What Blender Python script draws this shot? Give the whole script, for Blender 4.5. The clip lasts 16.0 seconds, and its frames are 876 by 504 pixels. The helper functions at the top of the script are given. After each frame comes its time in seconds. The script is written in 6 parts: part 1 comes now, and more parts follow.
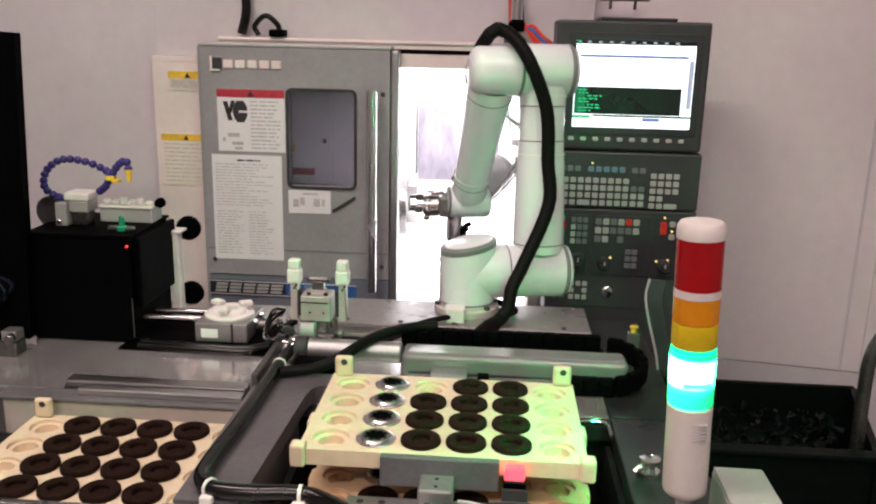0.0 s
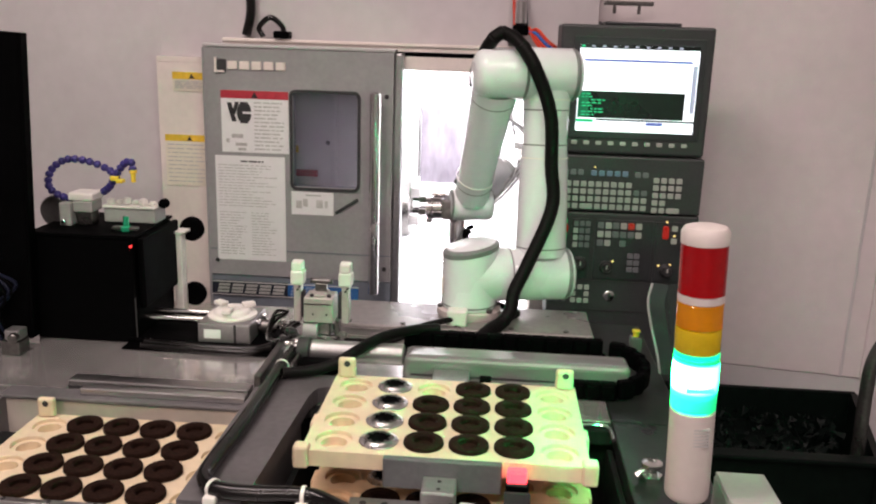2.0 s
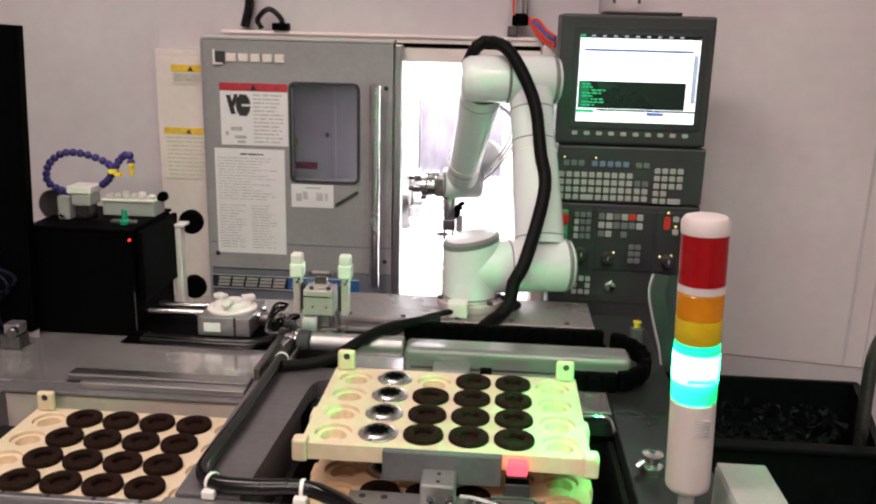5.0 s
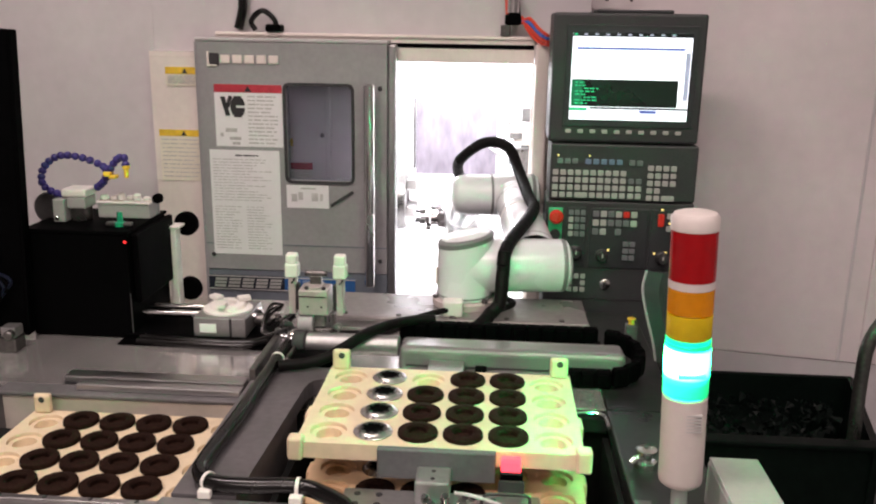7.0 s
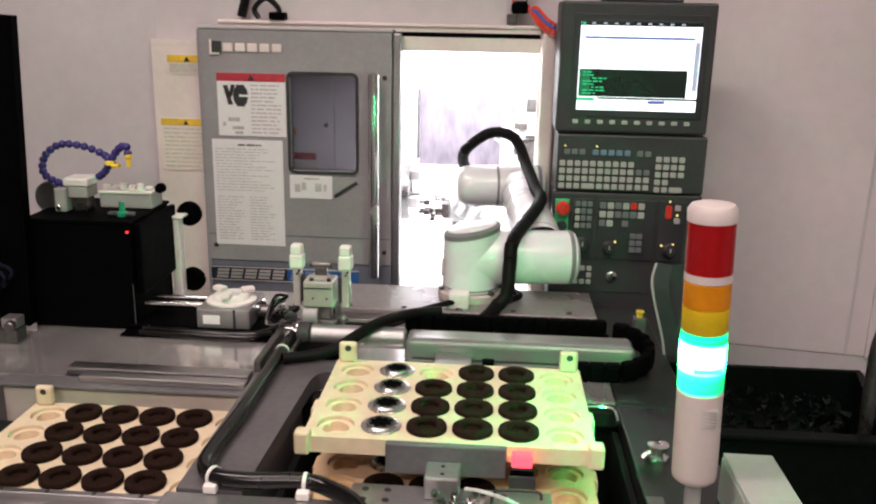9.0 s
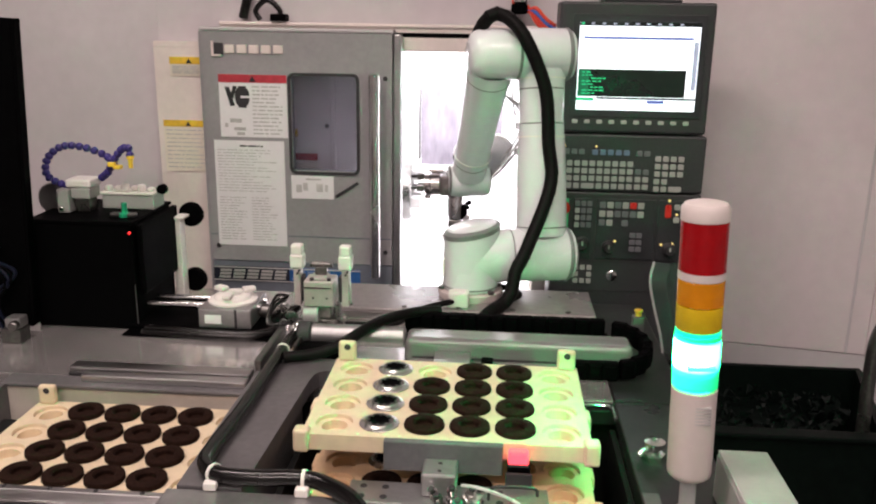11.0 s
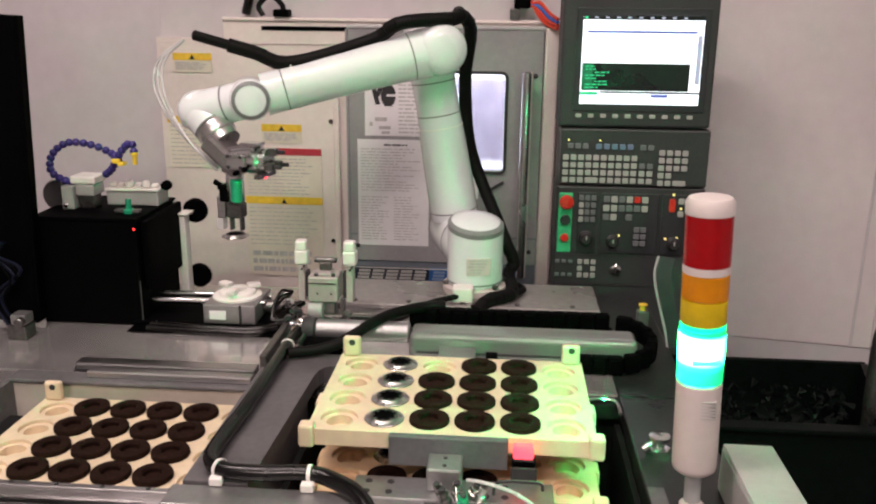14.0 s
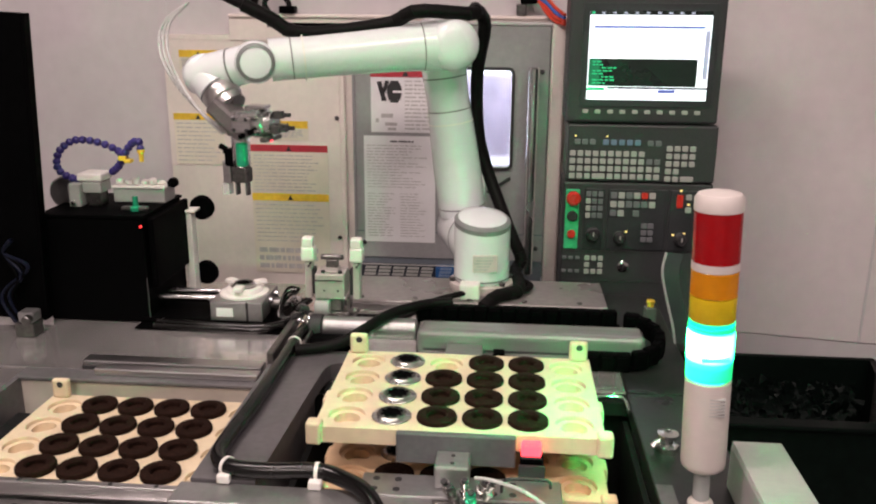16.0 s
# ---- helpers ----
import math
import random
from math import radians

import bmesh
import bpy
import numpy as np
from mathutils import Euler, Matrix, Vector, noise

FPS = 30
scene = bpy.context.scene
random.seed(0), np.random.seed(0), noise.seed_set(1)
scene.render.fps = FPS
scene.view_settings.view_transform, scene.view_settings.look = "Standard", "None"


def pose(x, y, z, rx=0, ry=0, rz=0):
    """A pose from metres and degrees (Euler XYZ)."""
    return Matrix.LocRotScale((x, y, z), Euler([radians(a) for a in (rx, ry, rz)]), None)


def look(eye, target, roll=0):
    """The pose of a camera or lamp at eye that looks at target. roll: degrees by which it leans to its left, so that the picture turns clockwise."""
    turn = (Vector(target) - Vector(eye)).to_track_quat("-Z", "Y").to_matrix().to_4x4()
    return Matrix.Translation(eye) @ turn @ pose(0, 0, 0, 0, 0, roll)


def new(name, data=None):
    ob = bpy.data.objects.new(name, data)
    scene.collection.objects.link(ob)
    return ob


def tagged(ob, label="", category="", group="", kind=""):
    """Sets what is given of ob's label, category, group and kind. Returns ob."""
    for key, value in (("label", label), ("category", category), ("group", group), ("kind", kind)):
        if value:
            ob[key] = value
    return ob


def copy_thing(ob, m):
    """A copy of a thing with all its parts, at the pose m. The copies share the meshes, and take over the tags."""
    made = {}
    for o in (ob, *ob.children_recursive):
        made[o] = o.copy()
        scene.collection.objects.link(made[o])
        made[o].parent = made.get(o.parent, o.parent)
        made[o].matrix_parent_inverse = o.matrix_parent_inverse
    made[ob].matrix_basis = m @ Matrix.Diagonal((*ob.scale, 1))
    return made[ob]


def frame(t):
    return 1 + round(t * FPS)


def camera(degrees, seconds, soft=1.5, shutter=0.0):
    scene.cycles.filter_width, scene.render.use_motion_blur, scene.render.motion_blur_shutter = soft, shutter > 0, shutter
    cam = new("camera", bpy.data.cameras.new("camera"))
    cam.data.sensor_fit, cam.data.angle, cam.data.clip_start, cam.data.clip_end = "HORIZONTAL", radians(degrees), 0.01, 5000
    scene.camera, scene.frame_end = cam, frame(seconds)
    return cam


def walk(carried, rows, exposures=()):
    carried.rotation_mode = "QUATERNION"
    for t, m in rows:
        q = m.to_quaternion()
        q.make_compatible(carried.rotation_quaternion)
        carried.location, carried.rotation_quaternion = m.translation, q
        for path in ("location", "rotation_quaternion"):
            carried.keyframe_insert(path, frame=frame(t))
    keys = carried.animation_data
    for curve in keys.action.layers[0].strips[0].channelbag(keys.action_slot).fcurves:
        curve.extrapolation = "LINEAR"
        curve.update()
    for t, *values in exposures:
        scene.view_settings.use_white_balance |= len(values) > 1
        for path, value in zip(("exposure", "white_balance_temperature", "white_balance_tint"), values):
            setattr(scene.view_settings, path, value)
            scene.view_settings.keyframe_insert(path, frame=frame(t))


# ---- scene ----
cam = camera(54.8, 16.0, soft=2.1)
PATH = [
    (0, (0.0655, -0.1530, 1.5492), (-0.0610, 1.7797, 1.0506), 1.38),
    (0.5, (0.0642, -0.1569, 1.5502), (-0.0630, 1.7770, 1.0563), 1.57),
    (1, (0.0582, -0.1513, 1.5488), (-0.0697, 1.7805, 1.0467), 1.83),
    (1.5, (0.0582, -0.1498, 1.5497), (-0.0717, 1.7818, 1.0475), 1.88),
    (2, (0.0600, -0.1565, 1.5512), (-0.0675, 1.7773, 1.0572), 1.83),
    (2.5, (0.0660, -0.1555, 1.5497), (-0.0621, 1.7783, 1.0555), 1.64),
    (3, (0.0629, -0.1491, 1.5489), (-0.0665, 1.7818, 1.0442), 1.51),
    (3.5, (0.0606, -0.1466, 1.5468), (-0.0693, 1.7833, 1.0382), 1.48),
    (4, (0.0622, -0.1466, 1.5478), (-0.0704, 1.7821, 1.0354), 1.51),
    (6.5, (0.0706, -0.1559, 1.5485), (-0.0556, 1.7741, 1.0394), 1.29),
    (7, (0.0734, -0.1562, 1.5488), (-0.0549, 1.7729, 1.0368), 0.96),
    (7.5, (0.0700, -0.1472, 1.5469), (-0.0555, 1.7791, 1.0236), 1.05),
    (8, (0.0560, -0.1340, 1.5420), (-0.0610, 1.7890, 1.0050), 1.40),
    (8.5, (0.0571, -0.1369, 1.5430), (-0.0629, 1.7879, 1.0131), 1.39),
    (9, (0.0572, -0.1353, 1.5429), (-0.0689, 1.7886, 1.0110), 1.18),
    (11.5, (0.0701, -0.1477, 1.5452), (-0.0697, 1.7753, 1.0137), 0.86),
    (12, (0.0683, -0.1433, 1.5448), (-0.0738, 1.7784, 1.0091), 0.76),
    (12.5, (0.0643, -0.1393, 1.5429), (-0.0770, 1.7791, 0.9954), 0.80),
    (13, (0.0605, -0.1386, 1.5440), (-0.0869, 1.7776, 0.9903), 0.91),
    (13.5, (0.0604, -0.1406, 1.5429), (-0.0885, 1.7752, 0.9887), 0.83),
    (14, (0.0681, -0.1467, 1.5452), (-0.0775, 1.7726, 1.0022), 0.63),
    (14.5, (0.0695, -0.1459, 1.5442), (-0.0778, 1.7731, 1.0007), 0.47),
    (15, (0.0714, -0.1447, 1.5454), (-0.0815, 1.7737, 1.0010), 0.22),
    (15.5, (0.0688, -0.1430, 1.5435), (-0.0866, 1.7739, 0.9946), 0.30),
    (16, (0.0661, -0.1426, 1.5453), (-0.0934, 1.7731, 0.9933), 0.40),
]
walk(cam, [(t, look(eye, target, roll)) for t, eye, target, roll in PATH],
     exposures=[(0, 0.0), (11.5, 0.0), (12.5, 0.03), (13.5, 0.09), (16, 0.10)])

# the lathe and all that is fixed to it is drawn at a smaller size about this point and enlarged by one factor
LK = 1.12
LATHE = Matrix.LocRotScale((0.069 * (1 - LK), -0.154 * (1 - LK), 1.55 * (1 - LK)), None, (LK, LK, LK))

# ---- light ----
world = bpy.data.worlds.new("hall_air")
world.use_nodes = True
world.node_tree.nodes["Background"].inputs[0].default_value = (0.97, 0.93, 0.94, 1)
world.node_tree.nodes["Background"].inputs[1].default_value = 0.10
scene.world = world


def area_lamp(name, m, sx, sy, watts, color):
    d = bpy.data.lights.new(name, "AREA")
    d.shape, d.size, d.size_y, d.energy, d.color = "RECTANGLE", sx, sy, watts, color
    ob = new(name, d)
    ob.matrix_basis = m
    return ob


# ceiling lamps stay out of sight, added to light the hall from above
area_lamp("hall_fill_light", look((-1.0, 0.65, 3.33), (-1.0, 0.65, 0)), 1.2, 0.3, 40, (1.0, 0.81, 0.77))
area_lamp("hall_fill_light", look((0.8, -0.35, 3.33), (0.8, -0.35, 0)), 1.2, 0.3, 40, (1.0, 0.81, 0.77))
# third lamp is added front fill for the trays and robot
area_lamp("hall_fill_light", look((-0.7, -1.9, 3.33), (-0.7, -1.9, 0)), 1.2, 0.3, 64, (1.0, 0.81, 0.77))
area_lamp("lathe_lamp_light", look(LATHE @ Vector((0.0, 2.22, 1.46)), LATHE @ Vector((-0.02, 2.7, 0.9))), 0.36, 0.056, 15, (1.0, 0.98, 1.0))
area_lamp("lathe_lamp_light", look(LATHE @ Vector((-0.36, 2.6, 1.45)), LATHE @ Vector((0.0, 2.6, 1.0))), 0.34, 0.056, 11, (1.0, 0.98, 1.0))


# ---- materials ----
MATS = {}


def mat(name, color, rough=0.5, metal=0.0, grain=60.0, vary=0.15, bump=0.05, stain=0.12, emit=0.0, glow=None,
        coat=0.0, stretch=(1, 1, 1), clear=0.0, sub=0.0, spec=0.5):
    """A surface with grain and stains at two scales, in metres."""
    if name in MATS:
        return MATS[name]
    m = bpy.data.materials.new(name)
    m.use_nodes = True
    nt = m.node_tree
    bsdf = nt.nodes["Principled BSDF"]
    tc = nt.nodes.new("ShaderNodeTexCoord")
    mp = nt.nodes.new("ShaderNodeMapping")
    mp.inputs["Scale"].default_value = stretch
    nt.links.new(tc.outputs["Object"], mp.inputs[0])
    n1 = nt.nodes.new("ShaderNodeTexNoise")
    n1.inputs["Scale"].default_value = grain
    n1.inputs["Detail"].default_value = 6
    n2 = nt.nodes.new("ShaderNodeTexNoise")
    n2.inputs["Scale"].default_value = grain * 0.09
    n2.inputs["Detail"].default_value = 4
    for n in (n1, n2):
        nt.links.new(mp.outputs[0], n.inputs["Vector"])

    def ramp(src, lo, hi):
        r = nt.nodes.new("ShaderNodeMapRange")
        r.inputs["From Min"].default_value, r.inputs["From Max"].default_value = 0.3, 0.7
        r.inputs["To Min"].default_value, r.inputs["To Max"].default_value = lo, hi
        nt.links.new(src, r.inputs["Value"])
        return r.outputs[0]
    mul = nt.nodes.new("ShaderNodeMath")
    mul.operation = "MULTIPLY"
    nt.links.new(ramp(n1.outputs["Fac"], 1 - vary, 1 + vary), mul.inputs[0])
    nt.links.new(ramp(n2.outputs["Fac"], 1 - stain, 1 + stain), mul.inputs[1])
    mix = nt.nodes.new("ShaderNodeVectorMath")
    mix.operation = "SCALE"
    mix.inputs[0].default_value = color
    nt.links.new(mul.outputs[0], mix.inputs["Scale"])
    nt.links.new(mix.outputs[0], bsdf.inputs["Base Color"])
    nt.links.new(ramp(n2.outputs["Fac"], max(rough - 0.08, 0.02), min(rough + 0.1, 1)), bsdf.inputs["Roughness"])
    bsdf.inputs["Metallic"].default_value = metal
    bsdf.inputs["Specular IOR Level"].default_value = spec
    if bump:
        b = nt.nodes.new("ShaderNodeBump")
        b.inputs["Strength"].default_value, b.inputs["Distance"].default_value = bump, 0.002
        nt.links.new(n1.outputs["Fac"], b.inputs["Height"])
        nt.links.new(b.outputs[0], bsdf.inputs["Normal"])
    if emit:
        bsdf.inputs["Emission Color"].default_value = (*(glow or color), 1)
        bsdf.inputs["Emission Strength"].default_value = emit
    if coat:
        bsdf.inputs["Coat Weight"].default_value, bsdf.inputs["Coat Roughness"].default_value = coat, 0.12
    if clear:
        bsdf.inputs["Transmission Weight"].default_value, bsdf.inputs["IOR"].default_value = clear, 1.45
    if sub:
        bsdf.inputs["Subsurface Weight"].default_value = sub
        bsdf.inputs["Subsurface Radius"].default_value = (0.01, 0.008, 0.005)
        bsdf.inputs["Subsurface Scale"].default_value = 0.5
    MATS[name] = m
    return m


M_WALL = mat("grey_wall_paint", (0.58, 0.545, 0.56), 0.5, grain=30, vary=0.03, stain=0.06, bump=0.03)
M_WALLR = mat("pale_wall_panel", (0.73, 0.66, 0.67), 0.45, grain=25, vary=0.03, stain=0.08, bump=0.03)
M_COVER = mat("cream_machine_paint", (0.78, 0.71, 0.66), 0.4, grain=60, vary=0.03, stain=0.06, bump=0.03)
M_DOOR = mat("grey_machine_paint", (0.30, 0.295, 0.30), 0.38, grain=80, vary=0.05, stain=0.1, bump=0.04)
M_CAP = mat("pale_grey_paint", (0.46, 0.45, 0.45), 0.38, grain=80, vary=0.04, stain=0.08, bump=0.03)
# darker copy of the door's grey, with the lower panel's shade in it
M_DOORLOW = mat("shaded_door_paint", (0.15, 0.17, 0.20), 0.4, grain=80, vary=0.05, bump=0.04)
M_CHROME = mat("polished_steel", (0.72, 0.71, 0.71), 0.2, 1.0, grain=90, vary=0.05, bump=0.02)
M_TURNED = mat("turned_steel", (0.55, 0.54, 0.53), 0.26, 1.0, grain=300, vary=0.05, bump=0.03)
M_STEEL = mat("brushed_steel", (0.55, 0.54, 0.54), 0.33, 1.0, grain=140, vary=0.12, bump=0.08, stretch=(0.1, 1, 1))
M_TABLE = mat("oiled_steel_plate", (0.60, 0.58, 0.57), 0.13, 0.75, grain=50, vary=0.14, stain=0.3, bump=0.05)
M_FRAME = mat("grey_anodised_frame", (0.15, 0.145, 0.15), 0.45, 0.35, grain=70, vary=0.12, stain=0.2, bump=0.05)
M_DARKPLATE = mat("dark_oiled_plate", (0.018, 0.020, 0.019), 0.35, 0.2, grain=70, vary=0.2, stain=0.25, bump=0.05)
M_HOSE = mat("matt_black_hose", (0.006, 0.0055, 0.0055), 0.5, grain=200, vary=0.3, bump=0.1, spec=0.09)
M_GUARD = mat("smoky_clear_plastic", (0.06, 0.08, 0.075), 0.06, grain=30, vary=0.05, clear=0.35)
M_ALU = mat("aluminium", (0.38, 0.38, 0.38), 0.38, 0.85, grain=120, vary=0.06, bump=0.04)
M_BLACK = mat("black_paint", (0.0012, 0.0012, 0.0014), 0.55, grain=80, vary=0.25, bump=0.05, spec=0.02)
M_RUBBER = mat("black_rubber", (0.004, 0.0037, 0.0037), 0.2, grain=200, vary=0.3, bump=0.06, spec=0.4)
M_GUIDE = mat("bright_guide_steel", (0.30, 0.30, 0.295), 0.22, 0.45, grain=120, vary=0.06, bump=0.03, stretch=(0.1, 1, 1))
M_STATION = mat("pale_anodised_block", (0.50, 0.47, 0.44), 0.4, 0.2, grain=120, vary=0.06, stain=0.12, bump=0.04)
M_TOOLGREY = mat("dark_tool_aluminium", (0.17, 0.155, 0.155), 0.45, 0.4, grain=120, vary=0.1, bump=0.05)
M_FLANGE = mat("satin_steel", (0.62, 0.60, 0.59), 0.3, 1.0, grain=140, vary=0.06, bump=0.03)
M_BASEPLATE = mat("machined_grey_plate", (0.30, 0.285, 0.275), 0.32, 0.4, grain=60, vary=0.1, stain=0.2, bump=0.04)
M_CLAMP = mat("blue_grey_plate", (0.13, 0.135, 0.14), 0.4, 0.3, grain=120, vary=0.08, bump=0.04)
M_GASKET = mat("grey_rubber", (0.045, 0.045, 0.047), 0.5, grain=200, vary=0.2, spec=0.2)
M_PALEBLOCK = mat("grey_white_plastic", (0.34, 0.34, 0.33), 0.4, grain=90, vary=0.05, stain=0.1)
M_BOXGREY = mat("pale_grey_enamel", (0.38, 0.365, 0.36), 0.4, grain=90, vary=0.04, stain=0.1, bump=0.04)
# cream reflection of the tray painted into the well's steel
M_WELL = mat("well_steel_painted_sheen", (0.66, 0.60, 0.53), 0.35, 0.1, grain=40, vary=0.06, stain=0.2, bump=0.04)
M_LENSGRN3 = mat("green_lens_edge", (0.02, 0.6, 0.2), 0.3, emit=3.0, glow=(0.0, 0.7, 0.22), bump=0)
# shade down in the tray wells, put into a near-black colour
M_PIT = mat("pit_shade_black", (0.010, 0.011, 0.011), 0.7, 0.0, grain=40, vary=0.3, bump=0.05, spec=0.15)
M_CONTROL = mat("dark_control_casing", (0.036, 0.039, 0.040), 0.5, grain=250, vary=0.12, bump=0.12)
M_CONTROL2 = mat("control_face", (0.028, 0.032, 0.034), 0.45, grain=200, vary=0.12, bump=0.08)
M_KEY = mat("grey_key_plastic", (0.42, 0.42, 0.40), 0.5, grain=300, vary=0.06)
M_KEYD = mat("dark_key_plastic", (0.16, 0.17, 0.18), 0.5, grain=300, vary=0.06)
M_KEYB = mat("blue_key_plastic", (0.16, 0.22, 0.34), 0.5, grain=300, vary=0.06)
M_ARM = mat("white_robot_enamel", (0.79, 0.83, 0.84), 0.24, grain=40, vary=0.015, stain=0.03, bump=0.0, coat=0.4)
M_ARMRING = mat("grey_joint_ring", (0.20, 0.21, 0.21), 0.4, grain=90, vary=0.05)
M_TRAY = mat("cream_nylon_tray", (0.72, 0.60, 0.42), 0.5, grain=60, vary=0.05, stain=0.08, bump=0.04, sub=0.05)
# same cream plastic, with the red sensor glow and stack shade painted in
M_TRAYLOW = mat("cream_tray_warm_shade", (0.70, 0.50, 0.31), 0.5, grain=60, vary=0.06, stain=0.1, bump=0.04)
M_RING = mat("dark_forged_ring", (0.017, 0.0085, 0.006), 0.7, 0.0, grain=180, vary=0.35, stain=0.2, bump=0.2, spec=0.05)
M_NYLON = mat("white_nylon", (0.80, 0.79, 0.74), 0.45, grain=90, vary=0.03, sub=0.05)
M_PAPER = mat("white_paper", (0.80, 0.79, 0.80), 0.35, grain=50, vary=0.02, stain=0.04, coat=0.3)
M_CREAM = mat("label_cream", (0.74, 0.69, 0.58), 0.4, grain=50, vary=0.03)
M_INK = mat("black_ink", (0.03, 0.03, 0.032), 0.5)
M_GREYINK = mat("grey_ink", (0.50, 0.49, 0.48), 0.5)
M_RED = mat("red_print", (0.48, 0.04, 0.06), 0.4)
M_YEL = mat("yellow_print", (0.82, 0.55, 0.05), 0.4)
M_NAVYPLATE = mat("navy_plate", (0.012, 0.016, 0.028), 0.35, grain=80, vary=0.1)
M_PLATEMARK = mat("pale_blue_print", (0.18, 0.26, 0.42), 0.4)
M_BLUE = mat("blue_print", (0.02, 0.10, 0.28), 0.4)
# slight emission added to brighten the red buttons, which are no lamps
M_REDBTN = mat("red_button", (0.60, 0.03, 0.02), 0.3, emit=0.08)
# green light of the signal tower painted into the plate's colour
M_SWITCHTINT = mat("switch_plate_lamp_tint", (0.06, 0.62, 0.26), 0.4)
M_WINDOW = mat("door_glass", (0.58, 0.61, 0.72), 0.08, grain=15, vary=0.05, bump=0.0, clear=0.97)
M_LATHEIN = mat("lathe_interior_paint", (0.85, 0.84, 0.86), 0.45, grain=40, vary=0.04, stain=0.06)
M_INPANEL = mat("wet_steel_sheet", (0.19, 0.17, 0.205), 0.4, 0.2, grain=22, vary=0.28, stain=0.2, bump=0.12, stretch=(1.8, 1, 0.6))
M_LENSRED = mat("red_lens", (0.62, 0.006, 0.012), 0.12, grain=90, vary=0.06, bump=0.02, clear=0.55)
# lower amber half is yellower: glow of the green lens below painted in
M_LENSAMBLIT = mat("amber_lens", (1.0, 0.74, 0.02), 0.12, grain=90, vary=0.06, bump=0.02, clear=0.4)
M_LENSAMBD = mat("amber_lens_unlit", (1.0, 0.42, 0.01), 0.12, grain=90, vary=0.06, bump=0.02, clear=0.5)
M_LENSGRN = mat("lit_green_lens", (0.02, 0.75, 0.42), 0.3, emit=205.0, glow=(0.01, 1.0, 0.22), bump=0)
ln = M_LENSGRN.node_tree
xyz, rmp, gain = ln.nodes.new("ShaderNodeSeparateXYZ"), ln.nodes.new("ShaderNodeValToRGB"), ln.nodes.new("ShaderNodeMath")
span = ln.nodes.new("ShaderNodeMapRange")
span.inputs["From Min"].default_value, span.inputs["From Max"].default_value = 1.09, 1.165
gain.operation = "MULTIPLY"
gain.inputs[1].default_value = 450.0
stops = rmp.color_ramp.elements
stops[0].position, stops[0].color = 0.0, (0.006, 0.006, 0.006, 1)
stops[1].position, stops[1].color = 1.0, (0.0018, 0.0018, 0.0018, 1)
for pos, val in ((0.26, 0.010), (0.36, 0.03), (0.46, 0.6), (0.6, 1.0), (0.84, 0.9), (0.91, 0.012), (0.95, 0.004)):
    stop = stops.new(pos)
    stop.color = (val, val, val, 1)
# emission weighted to the left by hand, steering where the green light falls
side, swing = ln.nodes.new("ShaderNodeMapRange"), ln.nodes.new("ShaderNodeMath")
side.inputs["From Min"].default_value, side.inputs["From Max"].default_value = -0.03, 0.028
side.inputs["To Min"].default_value, side.inputs["To Max"].default_value = 1.25, 0.12
swing.operation = "MULTIPLY"
ln.links.new(xyz.outputs["X"], side.inputs["Value"])
ln.links.new(next(n for n in ln.nodes if n.type == "TEX_COORD").outputs["Object"], xyz.inputs[0])
ln.links.new(xyz.outputs["Z"], span.inputs["Value"])
ln.links.new(span.outputs[0], rmp.inputs[0])
ln.links.new(rmp.outputs["Color"], gain.inputs[0])
ln.links.new(gain.outputs[0], swing.inputs[0])
ln.links.new(side.outputs[0], swing.inputs[1])
ln.links.new(swing.outputs[0], ln.nodes["Principled BSDF"].inputs["Emission Strength"])
M_LENSGRN2 = mat("lit_cyan_lens", (0.02, 0.75, 0.62), 0.3, emit=8.0, glow=(0.02, 1.0, 0.50), bump=0)
M_LAMPWHITE = mat("off_white_plastic", (0.63, 0.57, 0.54), 0.38, grain=90, vary=0.02, stain=0.04)
M_CLEARROD = mat("clear_rod", (0.85, 0.88, 0.86), 0.15, grain=60, vary=0.02, clear=0.6)
M_SCRWHITE = mat("screen_white", (0.9, 0.93, 1.0), 0.4, emit=1.5, glow=(0.88, 0.94, 1.0), bump=0)
M_SCRBLUE = mat("screen_blue", (0.1, 0.15, 0.4), 0.4, emit=0.5, glow=(0.12, 0.16, 0.5), bump=0)
M_SCRBLACK = mat("screen_black", (0.01, 0.016, 0.015), 0.25, emit=0.02, glow=(0.02, 0.05, 0.03), bump=0)
M_SCRGREEN = mat("screen_green", (0.02, 0.3, 0.12), 0.4, emit=0.75, glow=(0.03, 0.65, 0.28), bump=0)
M_SCRDIM = mat("screen_dim_green", (0.01, 0.12, 0.05), 0.4, emit=0.14, glow=(0.02, 0.6, 0.25), bump=0)
M_SCRGREY = mat("screen_grey", (0.35, 0.4, 0.5), 0.4, emit=0.5, glow=(0.45, 0.5, 0.65), bump=0)
M_REDLED = mat("red_led", (0.7, 0.02, 0.02), 0.3, emit=2.0, glow=(1.0, 0.03, 0.03), bump=0)
M_REDGLOW = mat("red_sensor_and_glint", (0.9, 0.04, 0.04), 0.3, emit=3.0, glow=(1.0, 0.05, 0.08), bump=0)
M_AMBLED = mat("amber_led", (0.9, 0.65, 0.25), 0.3, emit=0.9, glow=(1.0, 0.75, 0.25), bump=0)
M_PURPLE = mat("blue_violet_plastic", (0.030, 0.022, 0.16), 0.4, grain=150, vary=0.1)
M_NOZZLE = mat("yellow_plastic", (0.85, 0.62, 0.05), 0.4, grain=150, vary=0.05)
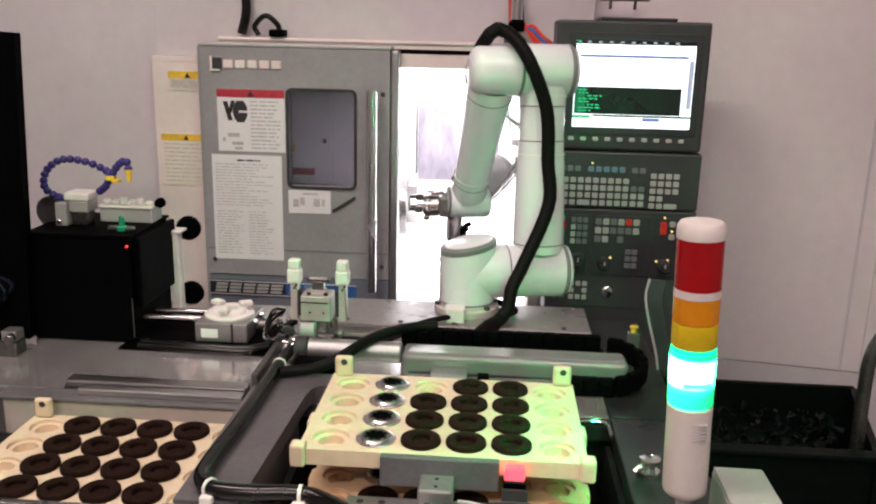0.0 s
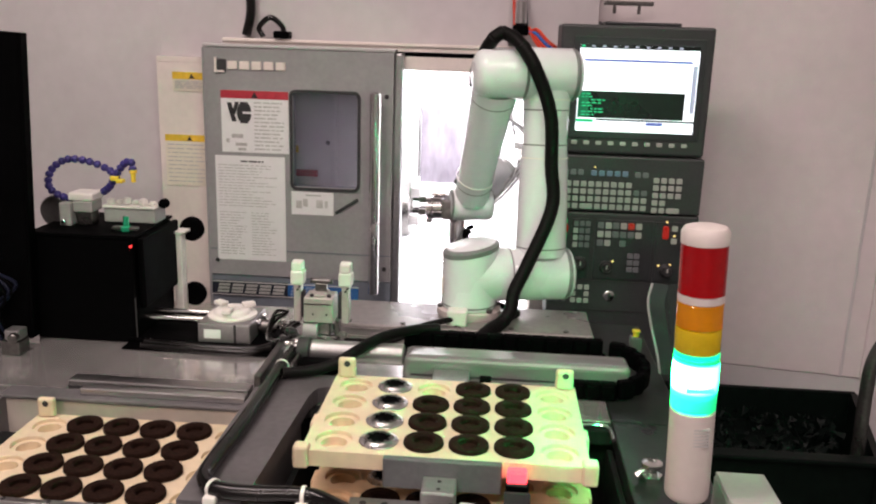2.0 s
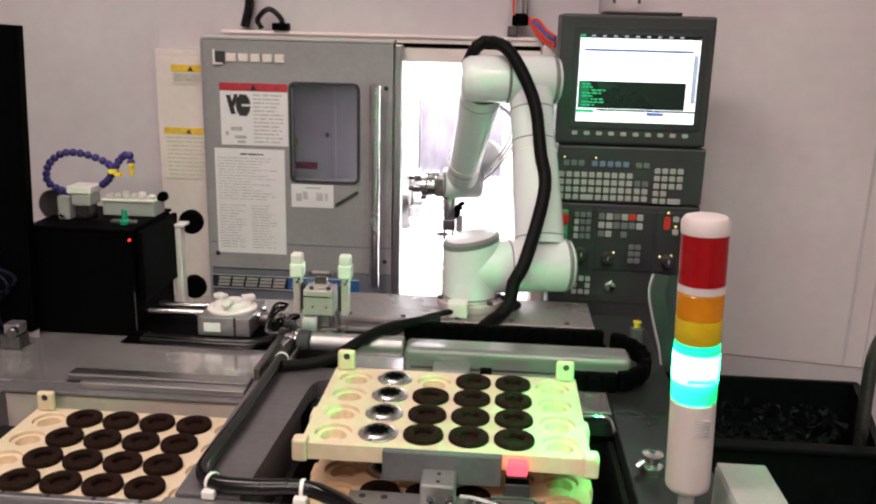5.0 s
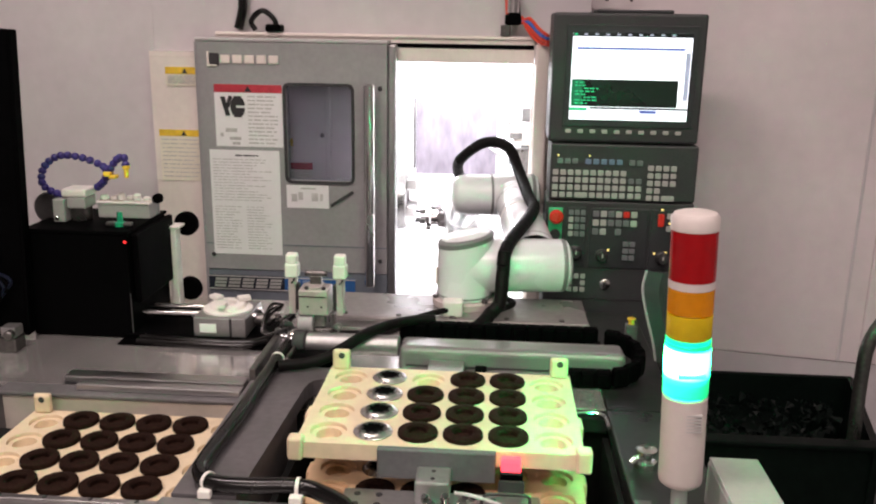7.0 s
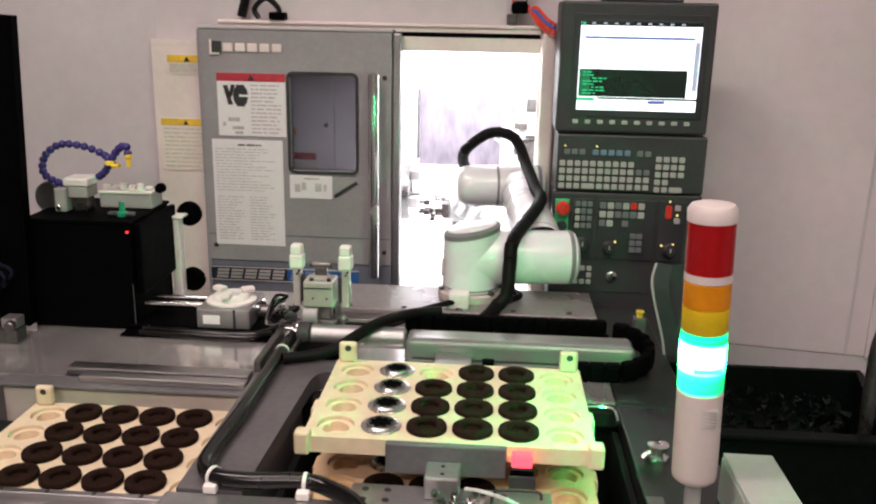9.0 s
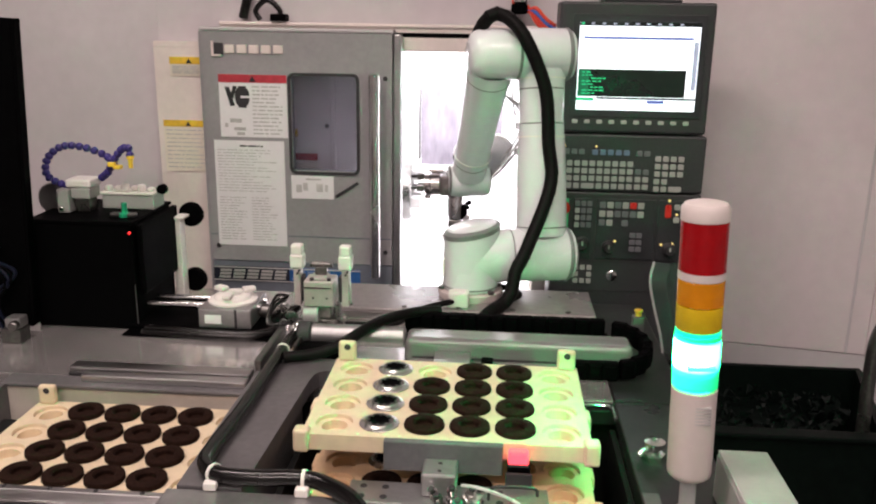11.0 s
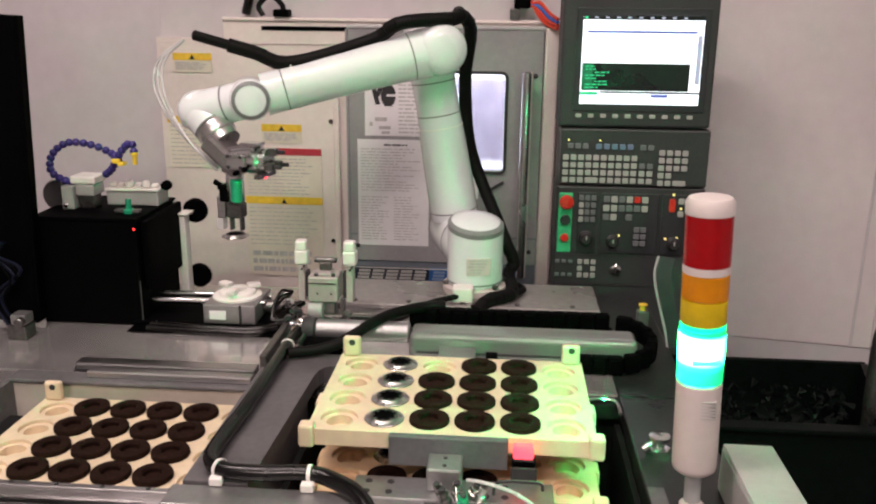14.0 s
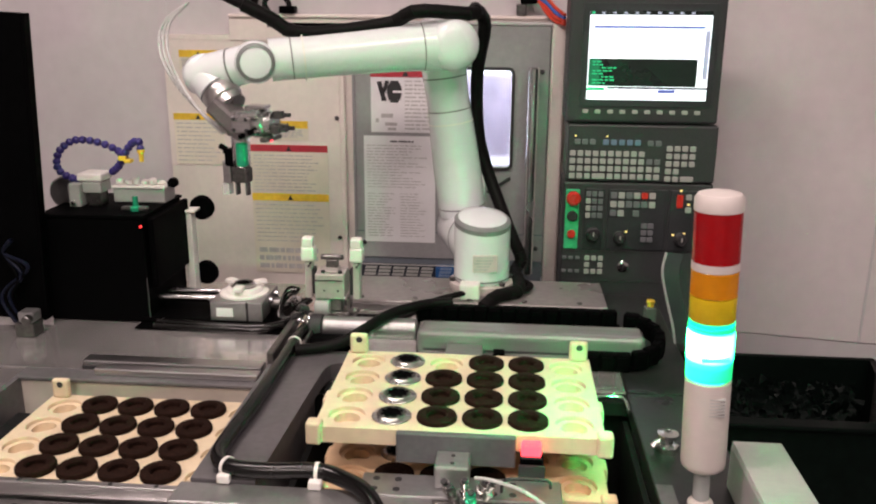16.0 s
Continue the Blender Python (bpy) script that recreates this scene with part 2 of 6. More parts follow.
M_REDTUBE = mat("red_air_tube", (0.65, 0.06, 0.03), 0.35, grain=150, vary=0.05)
M_BLUETUBE = mat("blue_air_tube", (0.05, 0.15, 0.55), 0.35, grain=150, vary=0.05)
M_NAVY = mat("navy_air_tube", (0.003, 0.005, 0.014), 0.5, grain=150, vary=0.1, spec=0.12)
M_CLEARTUBE = mat("pale_air_tube", (0.72, 0.74, 0.72), 0.25, grain=150, vary=0.05, clear=0.3)
# green valve metal, also the painted lamp reflection on the gripper cylinder
M_GREENPART = mat("green_metal_and_glint", (0.03, 0.50, 0.26), 0.3, 0.5)
M_DARKSTEEL = mat("dark_steel", (0.16, 0.155, 0.15), 0.32, 0.9, grain=120, vary=0.2, bump=0.06)
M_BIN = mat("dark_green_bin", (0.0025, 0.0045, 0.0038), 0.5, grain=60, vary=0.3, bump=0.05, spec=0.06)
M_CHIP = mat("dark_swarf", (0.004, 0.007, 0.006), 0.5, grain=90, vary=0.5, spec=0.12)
M_FLOOR = mat("hall_floor_paint", (0.14, 0.15, 0.15), 0.4, grain=25, vary=0.1, stain=0.2)
# tones of the unseen walls and ceiling, set for the bounced fill
M_HALL = mat("hall_bounce_tone", (0.42, 0.40, 0.40), 0.7, grain=20, vary=0.05)
M_CEIL = mat("ceiling_bounce_tone", (0.30, 0.30, 0.31), 0.7, grain=20, vary=0.05)
M_LAMPTUBE = mat("lamp_tube", (1, 1, 1), 0.4, emit=6.0, glow=(1, 0.97, 0.95), bump=0)


# ---- building helpers ----
def thing(name, m, label, category, group="", kind=""):
    ob = new(name)
    ob.empty_display_size = 0.05
    ob.matrix_basis = m
    return tagged(ob, label, category, group, kind)


def part(name, bm, material, parent=None, label="", m=None, smooth=False, kind=""):
    """Links a bmesh as one mesh object, under a thing or under a part."""
    me = bpy.data.meshes.new(name)
    bmesh.ops.recalc_face_normals(bm, faces=bm.faces)
    bm.to_mesh(me)
    bm.free()
    me.materials.append(material)
    if smooth:
        for p in me.polygons:
            p.use_smooth = True
        me.set_sharp_from_angle(angle=radians(38))
    ob = new(name, me)
    if parent is not None:
        ob.parent = parent
    if m is not None:
        ob.matrix_basis = m
    return tagged(ob, label, kind=kind)


def box(bm, x0, x1, y0, y1, z0, z1, bevel=0.0, seg=2):
    r = bmesh.ops.create_cube(bm, size=1.0)
    vs = r["verts"]
    bmesh.ops.scale(bm, vec=(x1 - x0, y1 - y0, z1 - z0), verts=vs)
    bmesh.ops.translate(bm, vec=((x0 + x1) / 2, (y0 + y1) / 2, (z0 + z1) / 2), verts=vs)
    if bevel:
        es = list({e for v in vs for e in v.link_edges})
        bmesh.ops.bevel(bm, geom=es, offset=bevel, segments=seg, affect="EDGES", profile=0.5)
    return bm


def boxm(x0, x1, y0, y1, z0, z1, bevel=0.0, seg=2):
    return box(bmesh.new(), x0, x1, y0, y1, z0, z1, bevel, seg)


def lathe(bm, profile, m=None, n=32):
    """Turns a profile of (radius, height) round the z axis."""
    m = m or Matrix()
    rings = []
    for r, z in profile:
        if r < 1e-6:
            rings.append([bm.verts.new(m @ Vector((0, 0, z)))])
        else:
            rings.append([bm.verts.new(m @ Vector((r * math.cos(2 * math.pi * i / n), r * math.sin(2 * math.pi * i / n), z)))
                          for i in range(n)])
    for a, b in zip(rings, rings[1:]):
        for i in range(n):
            j = (i + 1) % n
            if len(a) == 1 and len(b) > 1:
                bm.faces.new((a[0], b[i], b[j]))
            elif len(b) == 1 and len(a) > 1:
                bm.faces.new((a[i], a[j], b[0]))
            elif len(a) > 1:
                bm.faces.new((a[i], a[j], b[j], b[i]))
    return bm


def lathem(profile, m=None, n=32):
    return lathe(bmesh.new(), profile, m, n)


def rod(r, length, bevel=0.002):
    return [(0, 0), (r - bevel, 0), (r, bevel), (r, length - bevel), (r - bevel, length), (0, length)]


def spline(pts, steps=8):
    """Smooth points through the given ones."""
    ps = [Vector(p) for p in pts]
    ps = [2 * ps[0] - ps[1]] + ps + [2 * ps[-1] - ps[-2]]
    out = []
    for i in range(1, len(ps) - 2):
        a, b, c, d = ps[i - 1:i + 3]
        for k in range(steps):
            t = k / steps
            out.append(0.5 * (2 * b + (c - a) * t + (2 * a - 5 * b + 4 * c - d) * t * t + (3 * b - a - 3 * c + d) * t ** 3))
    out.append(ps[-2])
    return out


def tube(bm, pts, r, n=12, ridges=None):
    """A round bar along points; ridges: pairs of factors on its radius."""
    prev, rings = None, []
    up = Vector((0.13, 0.21, 0.97))
    for i, p in enumerate(pts):
        d = (pts[min(i + 1, len(pts) - 1)] - pts[max(i - 1, 0)]).normalized()
        s = d.cross(up)
        if s.length < 1e-3:
            s = d.cross(Vector((1, 0, 0)))
        if prev is not None:
            s = prev - d * prev.dot(d)
        s.normalize()
        prev = s
        w = d.cross(s)
        k = r * (ridges[i % len(ridges)] if ridges else 1)
        rings.append([bm.verts.new(p + k * (math.cos(2 * math.pi * j / n) * s + math.sin(2 * math.pi * j / n) * w)) for j in range(n)])
    for a, b in zip(rings, rings[1:]):
        for j in range(n):
            bm.faces.new((a[j], a[(j + 1) % n], b[(j + 1) % n], b[j]))
    bm.faces.new(rings[0])
    bm.faces.new(rings[-1])
    return bm


def tubem(pts, r, n=12, steps=8, ridges=None):
    return tube(bmesh.new(), spline(pts, steps), r, n, ridges)


def along(p, q):
    """A pose at p whose z axis points to q."""
    d = Vector(q) - Vector(p)
    return Matrix.Translation(p) @ d.to_track_quat("Z", "Y").to_matrix().to_4x4()


def frame_sheet(bm, x0, x1, z0, z1, y0, y1, holes):
    """An upright sheet with rectangular openings right through it."""
    xs = sorted({x0, x1, *[h[0] for h in holes], *[h[1] for h in holes]})
    zs = sorted({z0, z1, *[h[2] for h in holes], *[h[3] for h in holes]})
    for xa, xb in zip(xs, xs[1:]):
        for za, zb in zip(zs, zs[1:]):
            cx, cz = (xa + xb) / 2, (za + zb) / 2
            if not any(h[0] < cx < h[1] and h[2] < cz < h[3] for h in holes):
                box(bm, xa, xb, y0, y1, za, zb)
    bmesh.ops.remove_doubles(bm, verts=bm.verts, dist=1e-5)
    return bm


def rounded(bm, x0, x1, z0, z1, y0, y1, r, n=6):
    """A rounded rectangle in the xz plane with thickness from y0 to y1."""
    loop = []
    for cx, cz, a0 in ((x1 - r, z1 - r, 0), (x0 + r, z1 - r, 90), (x0 + r, z0 + r, 180), (x1 - r, z0 + r, 270)):
        for i in range(n + 1):
            a = radians(a0 + 90 * i / n)
            loop.append((cx + r * math.cos(a), cz + r * math.sin(a)))
    va = [bm.verts.new((x, y0, z)) for x, z in loop]
    vb = [bm.verts.new((x, y1, z)) for x, z in loop]
    bm.faces.new(va)
    bm.faces.new(vb)
    for i in range(len(loop)):
        j = (i + 1) % len(loop)
        bm.faces.new((va[i], va[j], vb[j], vb[i]))
    return bm


# ---- hall ----
tagged(part("floor", boxm(-3.2, 3.2, -3.2, 3.6, -0.1, 0.0), M_FLOOR), "grey painted workshop floor", "floor", kind="structure")
# walls and ceiling out of view, added to close the hall and shape its light
tagged(part("ceiling", boxm(-3.2, 3.2, -3.2, 3.6, 3.4, 3.5), M_CEIL), "added unseen workshop ceiling", "ceiling", kind="structure")
tagged(part("wall_south", boxm(-3.2, 3.2, -3.3, -3.2, 0, 3.4), M_HALL), "added unseen workshop wall", "wall", kind="structure")
tagged(part("wall_west", boxm(-3.3, -3.2, -3.2, 3.6, 0, 3.4), M_HALL), "added unseen workshop wall", "wall", kind="structure")
tagged(part("wall_east", boxm(3.2, 3.3, -3.2, 3.6, 0, 3.4), M_HALL), "added unseen workshop wall", "wall", kind="structure")
tagged(part("wall_north", boxm(-3.2, 3.2, 3.6, 3.7, 0, 3.4), M_WALL), "added unseen workshop wall", "wall", kind="structure")


# unseen batten added at each hall light
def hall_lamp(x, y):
    t = thing("added_ceiling_light", pose(x, y, 3.4), "added unseen white batten lamp under the ceiling", "ceiling light", "hall lamps")
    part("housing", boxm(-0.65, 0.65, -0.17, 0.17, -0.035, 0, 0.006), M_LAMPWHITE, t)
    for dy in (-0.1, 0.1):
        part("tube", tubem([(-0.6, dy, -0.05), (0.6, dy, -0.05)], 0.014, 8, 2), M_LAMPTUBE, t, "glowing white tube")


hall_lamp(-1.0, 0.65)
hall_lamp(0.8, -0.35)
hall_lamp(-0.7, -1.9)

# ---- lathe: covers, opening, interior ----
lathe_machine = thing("lathe_machine", LATHE, "cream and grey CNC lathe with sliding front door", "lathe")
part("front_cover", frame_sheet(bmesh.new(), -0.835, 0.30, 0.167, 1.4655, 2.04, 2.075, [(-0.29, 0.16, 0.795, 1.465)]), M_COVER,
     lathe_machine, "cream painted sheet cover")
part("upper_cover", boxm(-0.834, 0.30, 2.078, 2.12, 1.478, 2.6), M_WALL, lathe_machine, "grey upper sheet cover")
part("side_cover", boxm(-1.9, -0.8345, 2.0785, 2.12, 0.167, 2.6), M_WALL, lathe_machine, "grey side sheet cover")
part("cover_ledge", boxm(-0.655, 0.205, 2.030, 2.076, 1.523, 1.532, 0.003), M_COVER, lathe_machine)
part("cover_top", boxm(-0.835, -0.656, 2.0402, 2.0765, 1.466, 1.4795), M_COVER, lathe_machine)
part("header", boxm(-0.655, 0.162, 2.0365, 2.0765, 1.466, 1.5225, 0.001), M_COVER, lathe_machine, "cream header over the opening")
part("door_track", boxm(-0.555, 0.16, 2.0354, 2.0364, 1.500, 1.511), M_BLACK, lathe_machine, "black top track")
part("opening_post", boxm(0.163, 0.198, 1.985, 2.037, 0.55, 1.515, 0.006), M_COVER, lathe_machine, "cream post beside the opening")
part("cover_trim", boxm(-0.372, -0.358, 2.026, 2.039, 0.6, 1.46, 0.003), M_COVER, lathe_machine)
for bz in (1.272, 0.95):
    part("screw", lathem(rod(0.006, 0.006), along((-0.382, 2.04, bz), (-0.382, 1.9, bz)), 10), M_DARKSTEEL, lathe_machine, smooth=True)
# inside
part("interior_back", boxm(-0.62, 0.62, 2.95, 2.99, 0.5, 1.6), M_LATHEIN, lathe_machine, "white interior wall")
part("interior_side", boxm(-0.66, -0.62, 2.08, 2.99, 0.5, 1.6), M_LATHEIN, lathe_machine)
part("interior_side", boxm(0.31, 0.35, 2.08, 2.99, 0.5, 1.6), M_LATHEIN, lathe_machine)
part("interior_roof", boxm(-0.66, 0.66, 2.125, 2.99, 1.56, 1.60), M_LATHEIN, lathe_machine)
bm = bmesh.new()
vs = [bm.verts.new(p) for p in ((-0.62, 2.08, 0.70), (0.62, 2.08, 0.70), (0.62, 2.95, 0.95), (-0.62, 2.95, 0.95),
                                (-0.62, 2.08, 0.66), (0.62, 2.08, 0.66), (0.62, 2.95, 0.91), (-0.62, 2.95, 0.91))]
for f in ((0, 1, 2, 3), (7, 6, 5, 4), (0, 4, 5, 1), (3, 2, 6, 7), (0, 3, 7, 4), (1, 5, 6, 2)):
    bm.faces.new([vs[i] for i in f])
part("chip_slope", bm, M_LATHEIN, lathe_machine, "white sloping interior floor")
part("splash_sheet", boxm(-0.19, 0.075, 2.62, 2.628, 1.08, 1.345, 0.003), M_INPANEL, lathe_machine, "streaked wet steel splash sheet")
part("splash_sheet", boxm(0.155, 0.26, 2.66, 2.668, 1.06, 1.30, 0.003), M_DARKSTEEL, lathe_machine, "streaked wet steel splash sheet")
part("sheet_edge", boxm(-0.198, -0.191, 2.60, 2.63, 1.10, 1.33, 0.002), M_DARKSTEEL, lathe_machine)
part("sill", boxm(-0.289, 0.159, 2.02, 2.20, 0.76, 0.793, 0.004), M_BLACK, lathe_machine, "black sill under the opening")
part("interior_lamp", boxm(-0.16, 0.16, 2.19, 2.21, 1.475, 1.50, 0.003), M_LAMPTUBE, lathe_machine, "glowing work lamp")
part("chuck", lathem([(0, -0.1), (0.085, -0.1), (0.095, -0.09), (0.095, 0.0), (0.09, 0.012), (0.04, 0.014), (0.03, -0.01), (0, -0.01)],
                     along((-0.23, 2.62, 0.99), (0.2, 2.62, 0.99))), M_DARKSTEEL, lathe_machine, "steel three-jaw chuck", smooth=True)
for i in range(3):
    a = radians(90 + 120 * i)
    part("chuck_jaw", box(bmesh.new(), -0.222, -0.185, 2.602 + 0.055 * math.cos(a), 2.638 + 0.055 * math.cos(a),
                          0.972 + 0.055 * math.sin(a), 1.008 + 0.055 * math.sin(a), 0.003), M_STEEL, lathe_machine)
part("turret", lathem(rod(0.11, 0.07, 0.006), along((0.27, 2.50, 1.20), (0.17, 2.50, 1.20)), 12), M_DARKSTEEL, lathe_machine, "steel tool turret")
for i, (ty, tz) in enumerate(((2.42, 1.245), (2.44, 1.165))):
    part("tool_holder", boxm(0.125, 0.20, ty - 0.03, ty + 0.03, tz - 0.032, tz + 0.032, 0.004), M_STATION if i == 0 else M_DARKSTEEL, lathe_machine)
    part("tool_bit", boxm(0.112, 0.15, ty - 0.04, ty - 0.025, tz - 0.012, tz + 0.008, 0.002), M_DARKSTEEL, lathe_machine)


for tz, ty, w in ((1.115, 2.47, 0.05), (1.05, 2.49, 0.06)):
    part("tool_block", boxm(0.155, 0.155 + w, ty - 0.04, ty + 0.04, tz - 0.028, tz + 0.028, 0.004), M_DARKSTEEL, lathe_machine, "dark steel tool block")
part("coolant_pipe", tubem([(0.10, 2.40, 1.46), (0.10, 2.41, 1.34), (0.112, 2.42, 1.27)], 0.006, 8, 5), M_CHROME, lathe_machine, smooth=True)


# ---- labels on the cream cover ----
def bars(t, x0, x1, z0, z1, y, rows, h, material=None, seed=1, gap=0.25, ragged=True):
    """Unreadable lines of print as plain bars, one mesh."""
    rnd = random.Random(seed)
    bm = bmesh.new()
    for i in range(rows):
        z = z1 - (i + 0.5) * (z1 - z0) / rows
        x = x0
        end = x1 - (rnd.random() * gap * (x1 - x0) if ragged else 0)
        while x < end - 0.003:
            w = min(rnd.uniform(0.006, 0.03), end - x)
            box(bm, x, x + w, y - 0.0006, y, z - h / 2, z + h / 2)
            x += w + rnd.uniform(0.002, 0.005)
    part("print_block", bm, material or M_GREYINK, t, "unreadable grey print", kind="stuff")


def triangle(t, x, y, z, s):
    bm = bmesh.new()
    va = [bm.verts.new((x + s * cx, yy, z + s * cz)) for yy in (y - 0.0008, y) for cx, cz in ((-0.55, 0), (0.55, 0), (0, 0.95))]
    bm.faces.new(va[:3])
    bm.faces.new(va[3:])
    for i in range(3):
        j = (i + 1) % 3
        bm.faces.new((va[i], va[j], va[3 + j], va[3 + i]))
    part("warning_triangle", bm, M_INK, t, "black warning triangle")


def warning_label(x0, x1, z0, z1, band, lines, label, red=False, seed=1, mid=None):
    y = 2.039
    t = thing("warning_label", LATHE, label, "label", "lathe labels")
    part("sheet", boxm(x0, x1, y - 0.0015, y - 0.0002, z0, z1), M_CREAM, t)
    part("colour_band", boxm(x0, x1, y - 0.0025, y - 0.0016, z1 - band, z1), M_RED if red else M_YEL, t)
    triangle(t, (x0 + x1) / 2, y - 0.0026, z1 - band * 0.9, band * 0.75)
    if mid:
        part("colour_band", boxm(x0, x1, y - 0.0025, y - 0.0016, mid - 0.01, mid + 0.01), M_YEL, t)
        triangle(t, (x0 + x1) / 2, y - 0.0026, mid - 0.008, 0.014)
        bars(t, x0 + 0.008, x1 - 0.012, mid + 0.014, z1 - band - 0.006, y - 0.0018, 11, 0.0024, seed=seed)
        bars(t, x0 + 0.008, x1 - 0.012, z0 + 0.085, mid - 0.016, y - 0.0018, 10, 0.0024, seed=seed + 5)
        bars(t, x0 + 0.012, x1 - 0.03, z0 + 0.008, z0 + 0.075, y - 0.0018, 3, 0.013, seed=seed + 9, gap=0.1)
    else:
        bars(t, x0 + 0.006, x1 - 0.008, z0 + 0.006, z1 - band - 0.004, y - 0.0018, lines + 2, 0.0024, seed=seed)
    return t


warning_label(-0.793, -0.69, 1.392, 1.441, 0.018, 3, "small yellow and cream warning label on the cover", seed=2)
warning_label(-0.82, -0.686, 1.142, 1.278, 0.017, 8, "cream warning label with a yellow band", seed=3)
warning_label(-0.567, -0.46, 1.212, 1.262, 0.019, 3, "small yellow and cream warning label on the cover", seed=4)
warning_label(-0.618, -0.409, 0.846, 1.199, 0.018, 9, "large cream safety label with red and yellow bands", red=True, seed=5, mid=1.058)

# ---- sliding door ----
door = thing("sliding_door", LATHE, "grey painted sliding lathe door with a window", "door")
DX0, DX1, DZ0, DZ1, DY = -0.688, -0.205, 0.55, 1.508, 1.985
bm = frame_sheet(bmesh.new(), DX0, DX1, 0.915, DZ1, DY, DY + 0.03, [(-0.462, -0.296, 1.162, 1.402)])
part("door_panel", bm, M_DOOR, door, "grey painted door panel")
part("lower_panel", boxm(DX0, DX1, DY + 0.004, DY + 0.03, DZ0, 0.912), M_DOORLOW, door, "lower door panel, its shade painted blue-grey")
part("door_cap", boxm(DX0 - 0.004, DX1 + 0.004, DY - 0.003, DY + 0.05, DZ1 + 0.0005, DZ1 + 0.010, 0.003), M_CAP, door, "pale grey top cap")
part("door_edge", boxm(DX1 + 0.001, DX1 + 0.022, DY + 0.006, DY + 0.05, DZ0, DZ1, 0.005), M_ALU, door, "pale metal closing edge")
part("door_edge", boxm(DX0 - 0.009, DX0 - 0.001, DY + 0.004, DY + 0.05, DZ0, DZ1, 0.003), M_DOOR, door)
bm = bmesh.new()
loops = []
for x0, x1, z0, z1, r in ((-0.470, -0.288, 1.153, 1.410, 0.016), (-0.463, -0.295, 1.160, 1.403, 0.012)):
    loop = [(cx + r * math.cos(radians(a)), cz + r * math.sin(radians(a))) for cx, cz, a0 in
            ((x1 - r, z1 - r, 0), (x0 + r, z1 - r, 90), (x0 + r, z0 + r, 180), (x1 - r, z0 + r, 270)) for a in (a0, a0 + 30, a0 + 60, a0 + 90)]
    loops.append([[bm.verts.new((x, y, z)) for x, z in loop] for y in (DY - 0.0045, DY + 0.003)])
for i in range(16):
    j = (i + 1) % 16
    bm.faces.new((loops[0][0][i], loops[0][0][j], loops[1][0][j], loops[1][0][i]))
    bm.faces.new((loops[0][0][i], loops[0][1][i], loops[0][1][j], loops[0][0][j]))
    bm.faces.new((loops[1][0][i], loops[1][0][j], loops[1][1][j], loops[1][1][i]))
part("window_gasket", bm, M_GASKET, door, "dark grey rubber gasket")
bm = bmesh.new()
rounded(bm, -0.463, -0.295, 1.160, 1.403, DY + 0.004, DY + 0.010, 0.012)
pane = part("window_pane", bm, M_WINDOW, door, "tinted window pane")
part("seam", boxm(DX0, DX1, DY - 0.0012, DY - 0.0002, 0.984, 0.987), M_DOORLOW, door)
hx = -0.243
part("door_handle", lathem([(0, 0), (0.011, 0), (0.0135, 0.003), (0.0135, 0.517), (0.011, 0.52), (0, 0.52)],
                           pose(hx, DY - 0.045, 0.893)), M_CHROME, door, "long polished tubular handle", smooth=True)
for hz in (0.93, 1.375):
    part("handle_mount", boxm(hx - 0.009, hx + 0.009, DY - 0.034, DY - 0.0002, hz - 0.012, hz + 0.012, 0.003), M_DARKSTEEL, door)
for bx, bz in ((-0.67, 0.955), (-0.222, 0.95), (-0.222, 1.40)):
    part("bolt", lathem(rod(0.006, 0.005), along((bx, DY, bz), (bx, DY - 1, bz)), 10), M_INK, door, smooth=True)
# maker's mark as plain shapes
part("mark_bar", boxm(-0.655, -0.632, DY - 0.004, DY - 0.0004, 1.449, 1.480, 0.001), M_INK, door, "dark metal mark")
part("mark_bar", boxm(-0.662, -0.656, DY - 0.005, DY - 0.0004, 1.447, 1.484, 0.001), M_COVER, door, "bright metal mark")
part("mark_bar", boxm(-0.662, -0.636, DY - 0.0055, DY - 0.0042, 1.447, 1.452, 0.001), M_COVER, door, "bright metal mark")
for i in range(5):
    part("mark_bar", boxm(-0.628 + i * 0.031, -0.603 + i * 0.031, DY - 0.004, DY - 0.0004, 1.455, 1.476, 0.003), M_COVER, door, "bright metal mark")
# series plate
part("series_plate", boxm(-0.688, -0.482, DY + 0.0005, DY + 0.0038, 0.856, 0.897, 0.001), M_NAVYPLATE, door, "black and blue series plate")
part("plate_blue", boxm(-0.4815, -0.29, DY + 0.0005, DY + 0.0038, 0.856, 0.897, 0.001), M_BLUE, door, "blue end of the plate")
part("plate_line", boxm(-0.688, -0.29, DY - 0.0006, DY + 0.0003, 0.893, 0.896), M_GREYINK, door)
part("plate_line", boxm(-0.688, -0.29, DY - 0.0006, DY + 0.0003, 0.857, 0.860), M_GREYINK, door)
for k in range(7):
    x0 = -0.674 + k * 0.0375 + (0.012 if k > 4 else 0)
    bm = bmesh.new()
    for ax, bx, az, bz in ((0, 0.031, 0.0, 0.0064), (0, 0.031, 0.0092, 0.0158), (0, 0.031, 0.0186, 0.025)):
        box(bm, x0 + ax, x0 + bx, DY - 0.0012, DY + 0.0003, 0.864 + az, 0.864 + bz)
    for v in bm.verts:
        v.co.x += (v.co.z - 0.864) * 0.22
    part("mark_shape", bm, M_KEY if k < 5 else M_PLATEMARK, door, "slanted grey mark" if k < 5 else "slanted pale blue mark")
# red danger sheet
dan = part("danger_sheet", boxm(-0.648, -0.473, DY - 0.0017, DY - 0.0003, 1.245, 1.403), M_PAPER, door, "white danger sheet with a red band")
